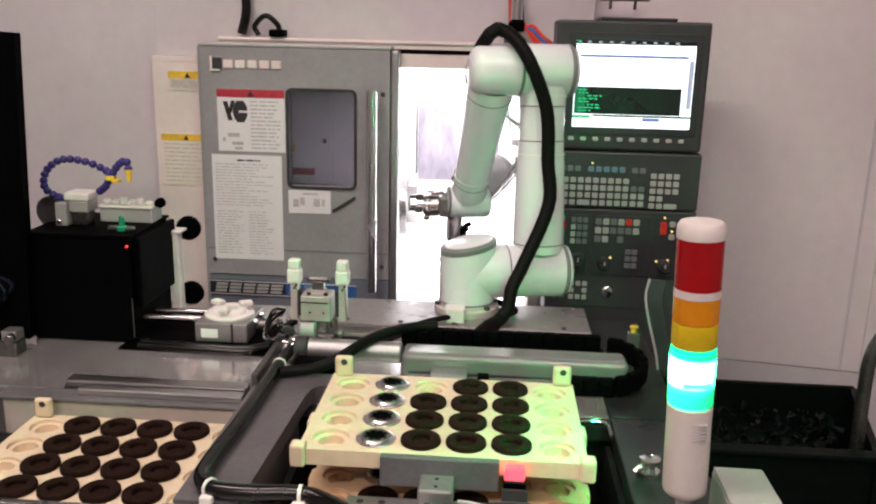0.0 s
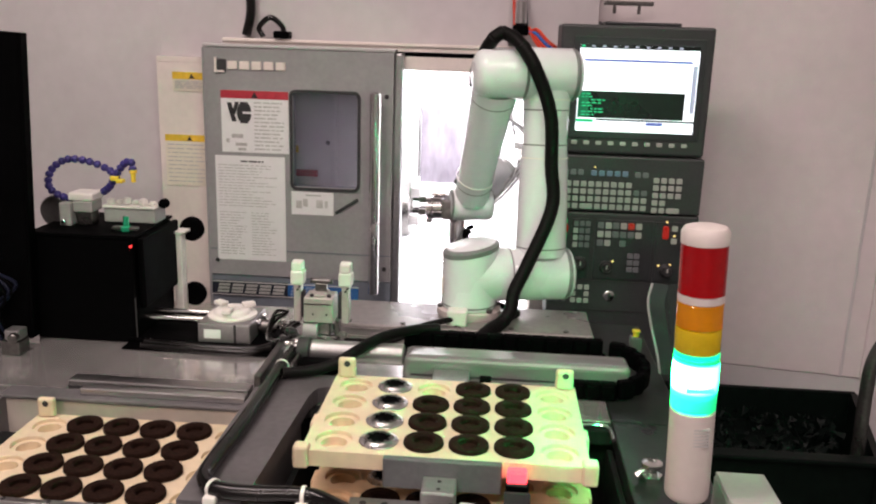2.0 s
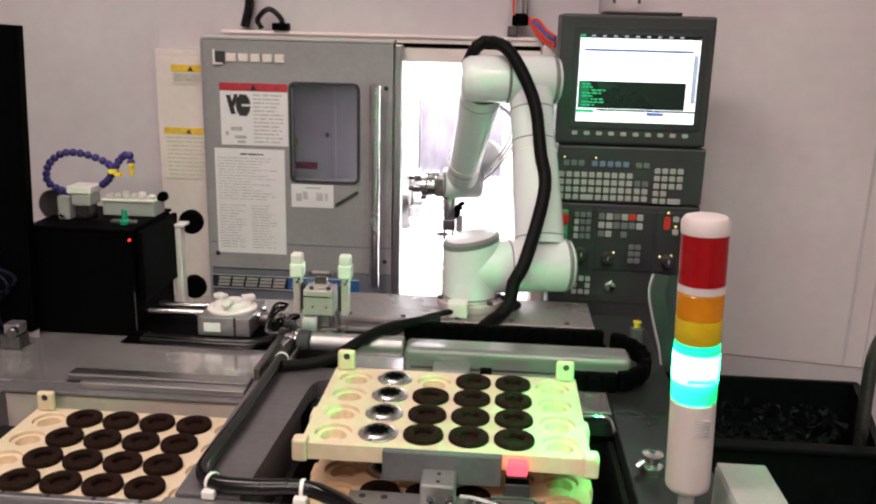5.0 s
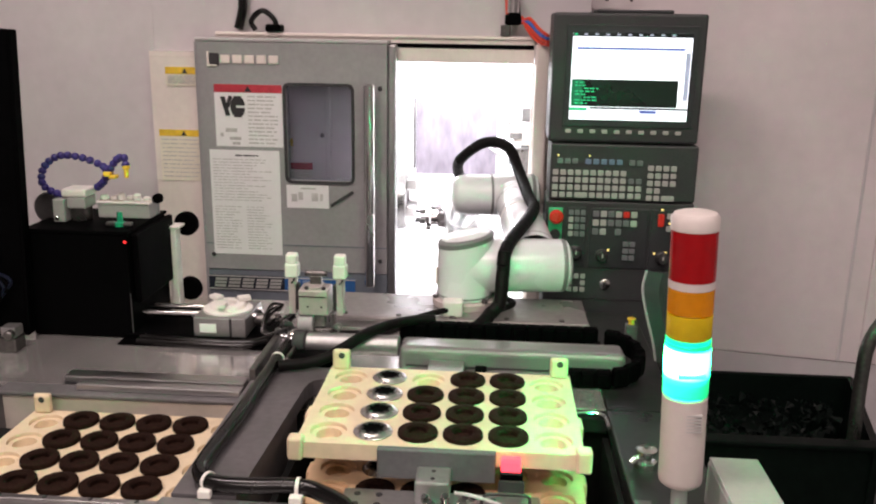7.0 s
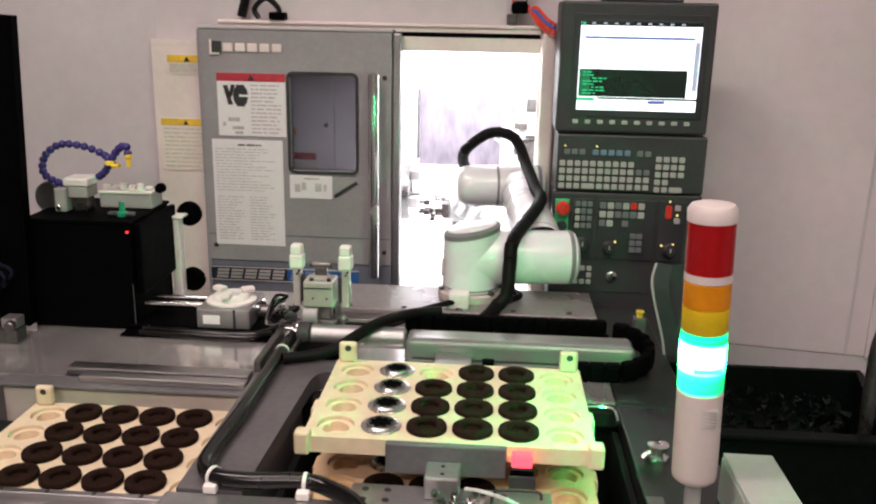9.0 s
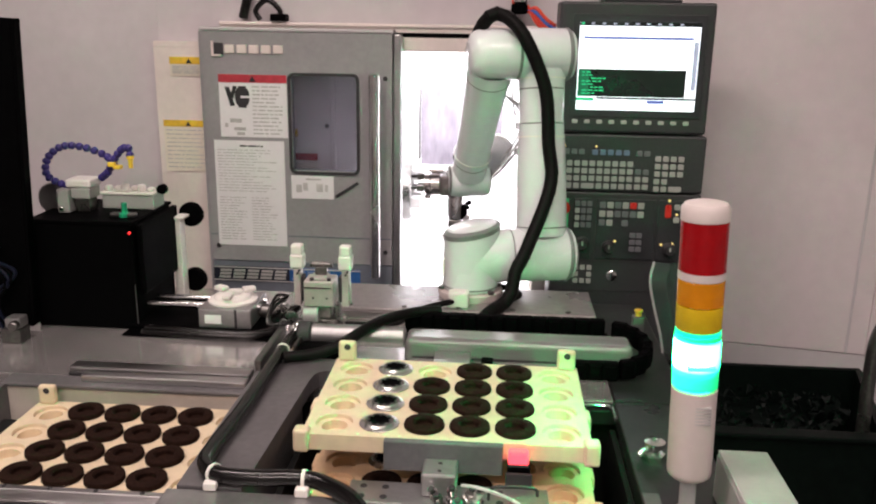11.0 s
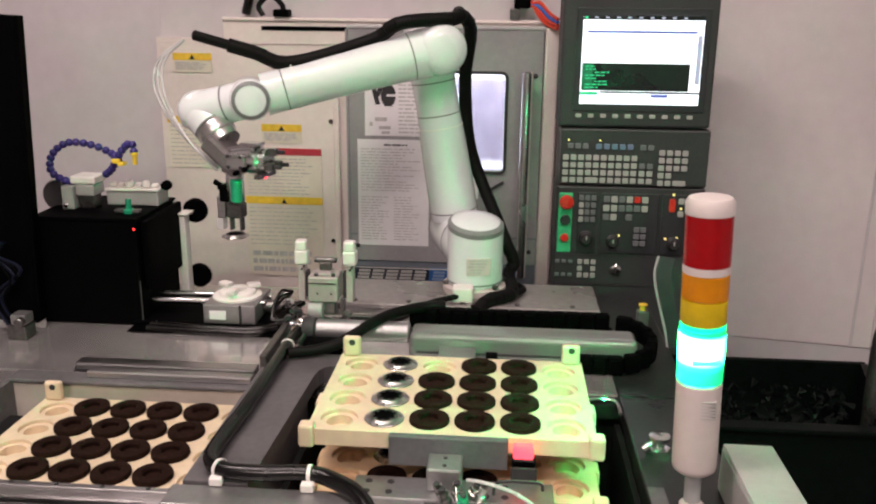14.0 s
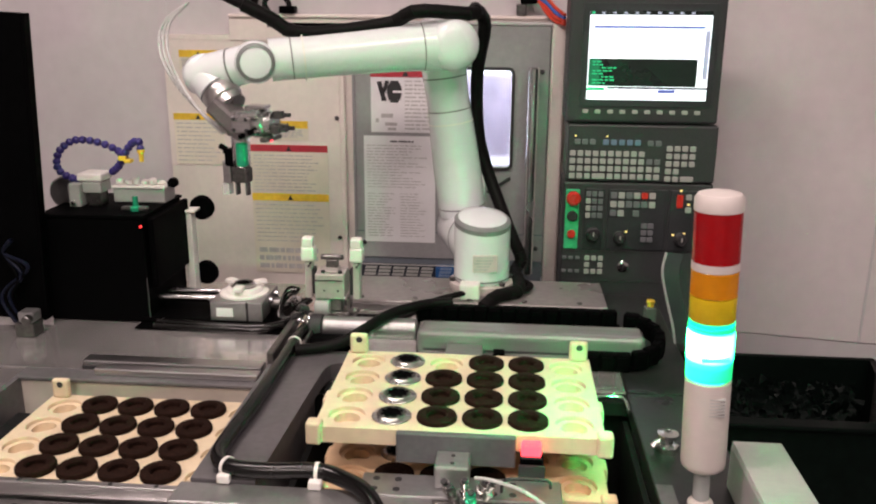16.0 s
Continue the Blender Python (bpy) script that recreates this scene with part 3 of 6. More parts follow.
part("colour_band", boxm(-0.648, -0.473, DY - 0.0027, DY - 0.0018, 1.383, 1.403), M_RED, dan)
triangle(dan, -0.56, DY - 0.0028, 1.385, 0.016)
bm = bmesh.new()
for k in range(8):
    box(bm, -0.632 + 0.0016 * k, -0.620 + 0.0016 * k, DY - 0.0026, DY - 0.0018, 1.372 - 0.006 * (k + 1), 1.372 - 0.006 * k)
for k in range(5):
    box(bm, -0.612 - 0.0018 * k, -0.602 - 0.0018 * k, DY - 0.0026, DY - 0.0018, 1.374 - 0.006 * (k + 1), 1.374 - 0.006 * k)
for k in range(9):
    w = 0.019 * math.sqrt(1 - ((k - 4) / 4.8) ** 2)
    box(bm, -0.588 - w, -0.588 + (w if k != 4 else -0.004), DY - 0.0026, DY - 0.0018, 1.374 - 0.006 * (k + 1), 1.374 - 0.006 * k)
part("pictogram", bm, M_INK, dan, "black pictogram")
bm = bmesh.new()
for x0, x1, z0, z1 in ((-0.622, -0.592, 1.282, 1.292), (-0.612, -0.582, 1.262, 1.270), (-0.636, -0.628, 1.27, 1.28), (-0.605, -0.585, 1.25, 1.257)):
    box(bm, x0, x1, DY - 0.0026, DY - 0.0018, z0, z1)
part("pictogram", bm, M_GREYINK, dan, "grey pictogram")
bars(dan, -0.562, -0.48, 1.25, 1.378, DY - 0.0018, 13, 0.0036, M_GREYINK, 11)
# instruction sheet
pap = part("instruction_sheet", boxm(-0.668, -0.484, DY - 0.0014, DY - 0.0003, 0.957, 1.236), M_PAPER, door, "white instruction sheet in a plastic sleeve")
bars(pap, -0.60, -0.54, 1.218, 1.226, DY - 0.0015, 1, 0.004, M_INK, 12, ragged=False)
bars(pap, -0.66, -0.50, 1.10, 1.215, DY - 0.0015, 15, 0.0022, M_GREYINK, 13, gap=0.5)
bars(pap, -0.66, -0.585, 0.97, 1.09, DY - 0.0015, 16, 0.0022, M_GREYINK, 14, gap=0.4)
bars(pap, -0.575, -0.50, 0.97, 1.09, DY - 0.0015, 16, 0.0022, M_GREYINK, 15, gap=0.4)
# small pictogram plate and key
sm = part("small_plate", boxm(-0.468, -0.357, DY - 0.0017, DY - 0.0003, 1.088, 1.149), M_PAPER, door, "small white pictogram plate")
bm = bmesh.new()
for x0, x1, z0, z1 in ((-0.455, -0.44, 1.105, 1.125), (-0.437, -0.425, 1.11, 1.13), (-0.402, -0.385, 1.107, 1.128), (-0.38, -0.372, 1.108, 1.126), (-0.43, -0.39, 1.138, 1.142)):
    box(bm, x0, x1, DY - 0.0026, DY - 0.0018, z0, z1)
part("pictogram", bm, M_GREYINK, sm)
part("latch_slot", box(bmesh.new(), -0.035, 0.035, -0.0045, -0.0002, -0.004, 0.004, 0.001), M_INK, door, "black slanted slot",
     m=pose(-0.322, DY, 1.115, 0, -33, 0))

# ---- control panel ----
cp = thing("control_panel", LATHE, "dark grey CNC control panel with lit screen and keys", "control panel")
bm = bmesh.new()
box(bm, 0.192, 0.530, 1.80, 1.93, 1.302, 1.588, 0.006)
part("screen_housing", bm, M_CONTROL, cp)
part("keyboard_housing", boxm(0.200, 0.534, 1.795, 1.93, 1.168, 1.298, 0.004), M_CONTROL, cp)
part("lower_housing", boxm(0.196, 0.536, 1.80, 1.93, 0.60, 1.165, 0.005), M_CONTROL, cp)
part("top_lip", boxm(0.29, 0.46, 1.83, 1.92, 1.5885, 1.596, 0.003), M_CONTROL2, cp)
part("screen_bezel", boxm(0.222, 0.512, 1.797, 1.8005, 1.338, 1.562, 0.001), M_CONTROL2, cp)
scr = part("screen", boxm(0.236, 0.498, 1.7945, 1.7965, 1.354, 1.546), M_SCRWHITE, cp, "lit white screen")


def glow(name, x0, x1, z0, z1, m, y=1.7935, d=0.0008):
    part(name, boxm(x0, x1, y, y + d, z0, z1), m, scr)


glow("menu_bar", 0.236, 0.498, 1.537, 1.546, M_SCRBLACK)
glow("title_bar", 0.246, 0.484, 1.509, 1.514, M_SCRBLUE)
glow("side_bar", 0.486, 0.496, 1.40, 1.505, M_SCRGREY)
glow("console", 0.238, 0.474, 1.384, 1.444, M_SCRBLACK)
glow("console_tint", 0.2385, 0.262, 1.385, 1.443, M_SCRDIM, 1.7930, 0.0004)
glow("status_bar", 0.236, 0.275, 1.374, 1.381, M_SCRGREEN)
glow("status_bar", 0.28, 0.498, 1.3785, 1.3825, M_SCRBLACK)
glow("soft_key", 0.392, 0.43, 1.370, 1.377, M_SCRBLUE)
rnd = random.Random(4)
bm = bmesh.new()
for i in range(8):
    z = 1.437 - i * 0.0066
    x = 0.246 + (0.02 if i in (2, 5) else 0)
    for k in range(rnd.randint(2, 4)):
        w = rnd.uniform(0.004, 0.012)
        box(bm, x, x + w, 1.7928, 1.7934, z - 0.0013, z + 0.0013)
        x += w + 0.003
part("program_block", bm, M_SCRGREEN, scr, "green program lines", kind="stuff")
glow("menu_icon", 0.239, 0.246, 1.539, 1.544, M_SCRGREEN, 1.7928, 0.0006)
for i in range(9):
    x = 0.26 + i * 0.024
    glow("menu_icon", x, x + 0.008, 1.5395, 1.5435, M_SCRGREY, 1.7928, 0.0006)


def key(x, z, w, h, m=None, y=1.795, d=0.004):
    ob = new("key", KEYMESH)
    ob.parent = cp
    ob.matrix_basis = Matrix.LocRotScale((x, y, z), None, (w, d, h))
    if m:
        ob.material_slots[0].link = "OBJECT"
        ob.material_slots[0].material = m


bm = bmesh.new()
box(bm, -0.5, 0.5, -1, 0.1, -0.5, 0.5, 0.12, 1)
KEYMESH = bpy.data.meshes.new("key")
bm.to_mesh(KEYMESH)
bm.free()
KEYMESH.materials.append(M_KEY)
for i in range(10):
    key(0.236 + i * 0.0275, 1.327, 0.0125, 0.0085, M_KEY, 1.80)
for r in range(4):
    for c in range(10):
        if r == 3 and c in (3, 4):
            continue
        key(0.2125 + c * 0.0172, 1.2325 - r * 0.0174, 0.0128, 0.0122)
    for c in range(4):
        if r == 3 and c >= 2:
            continue
        key(0.429 + c * 0.0172, 1.2465 - r * 0.0174, 0.0128, 0.0122)
    if r:
        for c in range(2):
            key(0.386 + c * 0.0175, 1.2325 - r * 0.0174, 0.0128, 0.0122, M_KEYD if r == 1 else None)
key(0.2727, 1.1803, 0.029, 0.0122)
key(0.4715, 1.177, 0.029, 0.0122)
key(0.429, 1.177, 0.0128, 0.0122)
key(0.446, 1.177, 0.0128, 0.0122)
for c in range(3):
    key(0.222 + c * 0.017, 1.259, 0.0128, 0.0122, M_KEYD)
for c in range(5):
    key(0.286 + c * 0.0178, 1.2585, 0.0128, 0.0122, M_KEYB)
for c in range(2):
    key(0.386 + c * 0.0175, 1.2575, 0.0128, 0.0122, M_KEYD)
for x in (0.217, 0.288):
    part("indicator", lathem(rod(0.0022, 0.004, 0.001), along((x, 1.7945, 1.272), (x, 1.6, 1.272)), 8), M_AMBLED, cp, "lit amber indicator")
# lower field: switch plate, button groups, dials
part("switch_plate", boxm(0.202, 0.234, 1.796, 1.7995, 1.005, 1.148, 0.002), M_SWITCHTINT, cp, "push button plate, green lamp light painted in")
part("stop_button", lathem([(0, 0), (0.010, 0), (0.010, 0.012), (0.0165, 0.014), (0.0165, 0.022), (0.012, 0.027), (0, 0.028)],
                           along((0.2185, 1.7958, 1.130), (0.2185, 1.6, 1.130)), 20), M_REDBTN, cp, "red emergency stop button", smooth=True)
part("push_button", lathem(rod(0.0125, 0.010, 0.003), along((0.2185, 1.7958, 1.085), (0.2185, 1.6, 1.085)), 18), M_INK, cp, "black push button", smooth=True)
part("push_button", lathem(rod(0.010, 0.010, 0.003), along((0.2185, 1.7958, 1.042), (0.2185, 1.6, 1.042)), 18), M_REDBTN, cp, "red push button", smooth=True)
part("button_field", boxm(0.246, 0.290, 1.797, 1.7995, 1.005, 1.150, 0.002), M_CONTROL2, cp)
part("button_field", boxm(0.300, 0.434, 1.797, 1.7995, 1.005, 1.150, 0.002), M_CONTROL2, cp)
part("button_field", boxm(0.440, 0.500, 1.797, 1.7995, 1.005, 1.150, 0.002), M_CONTROL2, cp)
rnd = random.Random(9)
for r in range(4):
    for c in range(3):
        key(0.254 + c * 0.014, 1.138 - r * 0.017, 0.011, 0.012, M_KEYD if rnd.random() < 0.6 else M_KEY, 1.797)
for r in range(3):
    for c in range(6):
        m = M_REDBTN if (r == 0 and c == 4) else (M_KEY if rnd.random() < 0.55 else M_KEYD)
        if r == 2 and c in (2, 4, 5):
            continue
        key(0.312 + c * 0.0175, 1.136 - r * 0.021, 0.0142, 0.0145, m, 1.797)
for r in range(3):
    key(0.385 + 0.0, 1.065 - r * 0.0165, 0.013, 0.012, M_KEYD, 1.797)
    key(0.40, 1.065 - r * 0.0165, 0.013, 0.012, M_KEYD, 1.797)
for x, z, r in ((0.268, 1.042, 0.017), (0.330, 1.036, 0.015), (0.470, 1.034, 0.016)):
    part("rotary_switch", lathem([(0, 0), (r, 0), (r, 0.006), (r * 0.75, 0.009), (r * 0.7, 0.02), (r * 0.6, 0.023), (0, 0.023)],
                                 along((x, 1.797, z), (x, 1.6, z)), 20), M_INK, cp, "black rotary switch", smooth=True)
    part("switch_mark", boxm(x - 0.0015, x + 0.0015, 1.7725, 1.7742, z, z + r * 0.6), M_KEY, cp)
key(0.462, 1.125, 0.014, 0.03, M_REDBTN, 1.797)
key(0.482, 1.135, 0.013, 0.013, M_KEY, 1.797)
key(0.482, 1.105, 0.013, 0.013, M_KEY, 1.797)
for x, z in ((0.463, 1.15), (0.482, 1.118), (0.345, 1.05), (0.452, 1.045), (0.478, 1.048)):
    part("indicator", lathem(rod(0.0028, 0.004, 0.001), along((x, 1.797, z), (x, 1.6, z)), 8), M_AMBLED, cp, "lit amber indicator")
part("lower_seam", boxm(0.198, 0.534, 1.7988, 1.7998, 0.997, 1.000), M_INK, cp)
for r in range(3):
    for c in range(3):
        if r == 1 and c == 1:
            continue
        key(0.2585 + c * 0.0155, 0.983 - r * 0.0165, 0.0115, 0.0115, M_KEY, 1.799)
    for c in range(3):
        if r != 1:
            key(0.205 + c * 0.0155, 0.983 - r * 0.0165, 0.0105, 0.0075, M_KEYD, 1.799)
part("key_lock", lathem([(0, 0), (0.013, 0), (0.013, 0.004), (0.010, 0.006), (0, 0.006)], along((0.343, 1.7995, 0.965), (0.343, 1.6, 0.965)), 18),
     M_CHROME, cp, "chrome key lock", smooth=True)
part("key_slot", boxm(0.3415, 0.3445, 1.792, 1.7935, 0.957, 0.973), M_INK, cp)
for x in (0.295, 0.535):
    part("panel_line", boxm(x - 0.001, x + 0.001, 1.7985, 1.7998, 0.87, 0.995), M_INK, cp)
part("panel_line", boxm(0.198, 0.534, 1.7985, 1.7998, 0.925, 0.9275), M_INK, cp)

# ---- walls beside the lathe ----
bm = bmesh.new()
box(bm, 0, 1.5, 0, 0.04, 0.70, 3.0, 0.003)
wr = tagged(part("wall_panel", bm, M_WALLR, m=LATHE @ pose(0.24, 2.16, 0, 0, 0, -9)), "pale grey sheet wall panel with a vertical seam", "wall panel", kind="structure")
part("panel_seam", boxm(0.775, 0.782, -0.003, -0.0002, 0.7, 2.6, 0.001), M_WALL, wr)
part("panel_fold", boxm(0.825, 0.86, -0.012, -0.0002, 0.7, 2.6, 0.004), M_WALLR, wr)
part("panel_foot", boxm(0, 1.5, 0.004, 0.036, 0.5, 0.698, 0.002), M_WALL, wr, "darker grey foot strip")
part("hook", lathem(rod(0.006, 0.012, 0.002), along((0.31, -0.001, 0.755), (0.31, -1, 0.755)), 10), M_DARKSTEEL, wr)

# ---- work table ----
TZ = 0.90
table = thing("work_table", pose(0, 0, 0), "grey steel machine table with two tray wells", "table")
part("side_plate", boxm(0.286, 0.415, 1.2385, 1.78, TZ - 0.03, TZ, 0.003), M_DARKPLATE, table, "dark grey plate")
part("back_plate", boxm(-1.05, 0.285, 1.24, 1.78, TZ - 0.03, TZ, 0.003), M_TABLE, table, "worn steel plate")
part("left_strip", boxm(-1.05, -0.80, 0.70, 1.238, TZ - 0.03, TZ, 0.003), M_TABLE, table)
part("right_plate", boxm(0.285, 0.415, 0.50, 1.238, TZ - 0.03, TZ, 0.003), M_DARKPLATE, table, "dark grey plate")
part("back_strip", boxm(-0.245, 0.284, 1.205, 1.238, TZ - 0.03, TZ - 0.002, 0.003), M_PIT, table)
part("front_strip", boxm(-1.05, 0.283, 0.64, 0.83, TZ - 0.05, TZ - 0.02, 0.003), M_TABLE, table)
part("well_wall", boxm(-0.80, -0.30, 1.178, 1.2105, 0.55, TZ + 0.005, 0.003), M_WELL, table, "metal wall with the tray's cream reflection painted in")
part("back_lip", boxm(-0.799, -0.301, 1.2108, 1.2395, TZ - 0.03, TZ - 0.001, 0.002), M_TABLE, table)
part("well_rim", boxm(-0.80, -0.30, 1.173, 1.215, TZ + 0.0055, TZ + 0.013, 0.002), M_FRAME, table, "dark rim of the tray well")
# well sides and floor carry the painted pit shade
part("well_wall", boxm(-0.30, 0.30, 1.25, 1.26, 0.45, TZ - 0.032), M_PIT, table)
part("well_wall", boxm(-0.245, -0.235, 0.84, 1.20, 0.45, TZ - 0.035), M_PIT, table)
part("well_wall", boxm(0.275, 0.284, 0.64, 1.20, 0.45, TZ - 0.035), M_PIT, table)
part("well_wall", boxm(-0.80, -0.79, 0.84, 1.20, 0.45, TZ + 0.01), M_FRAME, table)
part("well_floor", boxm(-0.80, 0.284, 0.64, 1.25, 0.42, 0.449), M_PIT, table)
part("apron", boxm(-1.05, 0.415, 1.76, 1.78, 0.10, TZ - 0.031), M_FRAME, table)
part("apron", boxm(0.395, 0.414, 0.50, 1.755, 0.10, TZ - 0.031), M_FRAME, table)
for x, y in ((-1.02, 0.70), (0.37, 0.55), (-1.02, 1.70), (0.37, 1.70)):
    part("leg", boxm(x - 0.03, x + 0.03, y - 0.03, y + 0.03, 0.0, TZ - 0.052, 0.004), M_FRAME, table)

rail = tagged(part("guide_bar", boxm(-0.70, -0.365, 1.228, 1.260, TZ, TZ + 0.024, 0.003), M_STEEL), "ground steel guide bar on the table", "guide bar")
part("groove", boxm(-0.70, -0.366, 1.225, 1.2279, TZ + 0.009, TZ + 0.014), M_INK, rail)
tagged(part("guide_bar", boxm(-0.66, -0.36, 1.190, 1.214, TZ + 0.0132, TZ + 0.026, 0.003), M_STEEL), "low steel strip along the well", "guide bar")

# grey frame round the tray lift
fr = thing("lift_frame", pose(0, 0, 0), "dark grey metal frame round the tray well", "frame")
bm = bmesh.new()
outer = [(-0.352, 0.845), (-0.352, 1.26), (-0.345, 1.28), (-0.325, 1.296), (-0.29, 1.300), (0.21, 1.300)]
inner = [(-0.262, 0.845), (-0.250, 1.20), (-0.247, 1.222), (-0.241, 1.238), (-0.228, 1.246), (0.21, 1.246)]
top = [[bm.verts.new((x, y, z)) for x, y in line] for z in (0.931, 0.902) for line in (outer, inner)]
for i in range(5):
    bm.faces.new((top[0][i], top[0][i + 1], top[1][i + 1], top[1][i]))
    bm.faces.new((top[2][i], top[3][i], top[3][i + 1], top[2][i + 1]))
    bm.faces.new((top[0][i], top[2][i], top[2][i + 1], top[0][i + 1]))
    bm.faces.new((top[1][i], top[1][i + 1], top[3][i + 1], top[3][i]))
bm.faces.new((top[0][0], top[1][0], top[3][0], top[2][0]))
bm.faces.new((top[0][5], top[2][5], top[3][5], top[1][5]))
part("frame_plate", bm, M_FRAME, fr)
part("frame_side", boxm(-0.274, -0.263, 0.845, 1.20, 0.80, 0.9), M_FRAME, fr)
part("end_block", boxm(-0.356, -0.342, 1.23, 1.41, 0.9005, 0.953, 0.003), M_DARKSTEEL, fr)
for i in range(3):
    part("bolt_hole", lathem(rod(0.006, 0.004, 0.001), along((-0.3555, 1.262 + i * 0.024, 0.934), (-1, 1.262 + i * 0.024, 0.934)), 10), M_INK, fr)

fl = tagged(part("front_rail", boxm(-1.04, -0.368, 0.848, 0.861, 0.872, 0.908, 0.002), M_STEEL), "drilled steel rail before the tray of dark rings", "rail")
for i in range(5):
    part("bolt_hole", lathem(rod(0.0035, 0.001, 0.0002), pose(-0.67 + i * 0.066, 0.855, 0.9078), 10), M_INK, fl)
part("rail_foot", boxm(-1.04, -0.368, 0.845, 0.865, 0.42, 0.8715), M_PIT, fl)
fp = tagged(part("front_bar", boxm(-0.365, -0.02, 0.792, 0.842, 0.892, 0.928, 0.003), M_ALU), "aluminium bar across the table front", "bar")
part("bar_face", boxm(-0.365, -0.02, 0.789, 0.7918, 0.90, 0.914), M_STEEL, fp)
sb = tagged(part("side_bar", boxm(-1.0, -0.372, 0.80, 0.842, 0.868, 0.886, 0.003), M_STEEL), "steel strip before the tray", "bar")
for i in range(6):
    part("bolt_hole", lathem(rod(0.005, 0.003, 0.001), pose(-0.72 + i * 0.062, 0.822, 0.8855), 10), M_INK, sb)


# ---- trays ----
def holed_plate(bm, xs, ys, px, py, z0, z1, r1, r2, step, margin, n=24):
    """A slab with stepped round pockets on a grid."""
    dirs = []
    for i in range(n):
        a = 2 * math.pi * (i + 0.5) / n
        c, s = math.cos(a), math.sin(a)
        k = 1 / max(abs(c), abs(s))
        dirs.append((c, s, k))
    x0, x1, y0, y1 = xs[0] - px / 2, xs[-1] + px / 2, ys[0] - py / 2, ys[-1] + py / 2
    for cx in xs:
        for cy in ys:
            rings = [[bm.verts.new((cx + c * k * px / 2, cy + s * k * py / 2, z1)) for c, s, k in dirs]]
            corner = {i: bm.verts.new((cx + sx * px / 2, cy + sy * py / 2, z1)) for i, sx, sy in
                      ((n // 8 - 1, 1, 1), (3 * n // 8 - 1, -1, 1), (5 * n // 8 - 1, -1, -1), (7 * n // 8 - 1, 1, -1))}
            for r, z in ((r1 + 0.001, z1), (r1, z1 - 0.001), (r1, z1 - step), (r2, z1 - step), (r2, z0 + 0.003)):
                rings.append([bm.verts.new((cx + r * c, cy + r * s, z)) for c, s, k in dirs])
            for a, b in zip(rings, rings[1:]):
                for i in range(n):
                    j = (i + 1) % n
                    if a is rings[0] and i in corner:
                        bm.faces.new((a[i], corner[i], a[j], b[j], b[i]))
                    else:
                        bm.faces.new((a[i], a[j], b[j], b[i]))
            bm.faces.new(rings[-1])
    m = margin
    for a0, a1, b0, b1 in ((x0 - m, x0, y0 - m, y1 + m), (x1, x1 + m, y0 - m, y1 + m), (x0, x1, y0 - m, y0), (x0, x1, y1, y1 + m)):
        box(bm, a0, a1, b0, b1, z0, z1)
    box(bm, x0, x1, y0, y1, z0, z0 + 0.0025)
    bmesh.ops.remove_doubles(bm, verts=bm.verts, dist=1e-5)
    return x0 - m, x1 + m, y0 - m, y1 + m


def tray(x, y, z, px, py, material, label, tabs=True):
    """Six by four pockets; its origin is the pocket in the second column of the front row, on the top face."""
    t = thing("parts_tray", pose(x, y, z), label, "tray", "parts trays")
    bm = bmesh.new()
    b = holed_plate(bm, [px * (i - 1) for i in range(6)], [py * i for i in range(4)], px, py, -0.024, 0.0, 0.0265, 0.019, 0.007, 0.008)
    part("plate", bm, material, t, smooth=True)
    x0, x1, y0, y1 = b
    if tabs:
        for tx in (x0 + 0.004, x1 - 0.034):
            tab = part("tab", boxm(tx, tx + 0.030, y1 - 0.015, y1 - 0.001, 0.0002, 0.035, 0.005), material, t, "upright corner tab with a hole")
            part("tab_hole", lathem(rod(0.0055, 0.0008, 0.0002), along((tx + 0.016, y1 - 0.0148, 0.026), (tx + 0.016, 0, 0.026)), 14), M_INK, tab)
        for tx, w in ((x0 - 0.010, 0.022), (x1 - 0.012, 0.022)):
            part("lug", boxm(tx, tx + w, y0 - 0.008, y0 + 0.014, -0.026, 0.008, 0.004), material, t, "thick corner lug")
            part("side_lug", boxm(tx + 0.003, tx + w - 0.003, y0 + 0.09, y0 + 0.125, -0.026, -0.002, 0.004), material, t)
    return t


def dark_ring():
    t = tagged(part("ring_blank", lathem([(0.0, 0.0025), (0.0138, 0.003), (0.0138, 0.0095), (0.0165, 0.0125), (0.0245, 0.0125), (0.0285, 0.0105),
                                          (0.0292, 0.008), (0.0292, 0.003), (0.0270, 0.0), (0.0165, 0.0), (0.0, 0.0005)], None, 28), M_RING, smooth=True),
               "dark brown forged steel ring lying in a tray pocket", "ring", "ring blanks")
    return t


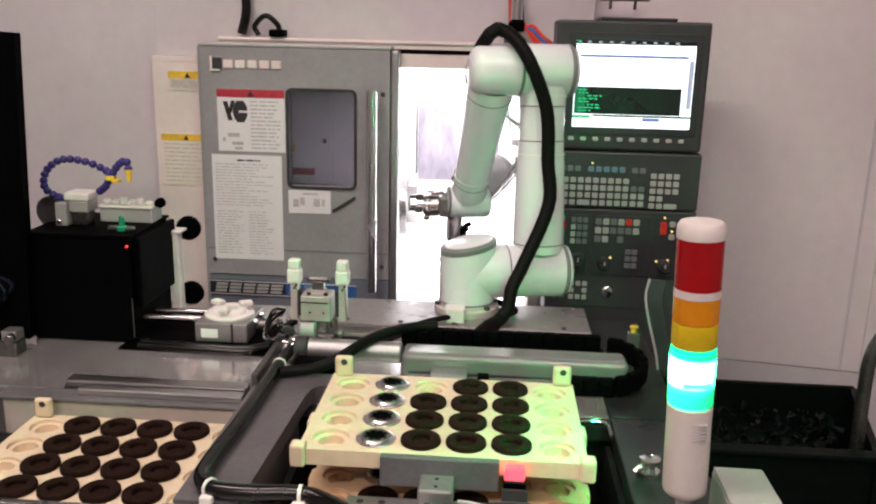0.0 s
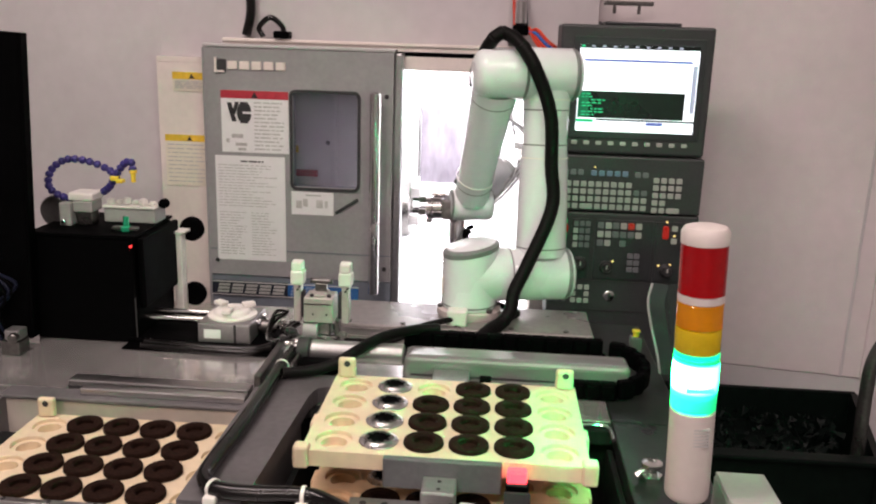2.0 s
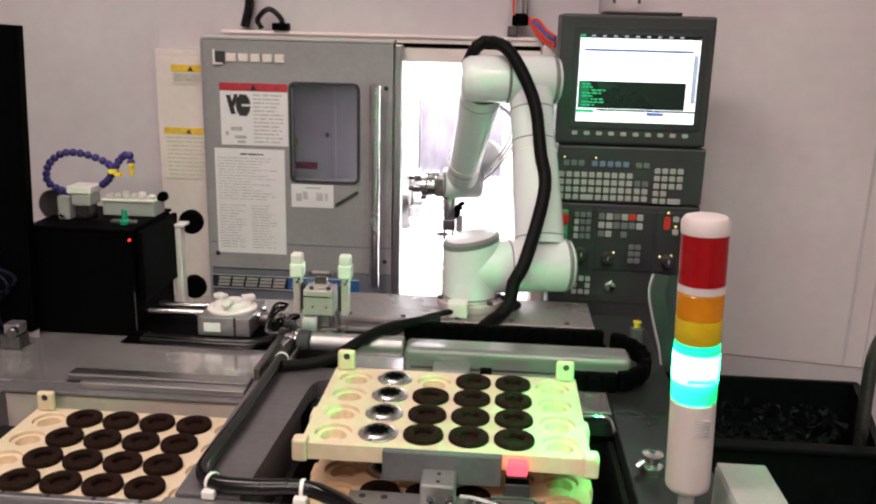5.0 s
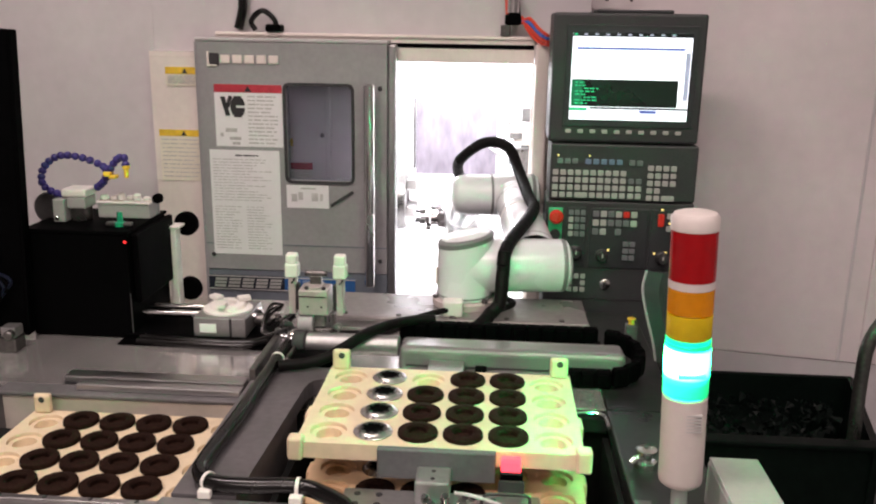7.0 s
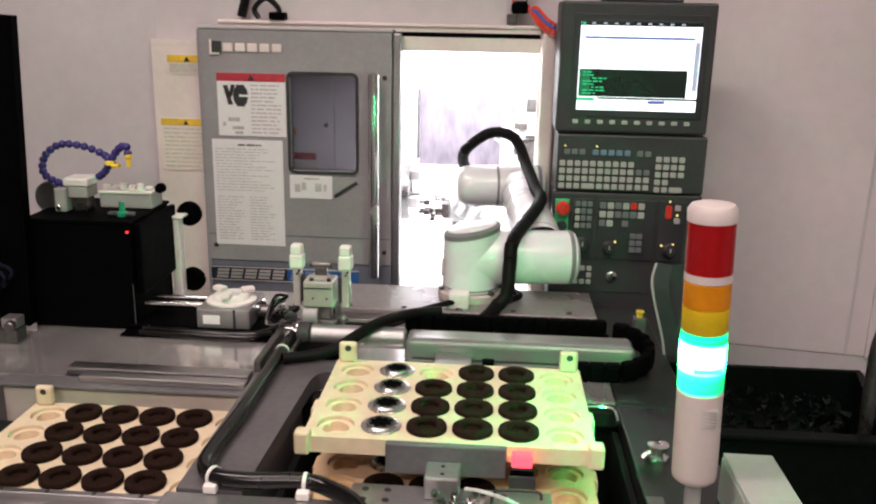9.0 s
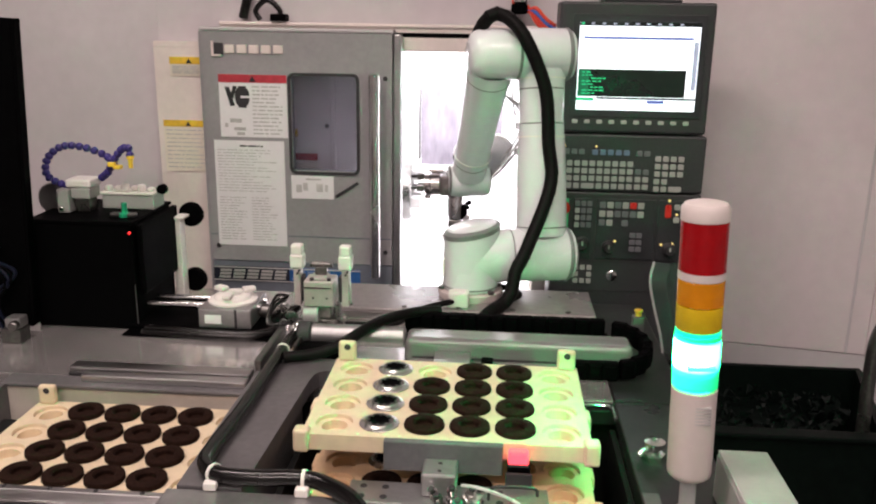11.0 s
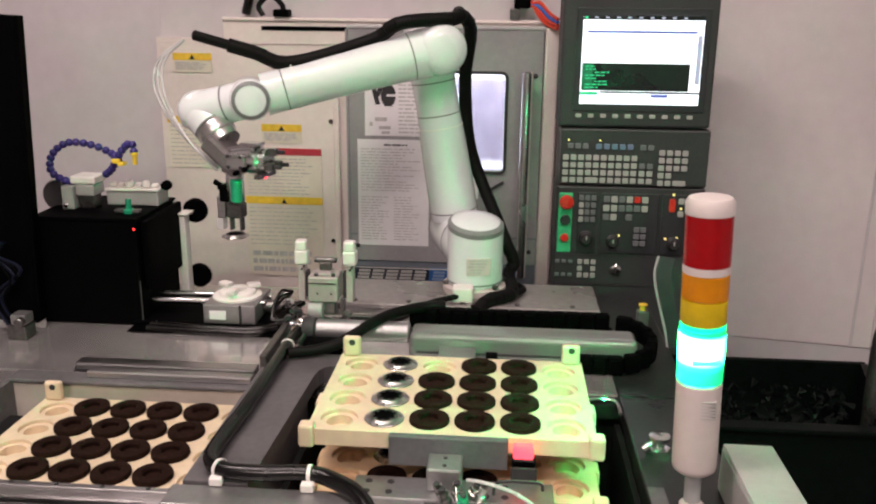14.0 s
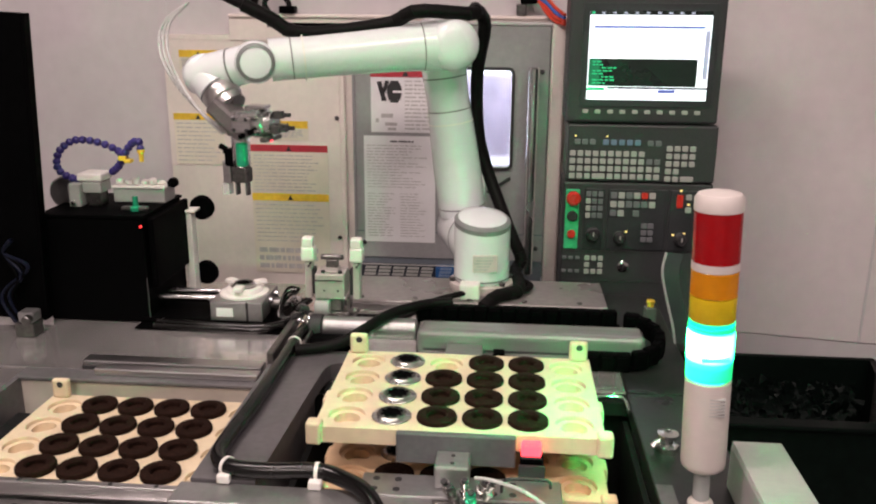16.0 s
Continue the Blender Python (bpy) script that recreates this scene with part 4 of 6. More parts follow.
def steel_ring():
    t = tagged(part("turned_ring", lathem([(0.0172, 0.0), (0.0172, 0.0066), (0.0205, 0.0070), (0.0212, 0.0064), (0.0238, 0.0040), (0.0246, 0.0038), (0.0282, 0.0034), (0.0288, 0.0028), (0.0284, 0.002), (0.026, 0.0), (0.0172, 0.0)], None, 28), M_TURNED, smooth=True),
               "bright turned steel ring lying in a tray pocket", "ring", "turned rings")
    part("bore", lathem([(0, 0.001), (0.0171, 0.001), (0.0171, 0.0062), (0.0168, 0.0064), (0.0, 0.0030)], None, 16), M_BLACK, t, "black bore")
    part("rim", lathem([(0.0172, 0.0068), (0.0174, 0.0080), (0.0202, 0.0080), (0.0205, 0.0072)], None, 28), M_DARKSTEEL, t, "dark upper rim", smooth=True)
    for i in range(8):
        a = radians(45 * i)
        part("tooth", boxm(-0.0022, 0.0022, -0.0016, 0.0016, 0.0064, 0.0080, 0.0004), M_DARKSTEEL, t, m=pose(0.0160 * math.cos(a), 0.0160 * math.sin(a), 0, 0, 0, 45 * i))
    return t


PX = 0.065
GX, GY, GZ = -0.090, 0.950, 0.983
tray(GX, GY, GZ, PX, PX, M_TRAY, "cream plastic parts tray on top of the lift stack")
tray(GX + 0.007, GY - 0.030, GZ - 0.079, PX, PX, M_TRAYLOW, "lower parts tray, red glow and shade painted tan")
tray(GX + 0.010, GY - 0.030, GZ - 0.132, PX, PX, M_TRAYLOW, "lower parts tray, red glow and shade painted tan")
LPX, LPY = 0.0633, 0.0673
LX, LY, LZ = -0.616, 0.916, 0.888
tray(LX, LY, LZ, LPX, LPY, M_TRAY, "cream plastic parts tray full of dark rings")
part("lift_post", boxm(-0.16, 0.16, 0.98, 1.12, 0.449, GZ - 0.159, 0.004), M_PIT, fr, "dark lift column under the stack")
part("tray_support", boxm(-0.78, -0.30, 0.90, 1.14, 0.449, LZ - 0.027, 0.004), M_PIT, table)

base_ring = dark_ring()
base_ring.matrix_basis = pose(LX, LY, LZ - 0.0015, 0, 0, 11)
for r in range(4):
    for c in range(4):
        if r or c:
            copy_thing(base_ring, pose(LX + c * LPX, LY + r * LPY, LZ - 0.0015, 0, 0, 37 * r + 50 * c))
        if c and not (c == 1 and r == 3):
            copy_thing(base_ring, pose(GX + c * PX, GY + r * PX, GZ - 0.0045, 0, 0, 20 * r + 70 * c))
bright = steel_ring()
bright.matrix_basis = pose(GX, GY, GZ - 0.001)
for r in range(1, 4):
    copy_thing(bright, pose(GX, GY + r * PX, GZ - 0.001))
copy_thing(bright, pose(GX + 0.007, GY - 0.030 + PX, GZ - 0.080))
for c in range(3):
    copy_thing(base_ring, pose(GX + 0.007 + c * PX, GY - 0.030, GZ - 0.0835, 0, 0, 40 * c))

# pusher before the stack
pu = thing("tray_pusher", pose(0, 0, 0), "grey metal tray clamp with slide and air fittings", "pusher")
part("clamp_plate", boxm(-0.077, 0.088, 0.896, 0.908, 0.940, 0.985, 0.002), M_CLAMP, pu, "plain grey plate")
part("slide_block", boxm(-0.020, 0.027, 0.850, 0.8955, 0.9305, 0.963, 0.003), M_ALU, pu, "pale slide block")
for dy in (0.862, 0.882):
    part("bolt_hole", lathem(rod(0.003, 0.001, 0.0002), pose(0.0035, dy, 0.9628), 10), M_INK, pu)
sp = part("slide_plate", boxm(-0.120, 0.150, 0.830, 0.885, 0.908, 0.930, 0.002), M_ALU, pu, "drilled steel slide plate")
for dx in (-0.10, -0.07, 0.06, 0.085):
    for dy in (0.845, 0.870):
        part("bolt_hole", lathem(rod(0.005, 0.001, 0.0002), pose(dx, dy, 0.9298), 12), M_INK, sp)
part("slide_stem", boxm(-0.10, 0.14, 0.838, 0.865, 0.45, 0.9075), M_PIT, pu)
for i, (fx, fy, fz) in enumerate(((0.004, 0.838, 0.930), (0.022, 0.834, 0.930), (0.040, 0.842, 0.930), (0.012, 0.822, 0.926), (0.031, 0.820, 0.926), (0.050, 0.832, 0.930))):
    f = part("air_fitting", lathem([(0, 0), (0.0055, 0), (0.0055, 0.007), (0.0075, 0.008), (0.0075, 0.013), (0.0050, 0.014), (0.0050, 0.019), (0.0065, 0.020), (0.0065, 0.025), (0, 0.025)],
                                   along((fx, fy, fz), (fx + 0.010 * (i % 3 - 1), fy - 0.012 + 0.010 * (i % 2), fz + 0.03)), 12), M_GREENPART if i == 4 else (M_DARKSTEEL if i == 3 else M_FLANGE), pu, "metal air fitting", smooth=True)
    part("release_ring", lathem(rod(0.0045, 0.003, 0.0006), along((fx + 0.0084 * (i % 3 - 1), fy - 0.0101 + 0.0084 * (i % 2), fz + 0.0252), (fx + 0.02 * (i % 3 - 1), fy - 0.024 + 0.02 * (i % 2), fz + 0.06)), 10), M_INK, pu)
part("air_tube", tubem([(0.035, 0.842, 0.955), (0.06, 0.825, 0.962), (0.10, 0.822, 0.950), (0.140, 0.815, 0.925)], 0.0025, 8), M_CLEARTUBE, pu)
part("lever", tubem([(0.070, 0.850, 0.931), (0.072, 0.846, 0.948), (0.084, 0.842, 0.956), (0.128, 0.842, 0.956), (0.134, 0.842, 0.945)], 0.0022, 8, 4), M_INK, pu, "thin dark lever", smooth=True)
part("rail_edge", boxm(-0.120, 0.150, 0.826, 0.8297, 0.911, 0.927, 0.001), M_DARKSTEEL, pu, "dark edge of the slide")
se = thing("sensor", pose(0.110, 0.894, 0.013), "black optical sensor with glowing red head", "sensor")
part("body", boxm(-0.016, 0.016, -0.008, 0.010, 0.917, 0.948, 0.003), M_BLACK, se)
part("bracket", boxm(-0.018, 0.018, -0.0125, -0.0082, 0.917, 0.940, 0.001), M_INK, se)
part("red_head", boxm(-0.015, 0.013, -0.008, 0.010, 0.9485, 0.969, 0.004), M_REDGLOW, se, "glowing red head")
part("light_rim", boxm(-0.0155, 0.0135, -0.0095, -0.0082, 0.9485, 0.952, 0.0005), M_INK, se)

# ---- stack lamp ----
LMX, LMY = 0.371, 0.893
lamp = thing("stack_lamp", pose(LMX, LMY, 0, 0, -2, 0), "red amber green signal tower with green lit", "signal tower")
R = 0.0292
part("foot", lathem([(0, 0.9002), (0.017, 0.9002), (0.017, 0.906), (0.012, 0.912), (0, 0.912)]), M_LAMPWHITE, lamp, smooth=True)
part("pole", lathem(rod(0.0112, 0.051), pose(0, 0, 0.911), 20), M_CLEARROD, lamp, "pale plastic pole", smooth=True)
bd = part("body", lathem([(0, 0.961), (R - 0.004, 0.961), (R - 0.001, 0.964), (R, 0.970), (R, 1.088), (R - 0.002, 1.090), (0, 1.090)], None, 40), M_LAMPWHITE, lamp, "off-white body", smooth=True)
for i in range(6):
    part("vent_slot", boxm(-0.003, 0.017, -R - 0.0004, -R + 0.006, 1.047 + i * 0.0045, 1.049 + i * 0.0045), M_GREYINK, bd)
part("green_lens", lathem([(R - 0.003, 1.0905), (R, 1.092), (R, 1.163), (R - 0.003, 1.1645)], None, 40), M_LENSGRN, lamp, "lit green lens", smooth=True)
part("lens_rib", boxm(-0.016, 0.019, -R - 0.0015, -R + 0.008, 1.122, 1.127, 0.001), M_LENSGRN2, lamp, "cyan rib on the lens")
part("ring", lathem([(R - 0.0012, 1.165), (R - 0.0005, 1.1655), (R - 0.0005, 1.170), (R - 0.0012, 1.1705)], None, 40), M_LENSGRN3, lamp)
# hidden disc added to keep green light out of the amber lens
part("divider", lathem([(0, 1.1672), (R - 0.0015, 1.1672), (R - 0.0015, 1.1706), (0, 1.1706)], None, 40), M_LAMPWHITE, lamp, "unseen disc added to block the green light")
part("amber_lens", lathem([(R - 0.003, 1.171), (R - 0.001, 1.171), (R, 1.173), (R, 1.203), (R - 0.0015, 1.2035), (R - 0.003, 1.203), (R - 0.003, 1.171)], None, 40), M_LENSAMBLIT, lamp, "lower amber lens, glow from below painted in", smooth=True)
part("amber_lens", lathem([(R - 0.003, 1.204), (R - 0.0015, 1.204), (R, 1.2045), (R, 1.236), (R - 0.001, 1.237), (R - 0.003, 1.237), (R - 0.003, 1.204)], None, 40), M_LENSAMBD, lamp, "amber lens", smooth=True)
part("ring", lathem([(0, 1.2375), (R, 1.2375), (R, 1.2475), (0, 1.2475)], None, 40), M_LAMPWHITE, lamp, "off-white ring")
part("red_lens", lathem([(R - 0.003, 1.248), (R, 1.248), (R, 1.312), (R - 0.003, 1.312), (R - 0.003, 1.248)], None, 40), M_LENSRED, lamp, "red lens", smooth=True)
for name, z0, z1, lens in (("amber_lens", 1.172, 1.236, 0.012), ("red_lens", 1.249, 1.310, 0.012)):
    part("lens_core", lathem([(0, z0 + 0.002), (0.013, z0 + 0.002), (0.013, z0 + 0.030), (0.0185, z0 + 0.034), (0.0185, z0 + 0.046), (lens, z0 + 0.050), (lens, z1 - 0.003), (0, z1 - 0.003)], None, 24), M_LAMPWHITE, lamp, "pale core inside the lens", smooth=True)
part("cap", lathem([(0, 1.3125), (R + 0.0006, 1.3125), (R + 0.001, 1.327), (R - 0.003, 1.333), (R - 0.008, 1.3345), (0, 1.3345)], None, 40), M_LAMPWHITE, lamp, "off-white cap", smooth=True)

# ---- small things on the right of the table ----
wb = tagged(part("terminal_box", boxm(0.386, 0.455, 0.70, 0.945, 0.90, 0.968, 0.004), M_BOXGREY), "pale grey terminal box at the table edge", "box")
part("lid", boxm(0.387, 0.454, 0.702, 0.943, 0.9685, 0.973, 0.002), M_BOXGREY, wb, "pale lid")
kb = thing("chrome_fitting", pose(0.320, 1.04, TZ), "chrome hex fitting standing on the plate", "fitting")
part("hex_nut", lathem([(0, 0), (0.018, 0), (0.018, 0.010), (0.014, 0.012), (0, 0.012)], None, 6), M_CHROME, kb)
part("stem", lathem([(0, 0.012), (0.009, 0.012), (0.009, 0.022), (0.015, 0.023), (0.016, 0.030), (0.007, 0.032), (0, 0.026)], None, 20), M_CHROME, kb, smooth=True)
part("elbow", tubem([(0.002, 0, 0.015), (-0.014, -0.006, 0.017), (-0.024, -0.01, 0.010)], 0.006, 10, 5), M_CHROME, kb, smooth=True)
tagged(part("edging_strip", boxm(0.286, 0.31, 0.66, 0.935, 0.9005, 0.904, 0.001), M_FRAME), "dark strip along the tray well", "strip")
cl = tagged(part("rim_bracket", tubem([(0.225, 1.207, 0.9035), (0.25, 1.214, 0.9035), (0.27, 1.212, 0.9035), (0.2785, 1.196, 0.9035), (0.2785, 1.16, 0.9035)], 0.0035, 8), M_CHROME, smooth=True), "bright bent steel rod at the well corner", "rod")

# ---- cable chain and aluminium rail behind the tray ----
al = thing("linear_axis", pose(0, 0, 0), "aluminium linear axis under the cable chain", "linear axis")
part("profile", boxm(-0.10, 0.334, 1.358, 1.425, 0.903, 0.956, 0.013, 4), M_GUIDE, al, "bright guide profile")
part("profile_groove", boxm(-0.085, 0.318, 1.3555, 1.3578, 0.918, 0.921), M_INK, al)
part("carriage", boxm(-0.040, 0.028, 1.290, 1.3545, 0.926, 0.934, 0.002), M_ALU, al, "flat carriage plate")
part("carriage_face", boxm(-0.040, 0.028, 1.300, 1.3545, 0.9045, 0.9258, 0.002), M_ALU, al)
part("carriage_screw", lathem(rod(0.006, 0.006, 0.001), along((-0.041, 1.325, 0.917), (-0.2, 1.325, 0.917)), 12), M_CHROME, al, smooth=True)
part("switch_box", boxm(0.048, 0.07, 1.335, 1.3555, 0.903, 0.926, 0.002), M_BLACK, al)
part("cylinder_barrel", lathem(rod(0.021, 0.184, 0.003), along((-0.285, 1.385, 0.947), (-0.1, 1.385, 0.947)), 24), M_ALU, al, "round aluminium barrel", smooth=True)
part("cylinder_end", lathem(rod(0.024, 0.026, 0.003), along((-0.311, 1.385, 0.947), (-0.1, 1.385, 0.947)), 24), M_GASKET, al, smooth=True)
part("motor_block", boxm(-0.300, -0.205, 1.318, 1.358, 0.9035, 0.945, 0.008, 3), M_BLACK, al, "black motor block")
part("motor_flange", boxm(-0.306, -0.3005, 1.314, 1.362, 0.9035, 0.950, 0.003), M_DARKSTEEL, al)
part("end_screw", lathem(rod(0.005, 0.006, 0.001), along((-0.311, 1.375, 0.957), (-0.33, 1.375, 0.957)), 10), M_CHROME, al, smooth=True)
ch = thing("cable_chain", pose(0, 0, 0), "black plastic cable chain bent back on itself", "cable chain")
link_mesh = bpy.data.meshes.new("link")
bm = bmesh.new()
box(bm, -0.0155, 0.0155, -0.009, 0.009, -0.018, 0.018, 0.003, 1)
box(bm, -0.012, 0.012, -0.0105, 0.0105, -0.013, 0.013, 0.002, 1)
bm.to_mesh(link_mesh)
bm.free()
link_mesh.materials.append(M_BLACK)
CR, CX, CY = 0.068, 0.297, 1.400
path = [(x, CY + CR, 0.953, 0) for x in np.arange(-0.095, 0.295, 0.0285)]
for k in range(1, 9):
    a = math.pi * k / 9
    path.append((CX + CR * math.sin(a), CY + CR * math.cos(a), 0.953 - 0.0345 * k / 9, -math.degrees(a)))
path += [(x, CY - CR, 0.9185, 180) for x in (0.288, 0.2595, 0.231)]
for x, y, z, a in path:
    o = new("link", link_mesh)
    o.parent = ch
    o.matrix_basis = pose(x, y, z, 0, 0, a)
part("chain_tray", boxm(-0.11, 0.30, 1.445, 1.492, 0.928, 0.934, 0.001), M_BLACK, ch, "black tray under the chain")
part("chain_stand", boxm(-0.11, -0.07, 1.45, 1.488, TZ, 0.9275, 0.001), M_BLACK, ch)
part("chain_stand", boxm(0.20, 0.24, 1.45, 1.488, TZ, 0.9275, 0.001), M_BLACK, ch)

# ---- robot pedestal plate ----
pl = tagged(part("robot_plate", boxm(-0.28, 0.29, 1.60, 1.775, TZ, TZ + 0.03, 0.004), M_BASEPLATE), "pale machined plate under the robot", "plate")
part("plate_edge", boxm(-0.28, 0.29, 1.597, 1.5998, TZ + 0.008, TZ + 0.02), M_STEEL, pl)
for i in range(5):
    part("bolt", lathem(rod(0.006, 0.004, 0.001), pose(-0.25 + i * 0.12, 1.615, TZ + 0.03), 10), M_DARKSTEEL, pl)

# ---- black machine box ----
bb = thing("marking_unit", pose(0, 0, 0), "black painted machine housing on the table", "machine housing")
part("housing", boxm(-0.899, -0.679, 1.485, 1.695, TZ, 1.127, 0.004), M_BLACK, bb)
part("top_plate", boxm(-0.901, -0.676, 1.482, 1.698, 1.1275, 1.134, 0.002), M_BLACK, bb)
part("lower_guard", boxm(-0.677, -0.664, 1.50, 1.70, 0.975, 1.125, 0.003), M_BLACK, bb)
part("red_led", lathem(rod(0.0028, 0.004, 0.001), along((-0.683, 1.485, 1.112), (-0.683, 1.2, 1.112)), 10), M_REDLED, bb, "glowing red light")
part("corner_edge", boxm(-0.6812, -0.6790, 1.4838, 1.4848, TZ, 1.00), M_GASKET, bb)
tb = thing("clamp_fixture", pose(0.004, 0, -0.005), "grey-white clamp block with nozzle on the housing", "fixture")
part("post", boxm(-0.868, -0.842, 1.545, 1.60, 1.1395, 1.190, 0.003), M_PALEBLOCK, tb)
part("beam", boxm(-0.8415, -0.800, 1.555, 1.605, 1.168, 1.192, 0.003), M_PALEBLOCK, tb)
part("beam_foot", boxm(-0.838, -0.806, 1.562, 1.60, 1.1395, 1.1678, 0.002), M_DARKSTEEL, tb)
part("block_cap", boxm(-0.852, -0.797, 1.555, 1.61, 1.1925, 1.210, 0.004), M_NYLON, tb, "white plastic block")
part("rest", boxm(-0.796, -0.680, 1.60, 1.66, 1.1395, 1.172, 0.003), M_PALEBLOCK, tb, "grey rest")
part("rest_lip", boxm(-0.798, -0.678, 1.597, 1.64, 1.1722, 1.177, 0.001), M_NYLON, tb, "white nest edge")
for i, h in enumerate((0.012, 0.009, 0.016, 0.010, 0.015, 0.008)):
    part("tooth", lathem(rod(0.009, h, 0.003), pose(-0.785 + i * 0.0185, 1.615 + 0.006 * (i % 2), 1.1772), 10), M_NYLON, tb, smooth=True)
part("end_knob", lathem(rod(0.011, 0.014, 0.002), along((-0.668, 1.63, 1.182), (-0.668, 1.5, 1.182)), 14), M_BLACK, tb, smooth=True)
part("knob_stem", boxm(-0.679, -0.668, 1.615, 1.63, 1.174, 1.186, 0.001), M_BLACK, tb)
part("bolt", lathem(rod(0.005, 0.008, 0.001), along((-0.857, 1.545, 1.150), (-0.857, 1.4, 1.150)), 10), M_CHROME, tb, smooth=True)
part("valve", lathem([(0, 0), (0.012, 0), (0.012, 0.008), (0.006, 0.010), (0.006, 0.03), (0.0, 0.031)], pose(-0.715, 1.53, 1.1395), 14), M_GREENPART, tb, "green valve", smooth=True)
part("valve_body", boxm(-0.745, -0.69, 1.522, 1.54, 1.1395, 1.148, 0.003), M_DARKSTEEL, tb)
part("cover_disc", lathem(rod(0.035, 0.012, 0.003), along((-0.90, 1.60, 1.160), (-0.90, 1.50, 1.160)), 24), M_ALU, tb, smooth=True)
# jointed coolant hose
hose = thing("coolant_hose", pose(0.004, 0, -0.005), "violet jointed coolant hose with yellow nozzle", "hose")
pts = spline([(-0.83, 1.58, 1.197), (-0.862, 1.57, 1.196), (-0.897, 1.57, 1.215), (-0.898, 1.58, 1.25), (-0.868, 1.59, 1.275), (-0.82, 1.59, 1.274),
              (-0.775, 1.59, 1.258), (-0.757, 1.585, 1.243)], 6)
pts2 = spline([(-0.795, 1.60, 1.205), (-0.772, 1.59, 1.222), (-0.755, 1.585, 1.248), (-0.735, 1.58, 1.272), (-0.718, 1.575, 1.278), (-0.711, 1.57, 1.262)], 5)
for line in (pts, pts2):
    last = None
    for p, q in zip(line, line[1:]):
        if last is not None and (p - last).length < 0.009:
            continue
        part("segment", lathem([(0, 0), (0.0058, 0), (0.0085, 0.004), (0.0085, 0.008), (0.0055, 0.0125), (0, 0.0125)], along(p, q), 12), M_PURPLE, hose, smooth=True)
        last = p
part("nozzle", lathem([(0, 0), (0.008, 0), (0.008, 0.006), (0.0055, 0.008), (0.0045, 0.026), (0, 0.026)], along((-0.711, 1.57, 1.262), (-0.709, 1.565, 1.2)), 12), M_NOZZLE, hose, "yellow nozzle", smooth=True)
part("clip", boxm(-0.765, -0.748, 1.573, 1.592, 1.236, 1.246, 0.002), M_NOZZLE, hose, "yellow clip")
part("clip", boxm(-0.753, -0.738, 1.573, 1.592, 1.231, 1.239, 0.002), M_NOZZLE, hose, "yellow clip")

# bracket with two round knobs behind the housing
br = thing("knob_bracket", pose(-0.010, 0, 0), "white bracket with two black round knobs", "bracket")
part("arm", boxm(-0.662, -0.642, 1.68, 1.71, TZ, 1.095, 0.003), M_NYLON, br)
part("arm_top", boxm(-0.668, -0.632, 1.675, 1.715, 1.0955, 1.102, 0.002), M_NYLON, br)
for kz in (1.098, 0.940):
    part("knob", lathem([(0, 0), (0.025, 0), (0.0285, 0.004), (0.0285, 0.014), (0.025, 0.018), (0, 0.018)], along((-0.632, 1.735, kz), (-0.632, 1.6, kz)), 24), M_BLACK, br, "black round knob", smooth=True)

# dark cabinet at the side with blue tubes
dc = thing("black_screen", pose(-0.0403, 0, -0.0285, 0, 2.6, 0), "tall black guard panel standing on the table", "guard panel")
part("panel", boxm(-1.04, -0.900, 1.457, 1.478, TZ + 0.006, 1.523, 0.003), M_BLACK, dc)
part("edge_profile", boxm(-0.8995, -0.893, 1.455, 1.48, TZ + 0.006, 1.523, 0.002), M_BLACK, dc)
part("foot_strip", boxm(-1.04, -0.893, 1.450, 1.485, TZ, TZ + 0.0055, 0.001), M_BLACK, dc)
bt = thing("blue_tubes", pose(0, -0.03, 0), "bundle of blue air tubes beside the housing", "tube")
for k in range(4):
    o = 0.008 * k
    part("tube", tubem([(-0.93, 1.47 - o, TZ + 0.004), (-0.945 - o, 1.46, 0.97), (-0.925 + o, 1.455, 1.01 + o), (-0.955, 1.465, 1.06), (-0.935, 1.47 - o / 2, 1.09)], 0.004, 8, 6),
         M_NAVY if k % 2 else M_BLACK, bt, smooth=True)
vl = thing("limit_valve", pose(-0.90, 1.40, TZ), "small grey valve block at the table edge", "valve")
part("body", boxm(-0.02, 0.02, -0.02, 0.02, 0.0, 0.03, 0.003), M_DARKSTEEL, vl)
part("head", boxm(-0.012, 0.020, -0.016, 0.016, 0.0305, 0.052, 0.003), M_ALU, vl)
part("knob", lathem(rod(0.010, 0.016, 0.002), along((0.012, -0.017, 0.04), (0.02, -0.1, 0.04)), 14), M_DARKSTEEL, vl, smooth=True)

# ---- slide with nest ----
sl = thing("slide_unit", pose(0, 0, 0), "steel slide unit with white nest block", "slide unit")
for ry in (1.53, 1.575):
    part("guide_rod", lathem(rod(0.007, 0.25, 0.001), along((-0.676, ry, 0.945), (0, ry, 0.945)), 14), M_CHROME, sl, smooth=True)
part("base", boxm(-0.70, -0.385, 1.445, 1.64, TZ, 0.904, 0.003), M_BLACK, sl, "black base plate")
part("upper_base", boxm(-0.70, -0.375, 1.48, 1.64, 0.9042, 0.914, 0.003), M_BLACK, sl)
vb = part("block", boxm(-0.546, -0.435, 1.475, 1.60, 0.9145, 0.957, 0.003), M_ALU, sl, "grey gripper block")
part("label_print", boxm(-0.532, -0.497, 1.473, 1.4748, 0.925, 0.944), M_PAPER, vb)
part("block_gap", boxm(-0.469, -0.464, 1.4735, 1.4748, 0.915, 0.957), M_INK, vb)
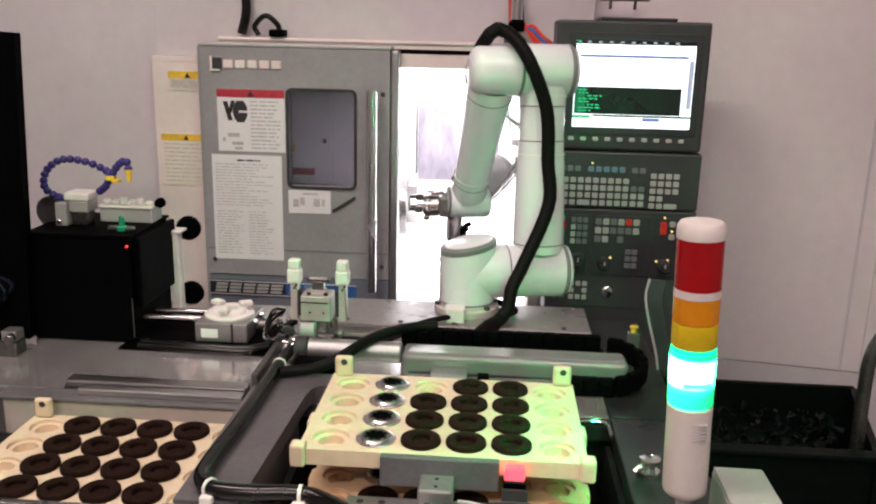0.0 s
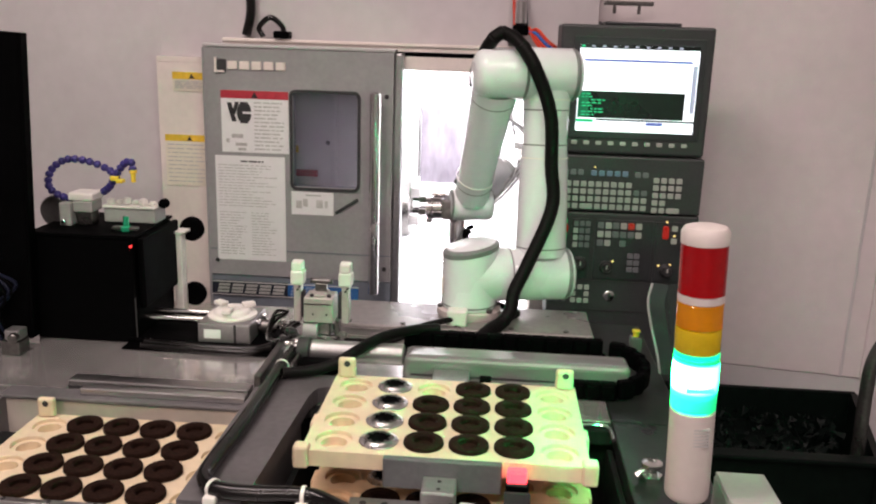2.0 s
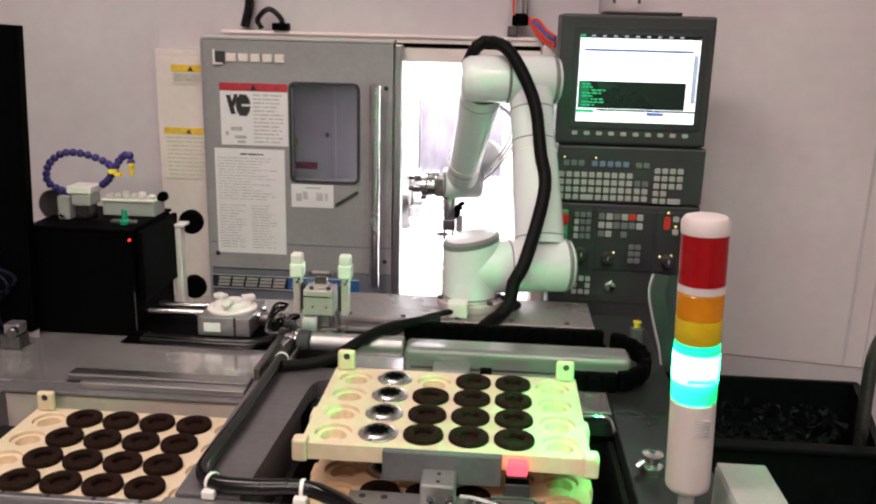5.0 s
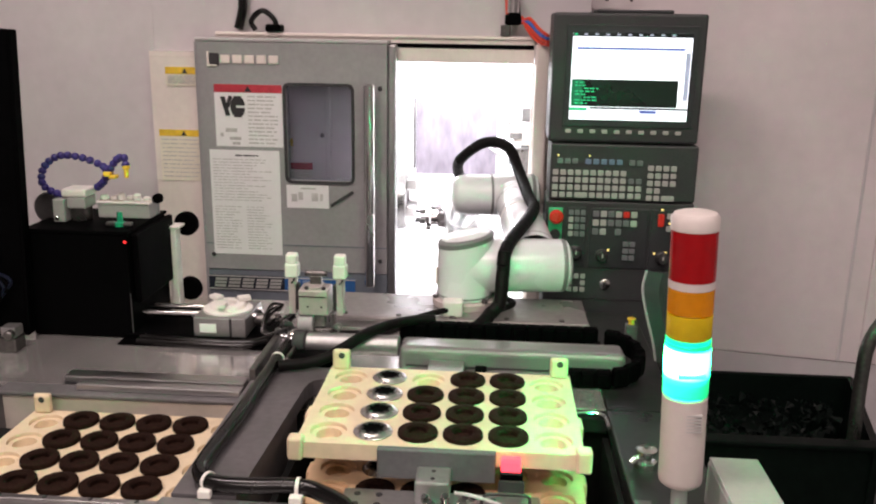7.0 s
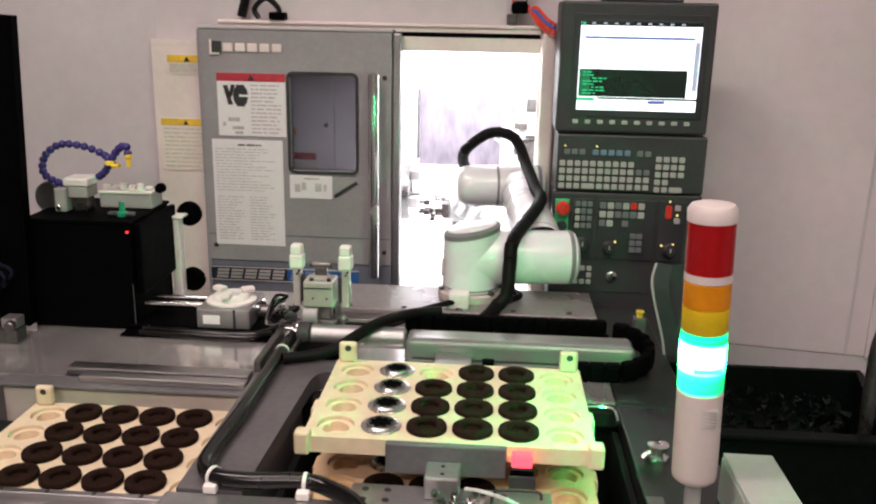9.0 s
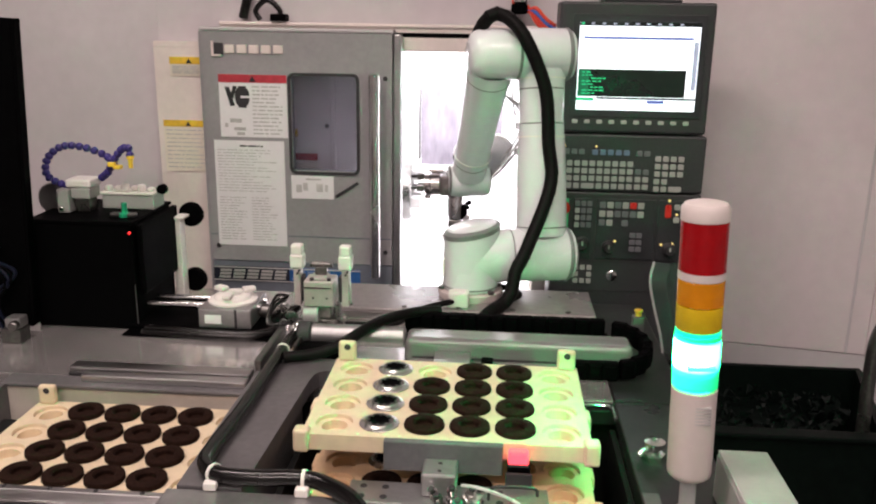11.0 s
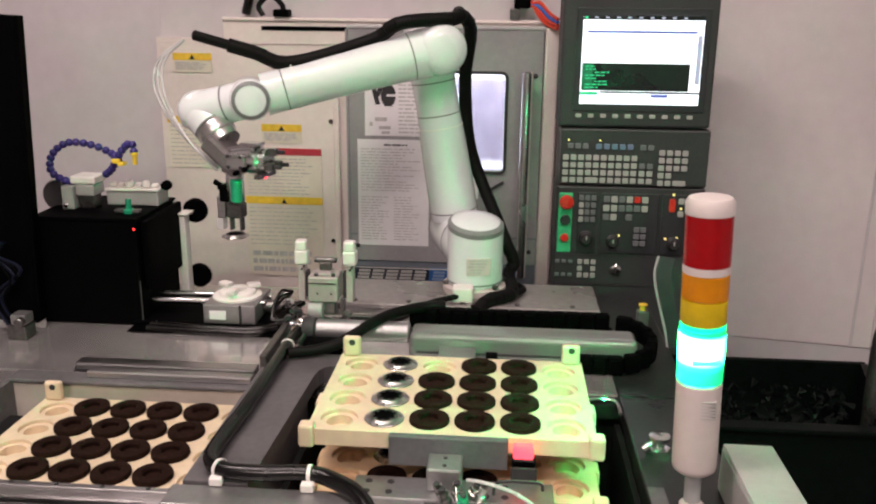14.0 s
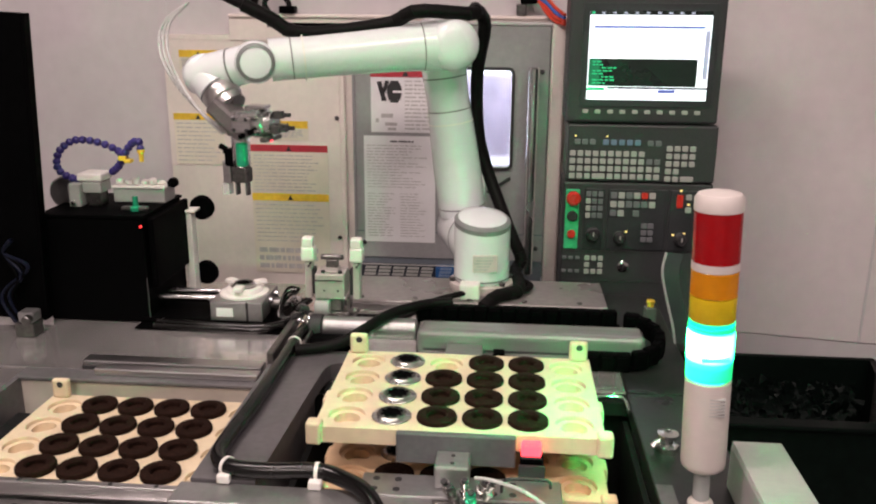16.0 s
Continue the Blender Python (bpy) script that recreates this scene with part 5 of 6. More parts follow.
nest = part("nest", lathem([(0.019, 0.0), (0.019, 0.013), (0.021, 0.015), (0.034, 0.015), (0.038, 0.012), (0.040, 0.006), (0.052, 0.004), (0.052, 0.0), (0.019, 0.0)],
                           pose(-0.490, 1.537, 0.9575), 30), M_NYLON, sl, "white plastic nest", smooth=True)
for i in range(3):
    a = radians(30 + 120 * i)
    part("nest_jaw", boxm(-0.014, 0.014, -0.010, 0.010, 0, 0.010, 0.003), M_NYLON, nest, m=pose(-0.490 + 0.035 * math.cos(a), 1.537 + 0.035 * math.sin(a), 0.9727, 0, 0, math.degrees(a)))
part("bumper", lathem(rod(0.014, 0.035, 0.003), along((-0.434, 1.54, 0.935), (0, 1.54, 0.935)), 16), M_DARKSTEEL, sl, smooth=True)
for i, (fx, fy, fz) in enumerate(((-0.40, 1.53, 0.935), (-0.385, 1.51, 0.948), (-0.395, 1.56, 0.955), (-0.37, 1.535, 0.928))):
    part("air_fitting", lathem([(0, 0), (0.007, 0), (0.007, 0.010), (0.010, 0.011), (0.010, 0.018), (0.006, 0.020), (0.006, 0.03), (0, 0.03)],
                               along((fx, fy, fz), (fx + 0.02, fy - 0.01 * i, fz + 0.012)), 12), M_CHROME if i % 2 else M_DARKSTEEL, sl, smooth=True)
dr = tagged(part("drag_cable", tubem([(-0.66, 1.475, 0.908), (-0.55, 1.463, 0.908), (-0.45, 1.462, 0.908), (-0.405, 1.475, 0.910), (-0.38, 1.51, 0.914), (-0.372, 1.53, 0.93), (-0.35, 1.55, 0.945)], 0.0085, 10), M_RUBBER, smooth=True),
            "black cable along the slide unit", "cable")
part("cable_run", tubem([(-0.66, 1.455, 0.9075), (-0.5, 1.446, 0.9075), (-0.43, 1.45, 0.9075), (-0.39, 1.475, 0.909)], 0.0075, 10), M_RUBBER, dr, smooth=True)

# ---- gripper station with two nylon fingers ----
gs = thing("finger_station", pose(-0.276, 1.44, TZ), "parallel gripper with two white nylon fingers", "gripper")
part("foot", boxm(-0.040, 0.036, -0.012, 0.030, 0.0, 0.062, 0.004), M_DARKSTEEL, gs)
part("cross_cylinder", lathem(rod(0.017, 0.078, 0.004), along((-0.048, -0.028, 0.046), (0.1, -0.028, 0.046)), 20), M_FLANGE, gs, "satin steel cross cylinder", smooth=True)
part("cylinder_stand", boxm(-0.030, 0.016, -0.038, -0.0125, 0.0, 0.030, 0.003), M_STEEL, gs)
part("clear_band", lathem(rod(0.0185, 0.030, 0.002), along((-0.032, -0.018, 0.074), (0.1, -0.018, 0.074)), 20), M_CLEARROD, gs, "clear plastic band", smooth=True)
body = part("body", boxm(-0.030, 0.029, -0.030, 0.024, 0.094, 0.146, 0.003), M_STATION, gs, "pale grey gripper body")
part("step", boxm(-0.030, 0.026, -0.0315, -0.0302, 0.132, 0.134), M_DARKSTEEL, body)
part("neck", boxm(-0.022, 0.020, -0.010, 0.020, 0.0622, 0.0938, 0.003), M_DARKSTEEL, gs)
part("top_plate", boxm(-0.020, 0.014, -0.024, 0.018, 0.1463, 0.151, 0.002), M_STATION, gs, "pale top plate")
for dx in (-0.014, 0.020):
    part("cap_screw", lathem(rod(0.0042, 0.006, 0.001), pose(dx, -0.024, 0.1463), 10), M_INK, gs, smooth=True)
    part("screw", lathem(rod(0.0022, 0.0012, 0.0004), along((dx * 0.8, -0.030, 0.112), (dx * 0.8, -1, 0.112)), 10), M_INK, gs)
part("bridge", boxm(-0.012, 0.012, -0.004, 0.008, 0.1513, 0.168, 0.002), M_DARKSTEEL, gs)
part("bridge_bar", lathem(rod(0.006, 0.036, 0.001), along((-0.018, 0.002, 0.172), (0.1, 0.002, 0.172)), 12), M_DARKSTEEL, gs, smooth=True)
for dx in (-0.020, 0.020):
    part("nut", lathem(rod(0.0055, 0.005, 0.001), along((dx - 0.0025, 0.002, 0.172), (dx + 1, 0.002, 0.172)), 6), M_INK, gs)
for s in (-1, 1):
    cx = s * 0.048 + 0.001
    arm = part("jaw", boxm(cx - 0.006, cx + 0.008, -0.014, 0.012, 0.090, 0.1655, 0.002), M_STATION, gs, "pale grey jaw plate")
    part("jaw_gap", boxm(cx - s * 0.0095 - 0.004, cx - s * 0.0095 + 0.004, -0.010, 0.010, 0.098, 0.150, 0.001), M_INK, arm)
    bm = bmesh.new()
    box(bm, cx - 0.0125, cx + 0.0145, -0.017, 0.010, 0.166, 0.195, 0.004)
    box(bm, cx - 0.0105, cx + 0.0120, -0.016, 0.008, 0.193, 0.214, 0.004)
    part("finger", bm, M_NYLON, arm, "white nylon finger")
    for k in range(2):
        part("pin", lathem(rod(0.0022, 0.007, 0.0005), along((cx + 0.003 + 0.004 * k, -0.0145, 0.158 + 0.006 * k), (cx + 0.003, -1, 0.158)), 8), M_INK, arm)
    part("slide_rail", boxm(cx - s * 0.016 - 0.004, cx - s * 0.016 + 0.004, -0.012, 0.012, 0.066, 0.093, 0.001), M_DARKSTEEL, gs)
for i, (p, q) in enumerate((((-0.050, -0.030, 0.046), (-0.085, -0.036, 0.052)), ((-0.042, 0.0, 0.050), (-0.085, 0.0, 0.070)), ((0.036, -0.020, 0.040), (0.080, -0.034, 0.044)),
                            ((-0.055, -0.04, 0.030), (-0.10, -0.05, 0.034)), ((-0.046, -0.025, 0.072), (-0.08, -0.05, 0.080)), ((0.034, -0.006, 0.064), (0.07, -0.03, 0.072)),
                            ((-0.075, -0.01, 0.040), (-0.075, -0.03, 0.075)), ((-0.062, -0.02, 0.056), (-0.09, -0.06, 0.056)))):
    part("air_fitting", lathem([(0, 0), (0.005, 0), (0.005, 0.010), (0.0075, 0.011), (0.0075, 0.018), (0.004, 0.019), (0.004, 0.024), (0, 0.024)], along(p, q), 12),
         (M_CHROME, M_INK, M_FLANGE)[i % 3], gs, smooth=True)
part("valve_tip", lathem(rod(0.007, 0.012, 0.002), along((0.028, -0.036, 0.052), (0.034, -0.1, 0.060)), 12), M_GREENPART, gs, "dull green valve", smooth=True)
for k in range(3):
    part("air_tube", tubem([(-0.07, -0.02, 0.035 + 0.01 * k), (-0.105, -0.01 - 0.01 * k, 0.055), (-0.10, 0.02, 0.075 + 0.010 * k), (-0.075, 0.03, 0.095)], 0.0028, 8, 6), M_RUBBER, gs, smooth=True)

# ---- thick conduits on the table ----
cd = thing("black_conduit", pose(0, 0, 0), "thick glossy black conduit along the frame", "conduit")
part("conduit", tubem([(-0.27, 1.52, 0.945), (-0.312, 1.42, 0.945), (-0.322, 1.33, 0.945), (-0.323, 1.22, 0.945), (-0.323, 1.05, 0.945), (-0.328, 0.93, 0.945),
                       (-0.324, 0.882, 0.945), (-0.299, 0.855, 0.945), (-0.245, 0.850, 0.945), (-0.187, 0.855, 0.945), (-0.147, 0.846, 0.943), (-0.096, 0.803, 0.938), (-0.055, 0.72, 0.90)], 0.0115, 14), M_RUBBER, cd, smooth=True)
for tx, ty, rz in ((-0.304, 0.858, 60), (-0.178, 0.854, 90), (-0.322, 1.30, 5)):
    t = part("cable_tie", lathem([(0.0117, -0.0025), (0.0131, -0.0025), (0.0131, 0.0025), (0.0117, 0.0025), (0.0117, -0.0025)], pose(tx, ty, 0.945, 90, 0, rz), 16), M_NYLON, cd, "white cable tie")
    part("tie_base", boxm(tx - 0.009, tx + 0.009, ty - 0.022, ty - 0.010, 0.929, 0.941, 0.002), M_NYLON, cd, "white tie base")
c2 = thing("black_conduit", pose(0, 0, 0), "black conduit from the robot to the table", "conduit")
part("conduit", tubem([(-0.04, 1.480, 0.972), (-0.088, 1.462, 0.973), (-0.132, 1.416, 0.976), (-0.165, 1.372, 0.974), (-0.196, 1.322, 0.966), (-0.225, 1.297, 0.954), (-0.262, 1.285, 0.945), (-0.312, 1.268, 0.944)], 0.0105, 12), M_HOSE, c2, smooth=True)
part("conduit", tubem([(-0.020, 1.622, 0.945), (-0.045, 1.604, 0.944), (-0.09, 1.585, 0.935), (-0.15, 1.562, 0.9075), (-0.25, 1.55, 0.9075)], 0.0065, 12), M_HOSE, c2, smooth=True)
part("cable_loop", tubem([(0.10, 1.655, 0.941), (0.125, 1.70, 0.941), (0.09, 1.75, 0.941), (0.03, 1.765, 0.941)], 0.007, 10), M_HOSE, c2, smooth=True)

# ---- beside the table: mirror-like guard, swarf bin, pipe ----
gd = thing("clear_guard", pose(0.012, 0, 0), "curved clear plastic guard behind the signal tower", "guard")
bm = bmesh.new()
gp = spline([(0.372, 1.50, 1.085), (0.365, 1.49, 1.05), (0.375, 1.485, 1.00), (0.392, 1.48, 0.94), (0.40, 1.48, 0.901)], 5)
va = [[bm.verts.new(p + Vector((dx, dy, 0))) for p in gp] for dx, dy in ((0, 0), (0.03, -0.012), (0.06, 0.01), (0.06, 0.013), (0.03, -0.009), (0, 0.003))]
for a, b in zip(va, va[1:] + va[:1]):
    for i in range(len(gp) - 1):
        bm.faces.new((a[i], a[i + 1], b[i + 1], b[i]))
part("sheet", bm, M_GUARD, gd, smooth=True)
# highlight on the guard's edge, modelled as a pale bead
part("edge_glint", tube(bmesh.new(), gp, 0.0028, 8), M_CLEARROD, gd, "edge highlight added as a bright bead", smooth=True)
tagged(part("yellow_plug", lathem([(0, 0), (0.007, 0), (0.006, 0.008), (0.009, 0.009), (0.009, 0.013), (0, 0.014)], pose(0.372, 1.56, TZ + 0.05), 14), M_NOZZLE, smooth=True), "small yellow plug on a grey post", "plug")
tagged(part("plug_post", boxm(0.36, 0.384, 1.548, 1.572, TZ, TZ + 0.05, 0.003), M_FRAME), "grey post carrying a yellow plug", "post")
bin_ = thing("swarf_bin", pose(0, 0, 0), "dark green swarf bin half filled with chips", "bin")


def bin_side(material):
    """The slanting end wall of the bin, whose top falls towards the back."""
    bm = bmesh.new()
    vs = [bm.verts.new(p) for p in ((0.80, 1.335, 0), (0.95, 1.829, 0), (0.965, 1.829, 0), (0.815, 1.335, 0),
                                    (0.80, 1.335, 0.795), (0.95, 1.829, 0.738), (0.965, 1.829, 0.738), (0.815, 1.335, 0.795))]
    for f in ((3, 2, 1, 0), (4, 5, 6, 7), (0, 1, 5, 4), (1, 2, 6, 5), (2, 3, 7, 6), (3, 0, 4, 7)):
        bm.faces.new([vs[i] for i in f])
    part("side_wall", bm, material, bin_)


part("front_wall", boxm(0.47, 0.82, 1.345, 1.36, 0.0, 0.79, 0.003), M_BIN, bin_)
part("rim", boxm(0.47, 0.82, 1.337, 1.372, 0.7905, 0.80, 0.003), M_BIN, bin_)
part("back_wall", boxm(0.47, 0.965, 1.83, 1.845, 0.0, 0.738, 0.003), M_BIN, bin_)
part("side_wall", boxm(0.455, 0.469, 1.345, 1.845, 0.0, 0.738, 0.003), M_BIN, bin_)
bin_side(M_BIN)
rnd = random.Random(21)
bm = bmesh.new()
for i in range(700):
    y = rnd.uniform(1.375, 1.815)
    x = rnd.uniform(0.48, 0.78 + 0.30 * (y - 1.345))
    s = rnd.uniform(0.006, 0.018)
    v = [bm.verts.new((x + rnd.uniform(-s, s), y + rnd.uniform(-s, s), 0.675 + 0.02 * math.sin(7 * x) * math.sin(9 * y) + rnd.uniform(-s, s))) for _ in range(4)]
    for f in ((0, 1, 2), (0, 2, 3), (0, 3, 1), (1, 3, 2)):
        bm.faces.new([v[k] for k in f])
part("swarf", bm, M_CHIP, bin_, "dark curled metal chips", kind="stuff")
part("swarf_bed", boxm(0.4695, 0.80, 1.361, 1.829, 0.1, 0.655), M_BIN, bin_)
pp = thing("drain_pipe", pose(0, 0, 0), "dark bent pipe rising out of the bin", "pipe")
part("pipe", tubem([(0.80, 1.42, 0.72), (0.795, 1.42, 0.90), (0.80, 1.42, 0.98), (0.83, 1.42, 1.04), (0.87, 1.42, 1.08), (0.93, 1.42, 1.10)], 0.013, 12), M_DARKSTEEL, pp, smooth=True)

# ---- above the lathe ----
ov = thing("overhead_cable", LATHE, "black cable with clips along the top cover", "cable")
part("cable", tubem([(-0.60, 2.06, 1.54), (-0.585, 2.055, 1.60), (-0.59, 2.055, 1.68), (-0.60, 2.055, 1.8)], 0.012, 10), M_RUBBER, ov, smooth=True)
part("loop", tubem([(-0.55, 2.04, 1.536), (-0.56, 2.04, 1.56), (-0.53, 2.04, 1.585), (-0.50, 2.045, 1.56), (-0.505, 2.045, 1.536)], 0.007, 10), M_RUBBER, ov, smooth=True)
part("end_block", boxm(-0.52, -0.48, 2.02, 2.06, 1.5335, 1.552, 0.004), M_BLACK, ov)
ax = thing("air_regulator", LATHE, "black air regulator with red and blue tubes", "regulator")
part("body", boxm(0.085, 0.125, 2.02, 2.06, 1.56, 1.585, 0.004), M_BLACK, ax)
part("bowl", lathem(rod(0.015, 0.06, 0.004), pose(0.105, 2.04, 1.5855), 14), M_CHROME, ax, smooth=True)
part("stem", boxm(0.075, 0.10, 2.025, 2.055, 1.533, 1.56, 0.003), M_DARKSTEEL, ax)
for k in range(4):
    o = 0.01 * k
    part("air_tube", tubem([(0.125, 2.03, 1.565 + o * 0.5), (0.145, 2.02, 1.575 - o), (0.17, 1.99, 1.55 - o), (0.19, 1.96, 1.535 - o * 0.7)], 0.0045, 8, 6),
         (M_REDTUBE, M_BLUETUBE, M_REDTUBE, M_REDTUBE)[k], ax, smooth=True)
    part("air_tube", tubem([(0.09 + o, 2.05, 1.58), (0.085 + o, 2.06, 1.66), (0.08 + o, 2.06, 1.8)], 0.004, 8, 6), (M_REDTUBE, M_CLEARTUBE, M_BLUETUBE, M_BLACK)[k], ax, smooth=True)
cb = thing("cover_clips", LATHE, "small dark hooks on the top cover", "hook")
for x in (0.335, 0.395):
    part("hook", lathem(rod(0.004, 0.02, 0.001), pose(x, 2.05, 1.62), 8), M_DARKSTEEL, cb)
part("rail", boxm(0.31, 0.43, 2.045, 2.077, 1.64, 1.65, 0.002), M_DARKSTEEL, cb)

# ---- robot ----
BX, BY, BZ = 0.012, 1.72, 0.93
D1, D2, H1, L1, L2 = 0.166, 0.113, 1.022, 0.455, 0.421
robot = thing("robot", pose(0, 0, 0), "glossy white six-axis robot arm with grey joint rings", "robot arm")
part("foot", lathem([(0, BZ), (0.072, BZ), (0.074, BZ + 0.004), (0.074, BZ + 0.016), (0.070, BZ + 0.0165), (0.060, BZ + 0.0168), (0.060, BZ + 0.0175), (0, BZ + 0.0175)], pose(BX, BY, 0), 40), M_LAMPWHITE, robot, "pale round foot", smooth=True)
part("connector", boxm(BX - 0.045, BX + 0.0, BY - 0.105, BY - 0.068, BZ, BZ + 0.035, 0.004), M_NYLON, robot, "white cable connector")
for i in range(6):
    a = radians(60 * i + 15)
    part("bolt", lathem(rod(0.007, 0.008, 0.001), pose(BX + 0.068 * math.cos(a), BY + 0.068 * math.sin(a), BZ + 0.017), 10), M_DARKSTEEL, robot)
RS = 0.0635


def slanted(bm, z0, k):
    """Tilts what lies above z0, rising towards x."""
    for v in bm.verts:
        if v.co.z > z0:
            v.co.z += v.co.x * k
    return bm


# shoulder: origin on the foot's axis, x along the second axis
sh = part("shoulder", slanted(lathem([(0, -0.016), (RS - 0.004, -0.016), (RS, -0.012), (RS, 0.05), (RS, 0.113)], None, 44), 0.1, 0.2), M_ARM, robot, smooth=True)
part("joint_ring", slanted(lathem([(RS + 0.0002, 0.1132), (RS + 0.0006, 0.1135), (RS + 0.001, 0.124), (RS - 0.004, 0.129), (RS - 0.008, 0.130)], None, 44), 0.1, 0.2), M_ARMRING, sh, "grey ring", smooth=True)
part("end_cap", slanted(lathem([(0.0, 0.137), (0.03, 0.136), (RS - 0.012, 0.132), (RS - 0.0075, 0.1295)], None, 44), 0.1, 0.2), M_ARM, sh, "white domed cap", smooth=True)
part("seam_ring", lathem([(RS + 0.0004, -0.009), (RS + 0.0008, -0.007), (RS + 0.0004, -0.005)], None, 44), M_ARMRING, sh)
ZJ = H1 - BZ - 0.034
XM = Euler((0, radians(90), 0)).to_matrix().to_4x4()
hs = part("shoulder_housing", lathem([(0.0602, 0.0905), (0.0612, 0.094), (0.0615, 0.10), (0.0615, 0.218), (0.057, 0.234), (0.044, 0.242), (0, 0.245)], Matrix.Translation((0, 0, ZJ)) @ XM, 40), M_ARM, sh, smooth=True)
part("joint_ring", lathem([(0.0612, 0.219), (0.0618, 0.221), (0.0618, 0.226), (0.0600, 0.229)], Matrix.Translation((0, 0, ZJ)) @ XM, 40), M_ARMRING, sh, "grey ring", smooth=True)
part("shoulder_barrel", lathem([(0.0635, 0.0), (0.0635, 0.05), (0.0622, 0.075), (0.0612, 0.087), (0.0600, 0.0895)], Matrix.Translation((0, 0, ZJ)) @ XM, 44), M_ARM, sh, smooth=True)
part("seam_ring", lathem([(0.0600, 0.0872), (0.0617, 0.0880), (0.0617, 0.0905), (0.0600, 0.0912)], Matrix.Translation((0, 0, ZJ)) @ XM, 44), M_ARMRING, sh, "thin dark seam")
pt = part("type_plate", boxm(-0.025, 0.030, -RS - 0.0012, -RS + 0.004, 0.018, 0.058, 0.001), M_LAMPWHITE, sh, "pale type plate", m=pose(0, 0, 0, 0, 0, -100))
for i in range(5):
    part("print_bar", boxm(-0.022 + 0.004 * (i % 2), 0.008 + 0.004 * i, -RS - 0.0018, -RS - 0.0013, 0.023 + i * 0.007, 0.027 + i * 0.007), M_GREYINK, pt)
# upper arm: origin at the shoulder axis, z to the elbow, x along the joint axis
ua = part("upper_arm", lathem([(0.057, 0.045), (0.058, 0.06), (0.057, 0.16), (0.054, 0.25), (0.050, 0.31), (0.052, L1 - 0.07), (0.056, L1 - 0.035)], None, 40), M_ARM, robot, smooth=True)
for z, r in ((0.065, 0.0585), (L1 - 0.078, 0.0522), (0.30, 0.0512)):
    part("joint_ring", lathem([(r, z - 0.0015), (r + 0.0006, z), (r, z + 0.0015)], None, 40), M_ARMRING, ua, "thin dark seam")
part("elbow_housing", lathem([(0, 0.074), (0.038, 0.073), (0.052, 0.068), (0.059, 0.056), (0.059, -0.045), (0.0575, -0.056)], Matrix.Translation((0, 0, L1)) @ XM, 40), M_ARM, ua, smooth=True)
part("joint_ring", lathem([(0.0591, 0.05), (0.0597, 0.052), (0.0597, 0.057), (0.0580, 0.060)], Matrix.Translation((0, 0, L1)) @ XM, 40), M_ARMRING, ua, "grey ring", smooth=True)
part("neck", lathem([(0.056, -0.056), (0.056, 0.056)], XM, 40), M_ARM, ua, smooth=True)
for z, tx in ((0.27, 0), (0.40, 0)):
    part("hose_strap", lathem([(0.0525, z - 0.0015), (0.054, z - 0.0015), (0.054, z + 0.0015), (0.0525, z + 0.0015)], None, 30), M_NYLON, ua, "white strap")
# forearm: origin at the elbow axis, z to the wrist
fa = part("forearm", lathem([(0.055, 0.03), (0.0525, 0.06), (0.049, 0.12), (0.046, 0.20), (0.0445, 0.30), (0.0445, L2 - 0.06), (0.0445, L2 - 0.03)], None, 40), M_ARM, robot, smooth=True)
for z, r in ((0.066, 0.0522), (L2 - 0.075, 0.0446)):
    part("joint_ring", lathem([(r, z - 0.0015), (r + 0.0006, z), (r, z + 0.0015)], None, 40), M_ARMRING, fa, "thin dark seam")
part("elbow_knuckle", lathem([(0, -0.058), (0.030, -0.057), (0.046, -0.050), (0.054, -0.036), (0.057, -0.01), (0.057, 0.054)], XM, 40), M_ARM, fa, smooth=True)
part("joint_ring", lathem([(0.0572, 0.050), (0.0577, 0.052), (0.0577, 0.056), (0.0565, 0.058)], XM, 40), M_ARMRING, fa, "grey ring", smooth=True)
for z in (0.11, L2 - 0.10):
    part("hose_strap", lathem([(0.0475, z - 0.0015), (0.049, z - 0.0015), (0.049, z + 0.0015), (0.0475, z + 0.0015)], None, 30), M_NYLON, fa, "white strap")
# wrist one: x along the joint axis
w1 = part("wrist_joint", lathem([(0, -0.052), (0.030, -0.0515), (0.0365, -0.049), (0.0415, -0.044), (0.043, -0.036), (0.043, 0.046), (0.0415, 0.052), (0.036, 0.057), (0, 0.058)], XM, 40), M_ARM, robot, smooth=True)
part("joint_ring", lathem([(0.0315, -0.0525), (0.0372, -0.0505), (0.0395, -0.0475)], XM, 40), M_ARMRING, w1, "grey ring", smooth=True)
part("joint_ring", lathem([(0.0315, 0.0585), (0.0372, 0.0565), (0.0395, 0.0555)], XM, 40), M_ARMRING, w1, "grey ring", smooth=True)
# wrist two: z from the first to the second wrist axis
WK = 0.118
w2 = part("wrist_link", lathem([(0.040, 0.0), (0.040, 0.05), (0.041, 0.075), (0.042, WK), (0.039, WK + 0.022), (0.030, WK + 0.036), (0.015, WK + 0.042), (0, WK + 0.043)], None, 36), M_ARM, robot, smooth=True)
part("joint_ring", lathem([(0.0412, 0.050), (0.0418, 0.052), (0.0412, 0.054)], None, 36), M_ARMRING, w2, "dark seam")
# wrist three: z from the second wrist axis to the tool
w3 = part("wrist_flange", lathem([(0, -0.042), (0.025, -0.038), (0.038, -0.025), (0.041, 0.0), (0.040, 0.045)], None, 36), M_ARM, robot, smooth=True)
part("joint_ring", lathem([(0.0404, 0.045), (0.0408, 0.047), (0.0404, 0.049)], None, 36), M_ARMRING, w3, "dark seam")
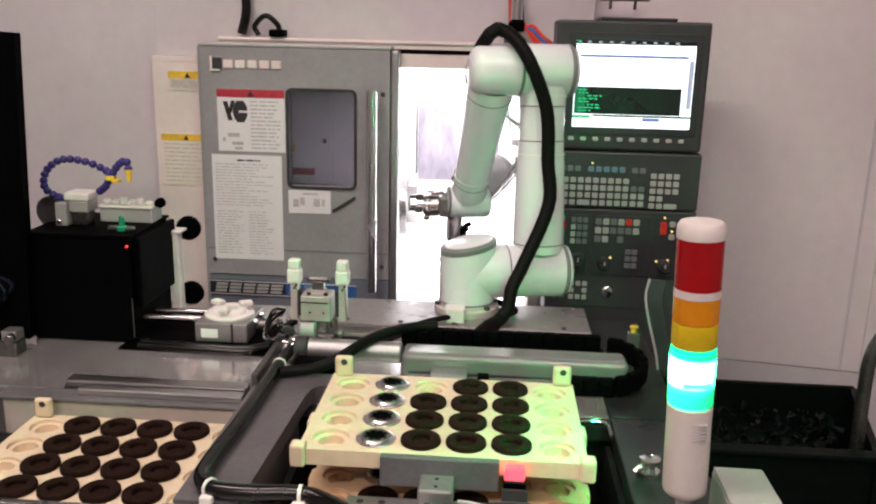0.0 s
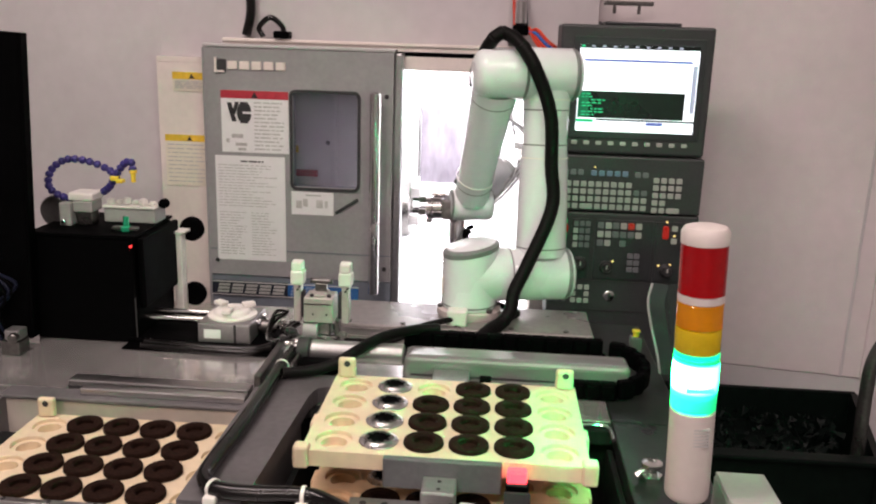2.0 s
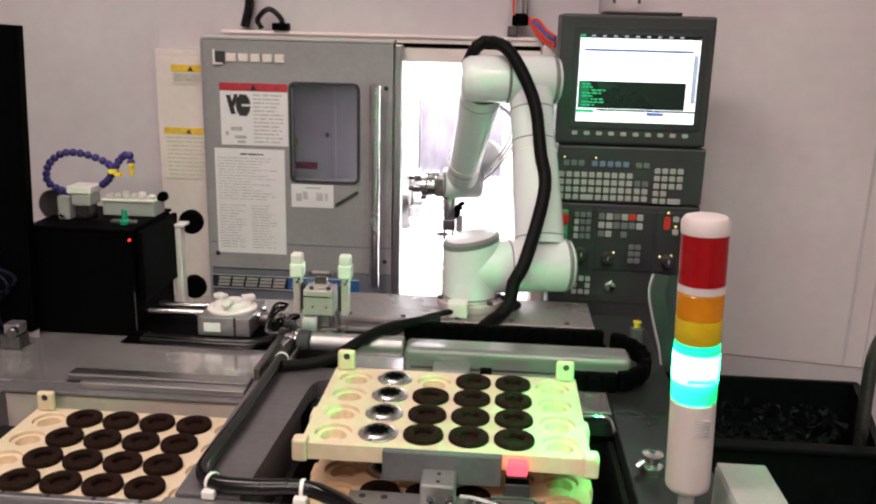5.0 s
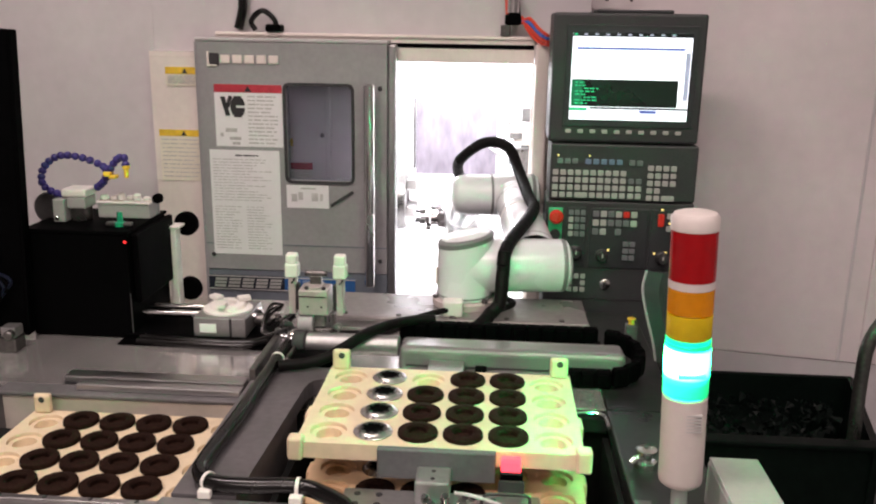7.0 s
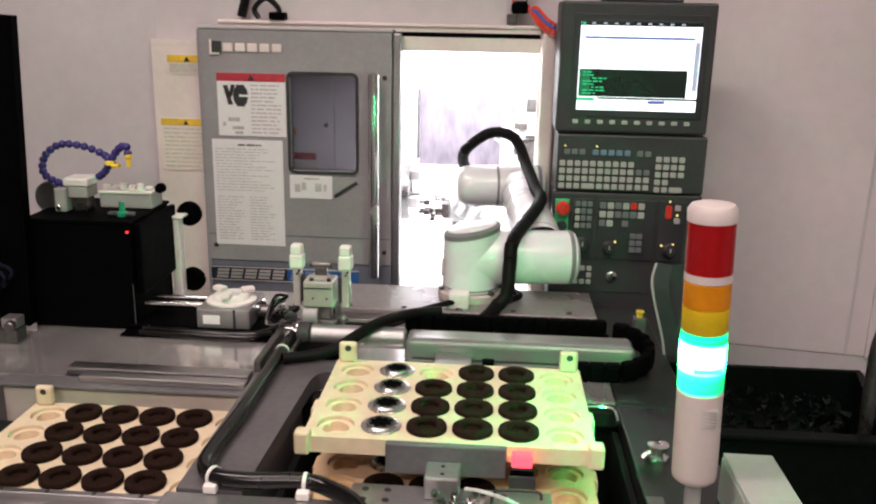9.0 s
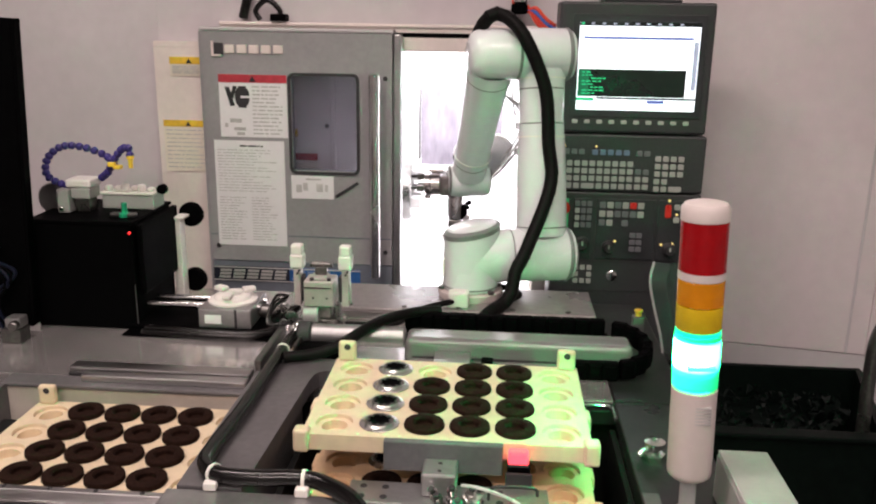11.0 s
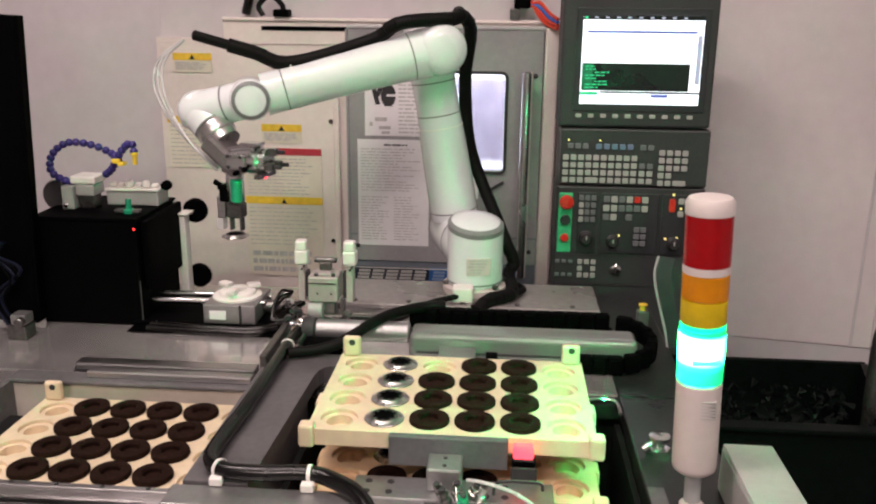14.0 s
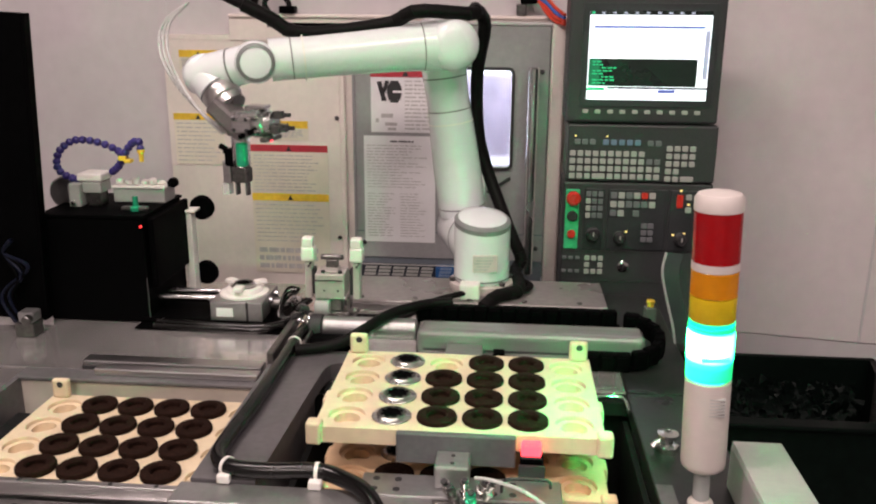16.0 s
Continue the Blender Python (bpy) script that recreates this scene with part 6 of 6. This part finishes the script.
part("steel_flange", lathem([(0.0395, 0.050), (0.0405, 0.053), (0.0405, 0.076), (0.039, 0.078), (0.036, 0.080), (0.036, 0.096), (0, 0.096)], None, 36), M_FLANGE, w3, "polished steel flange", smooth=True)
# tool: origin at the block, x along the side gripper, -z along the lower gripper
tl = part("gripper_block", boxm(-0.030, 0.026, -0.030, 0.030, -0.022, 0.030, 0.006), M_TOOLGREY, robot, "dark grey gripper block")
part("tool_bracket", boxm(-0.050, 0.046, -0.034, 0.034, -0.020, 0.020, 0.008), M_TOOLGREY, tl, "tilted dark grey bracket", m=pose(-0.026, 0, 0.012, 0, 40, 0))
part("tube_clip", lathem(rod(0.012, 0.016, 0.002), along((-0.05, 0.0, 0.02), (-0.09, 0.0, 0.05)), 16), M_NYLON, tl, "white tube clip", smooth=True)
part("side_gripper", lathem([(0, 0.0), (0.026, 0.0), (0.031, 0.004), (0.031, 0.026), (0.026, 0.031), (0.026, 0.044), (0, 0.044)], Matrix.Translation((0.024, 0, 0.005)) @ XM, 24), M_CHROME, tl, "steel three-jaw gripper", smooth=True)
for i in range(3):
    a = radians(90 + 120 * i)
    cy, cz = 0.019 * math.cos(a), 0.005 + 0.019 * math.sin(a)
    part("gripper_jaw", boxm(0.069, 0.088, cy - 0.008, cy + 0.008, cz - 0.008, cz + 0.008, 0.002), M_DARKSTEEL, tl, "dark gripper jaw")
    part("jaw_tip", boxm(0.0885, 0.104, cy - 0.004, cy + 0.004, cz - 0.004, cz + 0.004, 0.0015), M_INK, tl)
part("side_cylinder", lathem(rod(0.011, 0.05, 0.002), along((0.0, -0.032, 0.02), (0.06, -0.034, 0.028)), 14), M_CHROME, tl, smooth=True)
LOWER = pose(-0.014, 0, -0.010)
part("lower_cylinder", lathem([(0, 0.012), (0.018, 0.012), (0.0195, 0.009), (0.0195, -0.052), (0.017, -0.056), (0, -0.056)], pose(0, 0, -0.0225), 24), M_CHROME, tl, "polished gripper cylinder", m=LOWER, smooth=True)
# reflection of the green lamp on the chrome, added as a coloured cylinder
part("green_glint", lathem(rod(0.0125, 0.050, 0.003), pose(0.010, -0.014, -0.075), 18), M_GREENPART, tl, "green lamp reflection added as a strip", m=LOWER, smooth=True)
part("guide_block", boxm(-0.040, -0.021, -0.012, 0.012, -0.115, -0.066, 0.003), M_STEEL, tl, m=LOWER)
part("clear_stop", boxm(-0.044, -0.028, -0.010, 0.010, -0.140, -0.1155, 0.002), M_CLEARROD, tl, "clear plastic stop", m=LOWER)
# red laser reflection under the gripper, added as an emissive disc
part("red_glint", lathem(rod(0.006, 0.004, 0.001), pose(0.062, -0.012, -0.030), 12), M_REDGLOW, tl, "red laser reflection added as a glowing dot")
part("cover_plate", boxm(-0.012, 0.030, -0.0365, -0.0305, -0.012, 0.022, 0.002), M_STEEL, tl)
for i in range(4):
    part("cap_screw", lathem(rod(0.004, 0.005, 0.001), along((-0.006 + 0.012 * (i % 2) * 2.4, -0.0365, -0.006 + 0.022 * (i // 2)), (-0.006 + 0.0288 * (i % 2), -1, -0.006 + 0.022 * (i // 2))), 10), M_INK, tl)
part("jaw_carrier", boxm(0.016, 0.058, -0.030, 0.006, 0.037, 0.044, 0.002), M_CHROME, tl, "bright cover plate")
part("jaw_carrier", boxm(0.050, 0.066, -0.036, 0.036, -0.030, -0.020, 0.003), M_DARKSTEEL, tl)
part("fitting_nut", lathem(rod(0.006, 0.012, 0.001), along((0.030, -0.031, -0.010), (0.040, -0.1, -0.004)), 10), M_BLACK, tl, smooth=True)
part("fitting_nut", lathem(rod(0.005, 0.014, 0.001), along((0.012, -0.031, -0.018), (0.006, -0.1, -0.022)), 10), M_BLACK, tl, smooth=True)
lg = part("lower_gripper", boxm(-0.018, 0.018, -0.015, 0.015, -0.112, -0.0795, 0.004), M_DARKSTEEL, tl, "steel parallel gripper", m=LOWER)
for s in (-1, 1):
    part("gripper_jaw", boxm(s * 0.012 - 0.003, s * 0.012 + 0.003, -0.007, 0.007, -0.140, -0.1125, 0.0015), M_DARKSTEEL, lg)
part("valve_block", boxm(-0.046, -0.024, -0.016, 0.012, -0.088, -0.050, 0.004), M_BLACK, tl, "black valve block")
for i in range(3):
    part("air_fitting", lathem(rod(0.006, 0.018, 0.001), along((-0.040 + 0.006 * i, -0.012 + 0.006 * i, -0.052 - 0.010 * i), (-0.075, -0.016 + 0.008 * i, -0.035 - 0.012 * i)), 10), M_BLACK, tl, smooth=True)
for i in range(3):
    part("air_tube", tubem([(-0.05, 0.01 * i - 0.01, -0.02), (-0.11 - 0.010 * i, 0.01 * i - 0.02, 0.045), (-0.17 - 0.010 * i, 0.0, 0.13), (-0.178 - 0.008 * i, 0.02, 0.20), (-0.135, 0.03, 0.245)], 0.0032, 8, 6), M_CLEARTUBE, tl, "pale air tube", smooth=True)
# corrugated black hose in rigid pieces
NSEG, SEG = 66, 0.027
bm = bmesh.new()
prof = [(0, -SEG / 2 - 0.006), (0.010, -SEG / 2 - 0.004)]
for i in range(5):
    z = -SEG / 2 + i * SEG / 4
    prof += [(0.0148, z - 0.0014), (0.0152, z), (0.0148, z + 0.0014)]
prof += [(0.010, SEG / 2 + 0.004), (0, SEG / 2 + 0.006)]
lathe(bm, prof, None, 14)
first_piece = part("hose_piece", bm, M_HOSE, robot, "black corrugated hose", smooth=True)
pieces = [first_piece]
thick = first_piece.data
slim = thick.copy()
for v in slim.vertices:
    v.co.x, v.co.y = v.co.x * 0.72, v.co.y * 0.72
first_piece.data = slim
for i in range(NSEG - 1):
    o = new("hose_piece", thick if i > 1 else slim)
    o.parent = robot
    tagged(o, "black corrugated hose")
    pieces.append(o)

# the ring that the robot sets down in the nest
moving_ring = copy_thing(bright, pose(-0.49, 1.537, 0.975))
tagged(moving_ring, "bright turned steel ring set down in the nest", "ring")


# ---- motion ----
# seconds, the three large joint angles, direction to the second wrist axis, offset of the gripper block, its heading
ARM = [
    (0.0, (14.0, 85.9, -54.5), (0.60, 0.55, 0.58), (-0.045, 0.010, -0.020), 180),
    (4.5, (14.0, 85.9, -54.5), (0.60, 0.55, 0.58), (-0.045, 0.010, -0.020), 180),
    (5.4, (10.5, 48.0, -40.0), (0.60, 0.55, 0.58), (-0.045, 0.010, -0.015), 180),
    (6.2, (2.5, 9.9, -21.2), (0.60, 0.55, 0.58), (-0.045, 0.010, -0.010), 180),
    (6.7, (2.5, 9.9, -21.2), (0.60, 0.55, 0.58), (-0.045, 0.010, -0.010), 180),
    (6.9, (6.9, 9.9, -21.2), (0.60, 0.55, 0.58), (-0.045, 0.010, -0.010), 180),
    (9.4, (6.9, 9.9, -21.2), (0.60, 0.55, 0.58), (-0.045, 0.010, -0.010), 180),
    (10.3, (10.5, 48.0, -40.0), (0.60, 0.55, 0.58), (-0.045, 0.010, -0.015), 180),
    (11.2, (14.0, 85.9, -54.5), (0.60, 0.55, 0.58), (-0.045, 0.010, -0.020), 180),
    (12.5, (14.0, 85.9, -54.5), (0.60, 0.55, 0.58), (-0.045, 0.010, -0.020), 180),
    (12.6, (18.0, 87.5, -52.5), (0.48, 0.62, 0.62), (-0.045, 0.010, -0.035), 180),
    (12.7, (33.0, 92.5, -46.0), (0.45, 0.66, 0.60), (-0.045, 0.020, -0.035), 180),
    (12.8, (75.5, 104.1, -24.3), (0.18, 0.80, 0.57), (-0.045, 0.045, -0.055), 182),
    (12.9, (77.5, 105.7, -20.9), (0.0, 0.80, 0.60), (-0.055, 0.055, -0.050), 184),
    (13.0, (81.3, 106.5, -18.1), (-0.25, 0.75, 0.61), (-0.080, 0.060, -0.045), 188),
    (13.1, (81.8, 106.2, -17.4), (-0.33, 0.75, 0.57), (-0.083, 0.060, -0.060), 200),
    (13.2, (92.6, 100.4, -13.4), (-0.45, 0.80, 0.40), (-0.083, 0.060, -0.085), 235),
    (13.3, (102.3, 91.1, -9.1), (-0.80, 0.55, 0.22), (-0.070, 0.030, -0.110), 280),
    (13.4, (107.0, 82.2, -5.7), (-0.97, 0.20, -0.10), (-0.050, 0.000, -0.130), 335),
    (13.5, (107.0, 82.0, -5.4), (-0.96, 0.05, -0.25), (-0.024, -0.046, -0.124), 348),
    (13.8, (107.1, 80.9, -10.7), (-0.96, 0.05, -0.25), (-0.015, -0.046, -0.127), 348),
    (14.0, (107.2, 80.1, -14.0), (-0.96, 0.05, -0.25), (-0.015, -0.046, -0.127), 348),
    (14.2, (107.2, 78.4, -18.9), (-0.96, 0.05, -0.25), (-0.015, -0.046, -0.127), 348),
    (14.5, (107.2, 76.0, -25.1), (-0.96, 0.05, -0.25), (-0.015, -0.046, -0.127), 348),
    (14.75, (107.2, 74.5, -29.2), (-0.96, 0.05, -0.25), (-0.015, -0.046, -0.127), 348),
    (15.2, (107.2, 74.4, -29.4), (-0.96, 0.05, -0.25), (-0.015, -0.046, -0.127), 348),
    (15.5, (107.2, 78.9, -18.3), (-0.96, 0.05, -0.25), (-0.015, -0.046, -0.127), 348),
    (15.6, (107.0, 79.8, -14.4), (-0.96, 0.05, -0.25), (-0.015, -0.046, -0.127), 348),
    (15.8, (106.6, 81.4, -6.0), (-0.96, 0.05, -0.25), (-0.015, -0.046, -0.127), 348),
    (16.0, (106.5, 81.7, -4.7), (-0.96, 0.05, -0.25), (-0.015, -0.046, -0.127), 348),
]


def arm_at(t):
    """The arm's numbers at a time, eased between its rows."""
    for (t0, q0, k0, c0, h0), (t1, q1, k1, c1, h1) in zip(ARM, ARM[1:]):
        if t <= t1:
            s = (t - t0) / (t1 - t0)
            if t1 - t0 > 0.45:
                s = s * s * (3 - 2 * s)
            mixed = [a + (b - a) * s for a, b in zip((*q0, *k0, *c0, h0), (*q1, *k1, *c1, h1))]
            return mixed[:3], Vector(mixed[3:6]).normalized(), Vector(mixed[6:9]), mixed[9]
    return ARM[-1][1], Vector(ARM[-1][2]).normalized(), Vector(ARM[-1][3]), ARM[-1][4]


def basis(origin, x, z):
    """A pose with that x axis and, as nearly, that z axis."""
    x = x.normalized()
    z = (z - x * z.dot(x)).normalized()
    y = z.cross(x)
    return Matrix.Translation(origin) @ Matrix((x, y, z)).transposed().to_4x4()


def arm_poses(t):
    (q1, q2, q3), kdir, coff, heading = arm_at(t)
    q1, q2, q3 = radians(q1), radians(q2), radians(q3)
    a = Vector((math.cos(q1), math.sin(q1), 0))
    r = Vector((-math.sin(q1), math.cos(q1), 0))
    up = Vector((0, 0, 1))
    b = Vector((BX, BY, 0))
    u, f = r * math.cos(q2) + up * math.sin(q2), r * math.cos(q3) + up * math.sin(q3)
    nu, nf = -r * math.sin(q2) + up * math.cos(q2), -r * math.sin(q3) + up * math.cos(q3)
    s = b + up * H1 + a * D1
    e = s + u * L1
    ep = e - a * D2
    w = ep + f * L2
    k = w + kdir * WK
    c = w + coff
    out = {
        sh: Matrix.Translation((BX, BY, BZ + 0.034)) @ pose(0, 0, 0, 0, 0, math.degrees(q1)),
        ua: basis(s, a, u),
        fa: basis(ep, a, f),
        w1: basis(w, a, kdir),
        w2: along(w, k),
        w3: along(k, c),
        tl: Matrix.Translation(c) @ pose(0, 0, 0, 0, 0, heading),
    }
    bis = (nf + nu).normalized()
    op = max(nf.dot(nu), 0)
    cl_ = 1 - op
    turned = min(max((math.degrees(q1) - 14) / 98, 0), 1)
    line = [w + f * 0.07 + nf * 0.15, w - f * 0.03 + nf * 0.092, w - f * 0.105 + nf * 0.050, w - f * 0.28 + nf * 0.054,
            ep + f * 0.075 + nf * 0.075 - a * 0.03, ep - a * (0.025 + 0.008 * op) + bis * (0.084 + 0.020 * op) + f * (0.02 - 0.01 * op),
            ep + a * (0.010 + 0.028 * op) + bis * (0.088 + 0.066 * op), e - a * (0.064 - 0.054 * op) + nu * (0.066 + 0.026 * op) + bis * (0.034 + 0.016 * op),
            e - u * 0.08 + nu * (0.074 + 0.022 * op) + a * (0.008 - 0.022 * cl_), e - u * 0.20 + nu * (0.063 + 0.009 * op) + a * (0.016 - 0.018 * cl_),
            s + u * 0.16 + nu * 0.070 + a * (0.012 - 0.012 * cl_),
            b + a * (0.108 - 0.023 * op) - r * (0.085 - 0.03 * op) + up * (1.062 + 0.023 * op),
            b + a * (0.080 - 0.005 * op) - r * (0.10 - 0.01 * op) + up * (1.012 + 0.02 * op),
            b + a * 0.068 - r * 0.115 + up * 0.970, b + a * 0.046 - r * (0.125 - 0.03 * turned) + up * 0.946, Vector((0.062, 1.580, 0.938)).lerp(Vector((0.10, 1.665, 0.945)), turned),
            Vector((0.040, 1.552, 0.924)).lerp(Vector((0.050, 1.612, 0.9445)), turned), Vector((0.030, 1.535, 0.915)).lerp(Vector((0.022, 1.585, 0.930)), turned)]
    pts = spline(line, 12)
    dist = [0.0]
    for p, q in zip(pts, pts[1:]):
        dist.append(dist[-1] + (q - p).length)
    for i, o in enumerate(pieces):
        d = dist[-1] * (i + 0.5) / NSEG
        j = max(1, next(n for n, v in enumerate(dist) if v >= d))
        g = (d - dist[j - 1]) / max(dist[j] - dist[j - 1], 1e-6)
        p = pts[j - 1].lerp(pts[j], g)
        dr_ = (pts[min(j + 2, len(pts) - 1)] - pts[max(j - 3, 0)]).normalized()
        out[o] = basis(p, a - dr_ * a.dot(dr_) if abs(a.dot(dr_)) < 0.95 else r - dr_ * r.dot(dr_), dr_)
    return out


def motions():
    times = [0.0, 2.0, 4.2, 4.5] + [round(4.6 + 0.15 * i, 2) for i in range(11)] + [6.3, 6.6, 6.7, 6.8, 6.9, 7.0, 9.2, 9.4] + [round(9.55 + 0.15 * i, 2) for i in range(11)]
    times += [11.3, 12.4] + [round(12.5 + 0.1 * i, 1) for i in range(36)]
    keyed = {}
    for t in times:
        for o, m in arm_poses(t).items():
            keyed.setdefault(o, []).append((t, m))
    for o, rows in keyed.items():
        walk(o, rows)
    slide = [(0, 0), (11.55, 0), (11.7, 0.025), (11.8, 0.065), (11.9, 0.125), (12.0, 0.195), (12.1, 0.265), (12.2, 0.325), (12.3, 0.36), (12.4, 0.365), (16.0, 0.365)]
    walk(door, [(t, Matrix.Translation(LATHE.translation + Vector((x * LK, 0, 0)))) for t, x in slide])
    seat = Vector((-0.490, 1.537, 0.9735))
    grip = arm_poses(15.0)[tl].inverted() @ seat
    walk(moving_ring, [(t, Matrix.Translation(arm_poses(t)[tl] @ grip if t < 14.75 else seat)) for t in times])


motions()
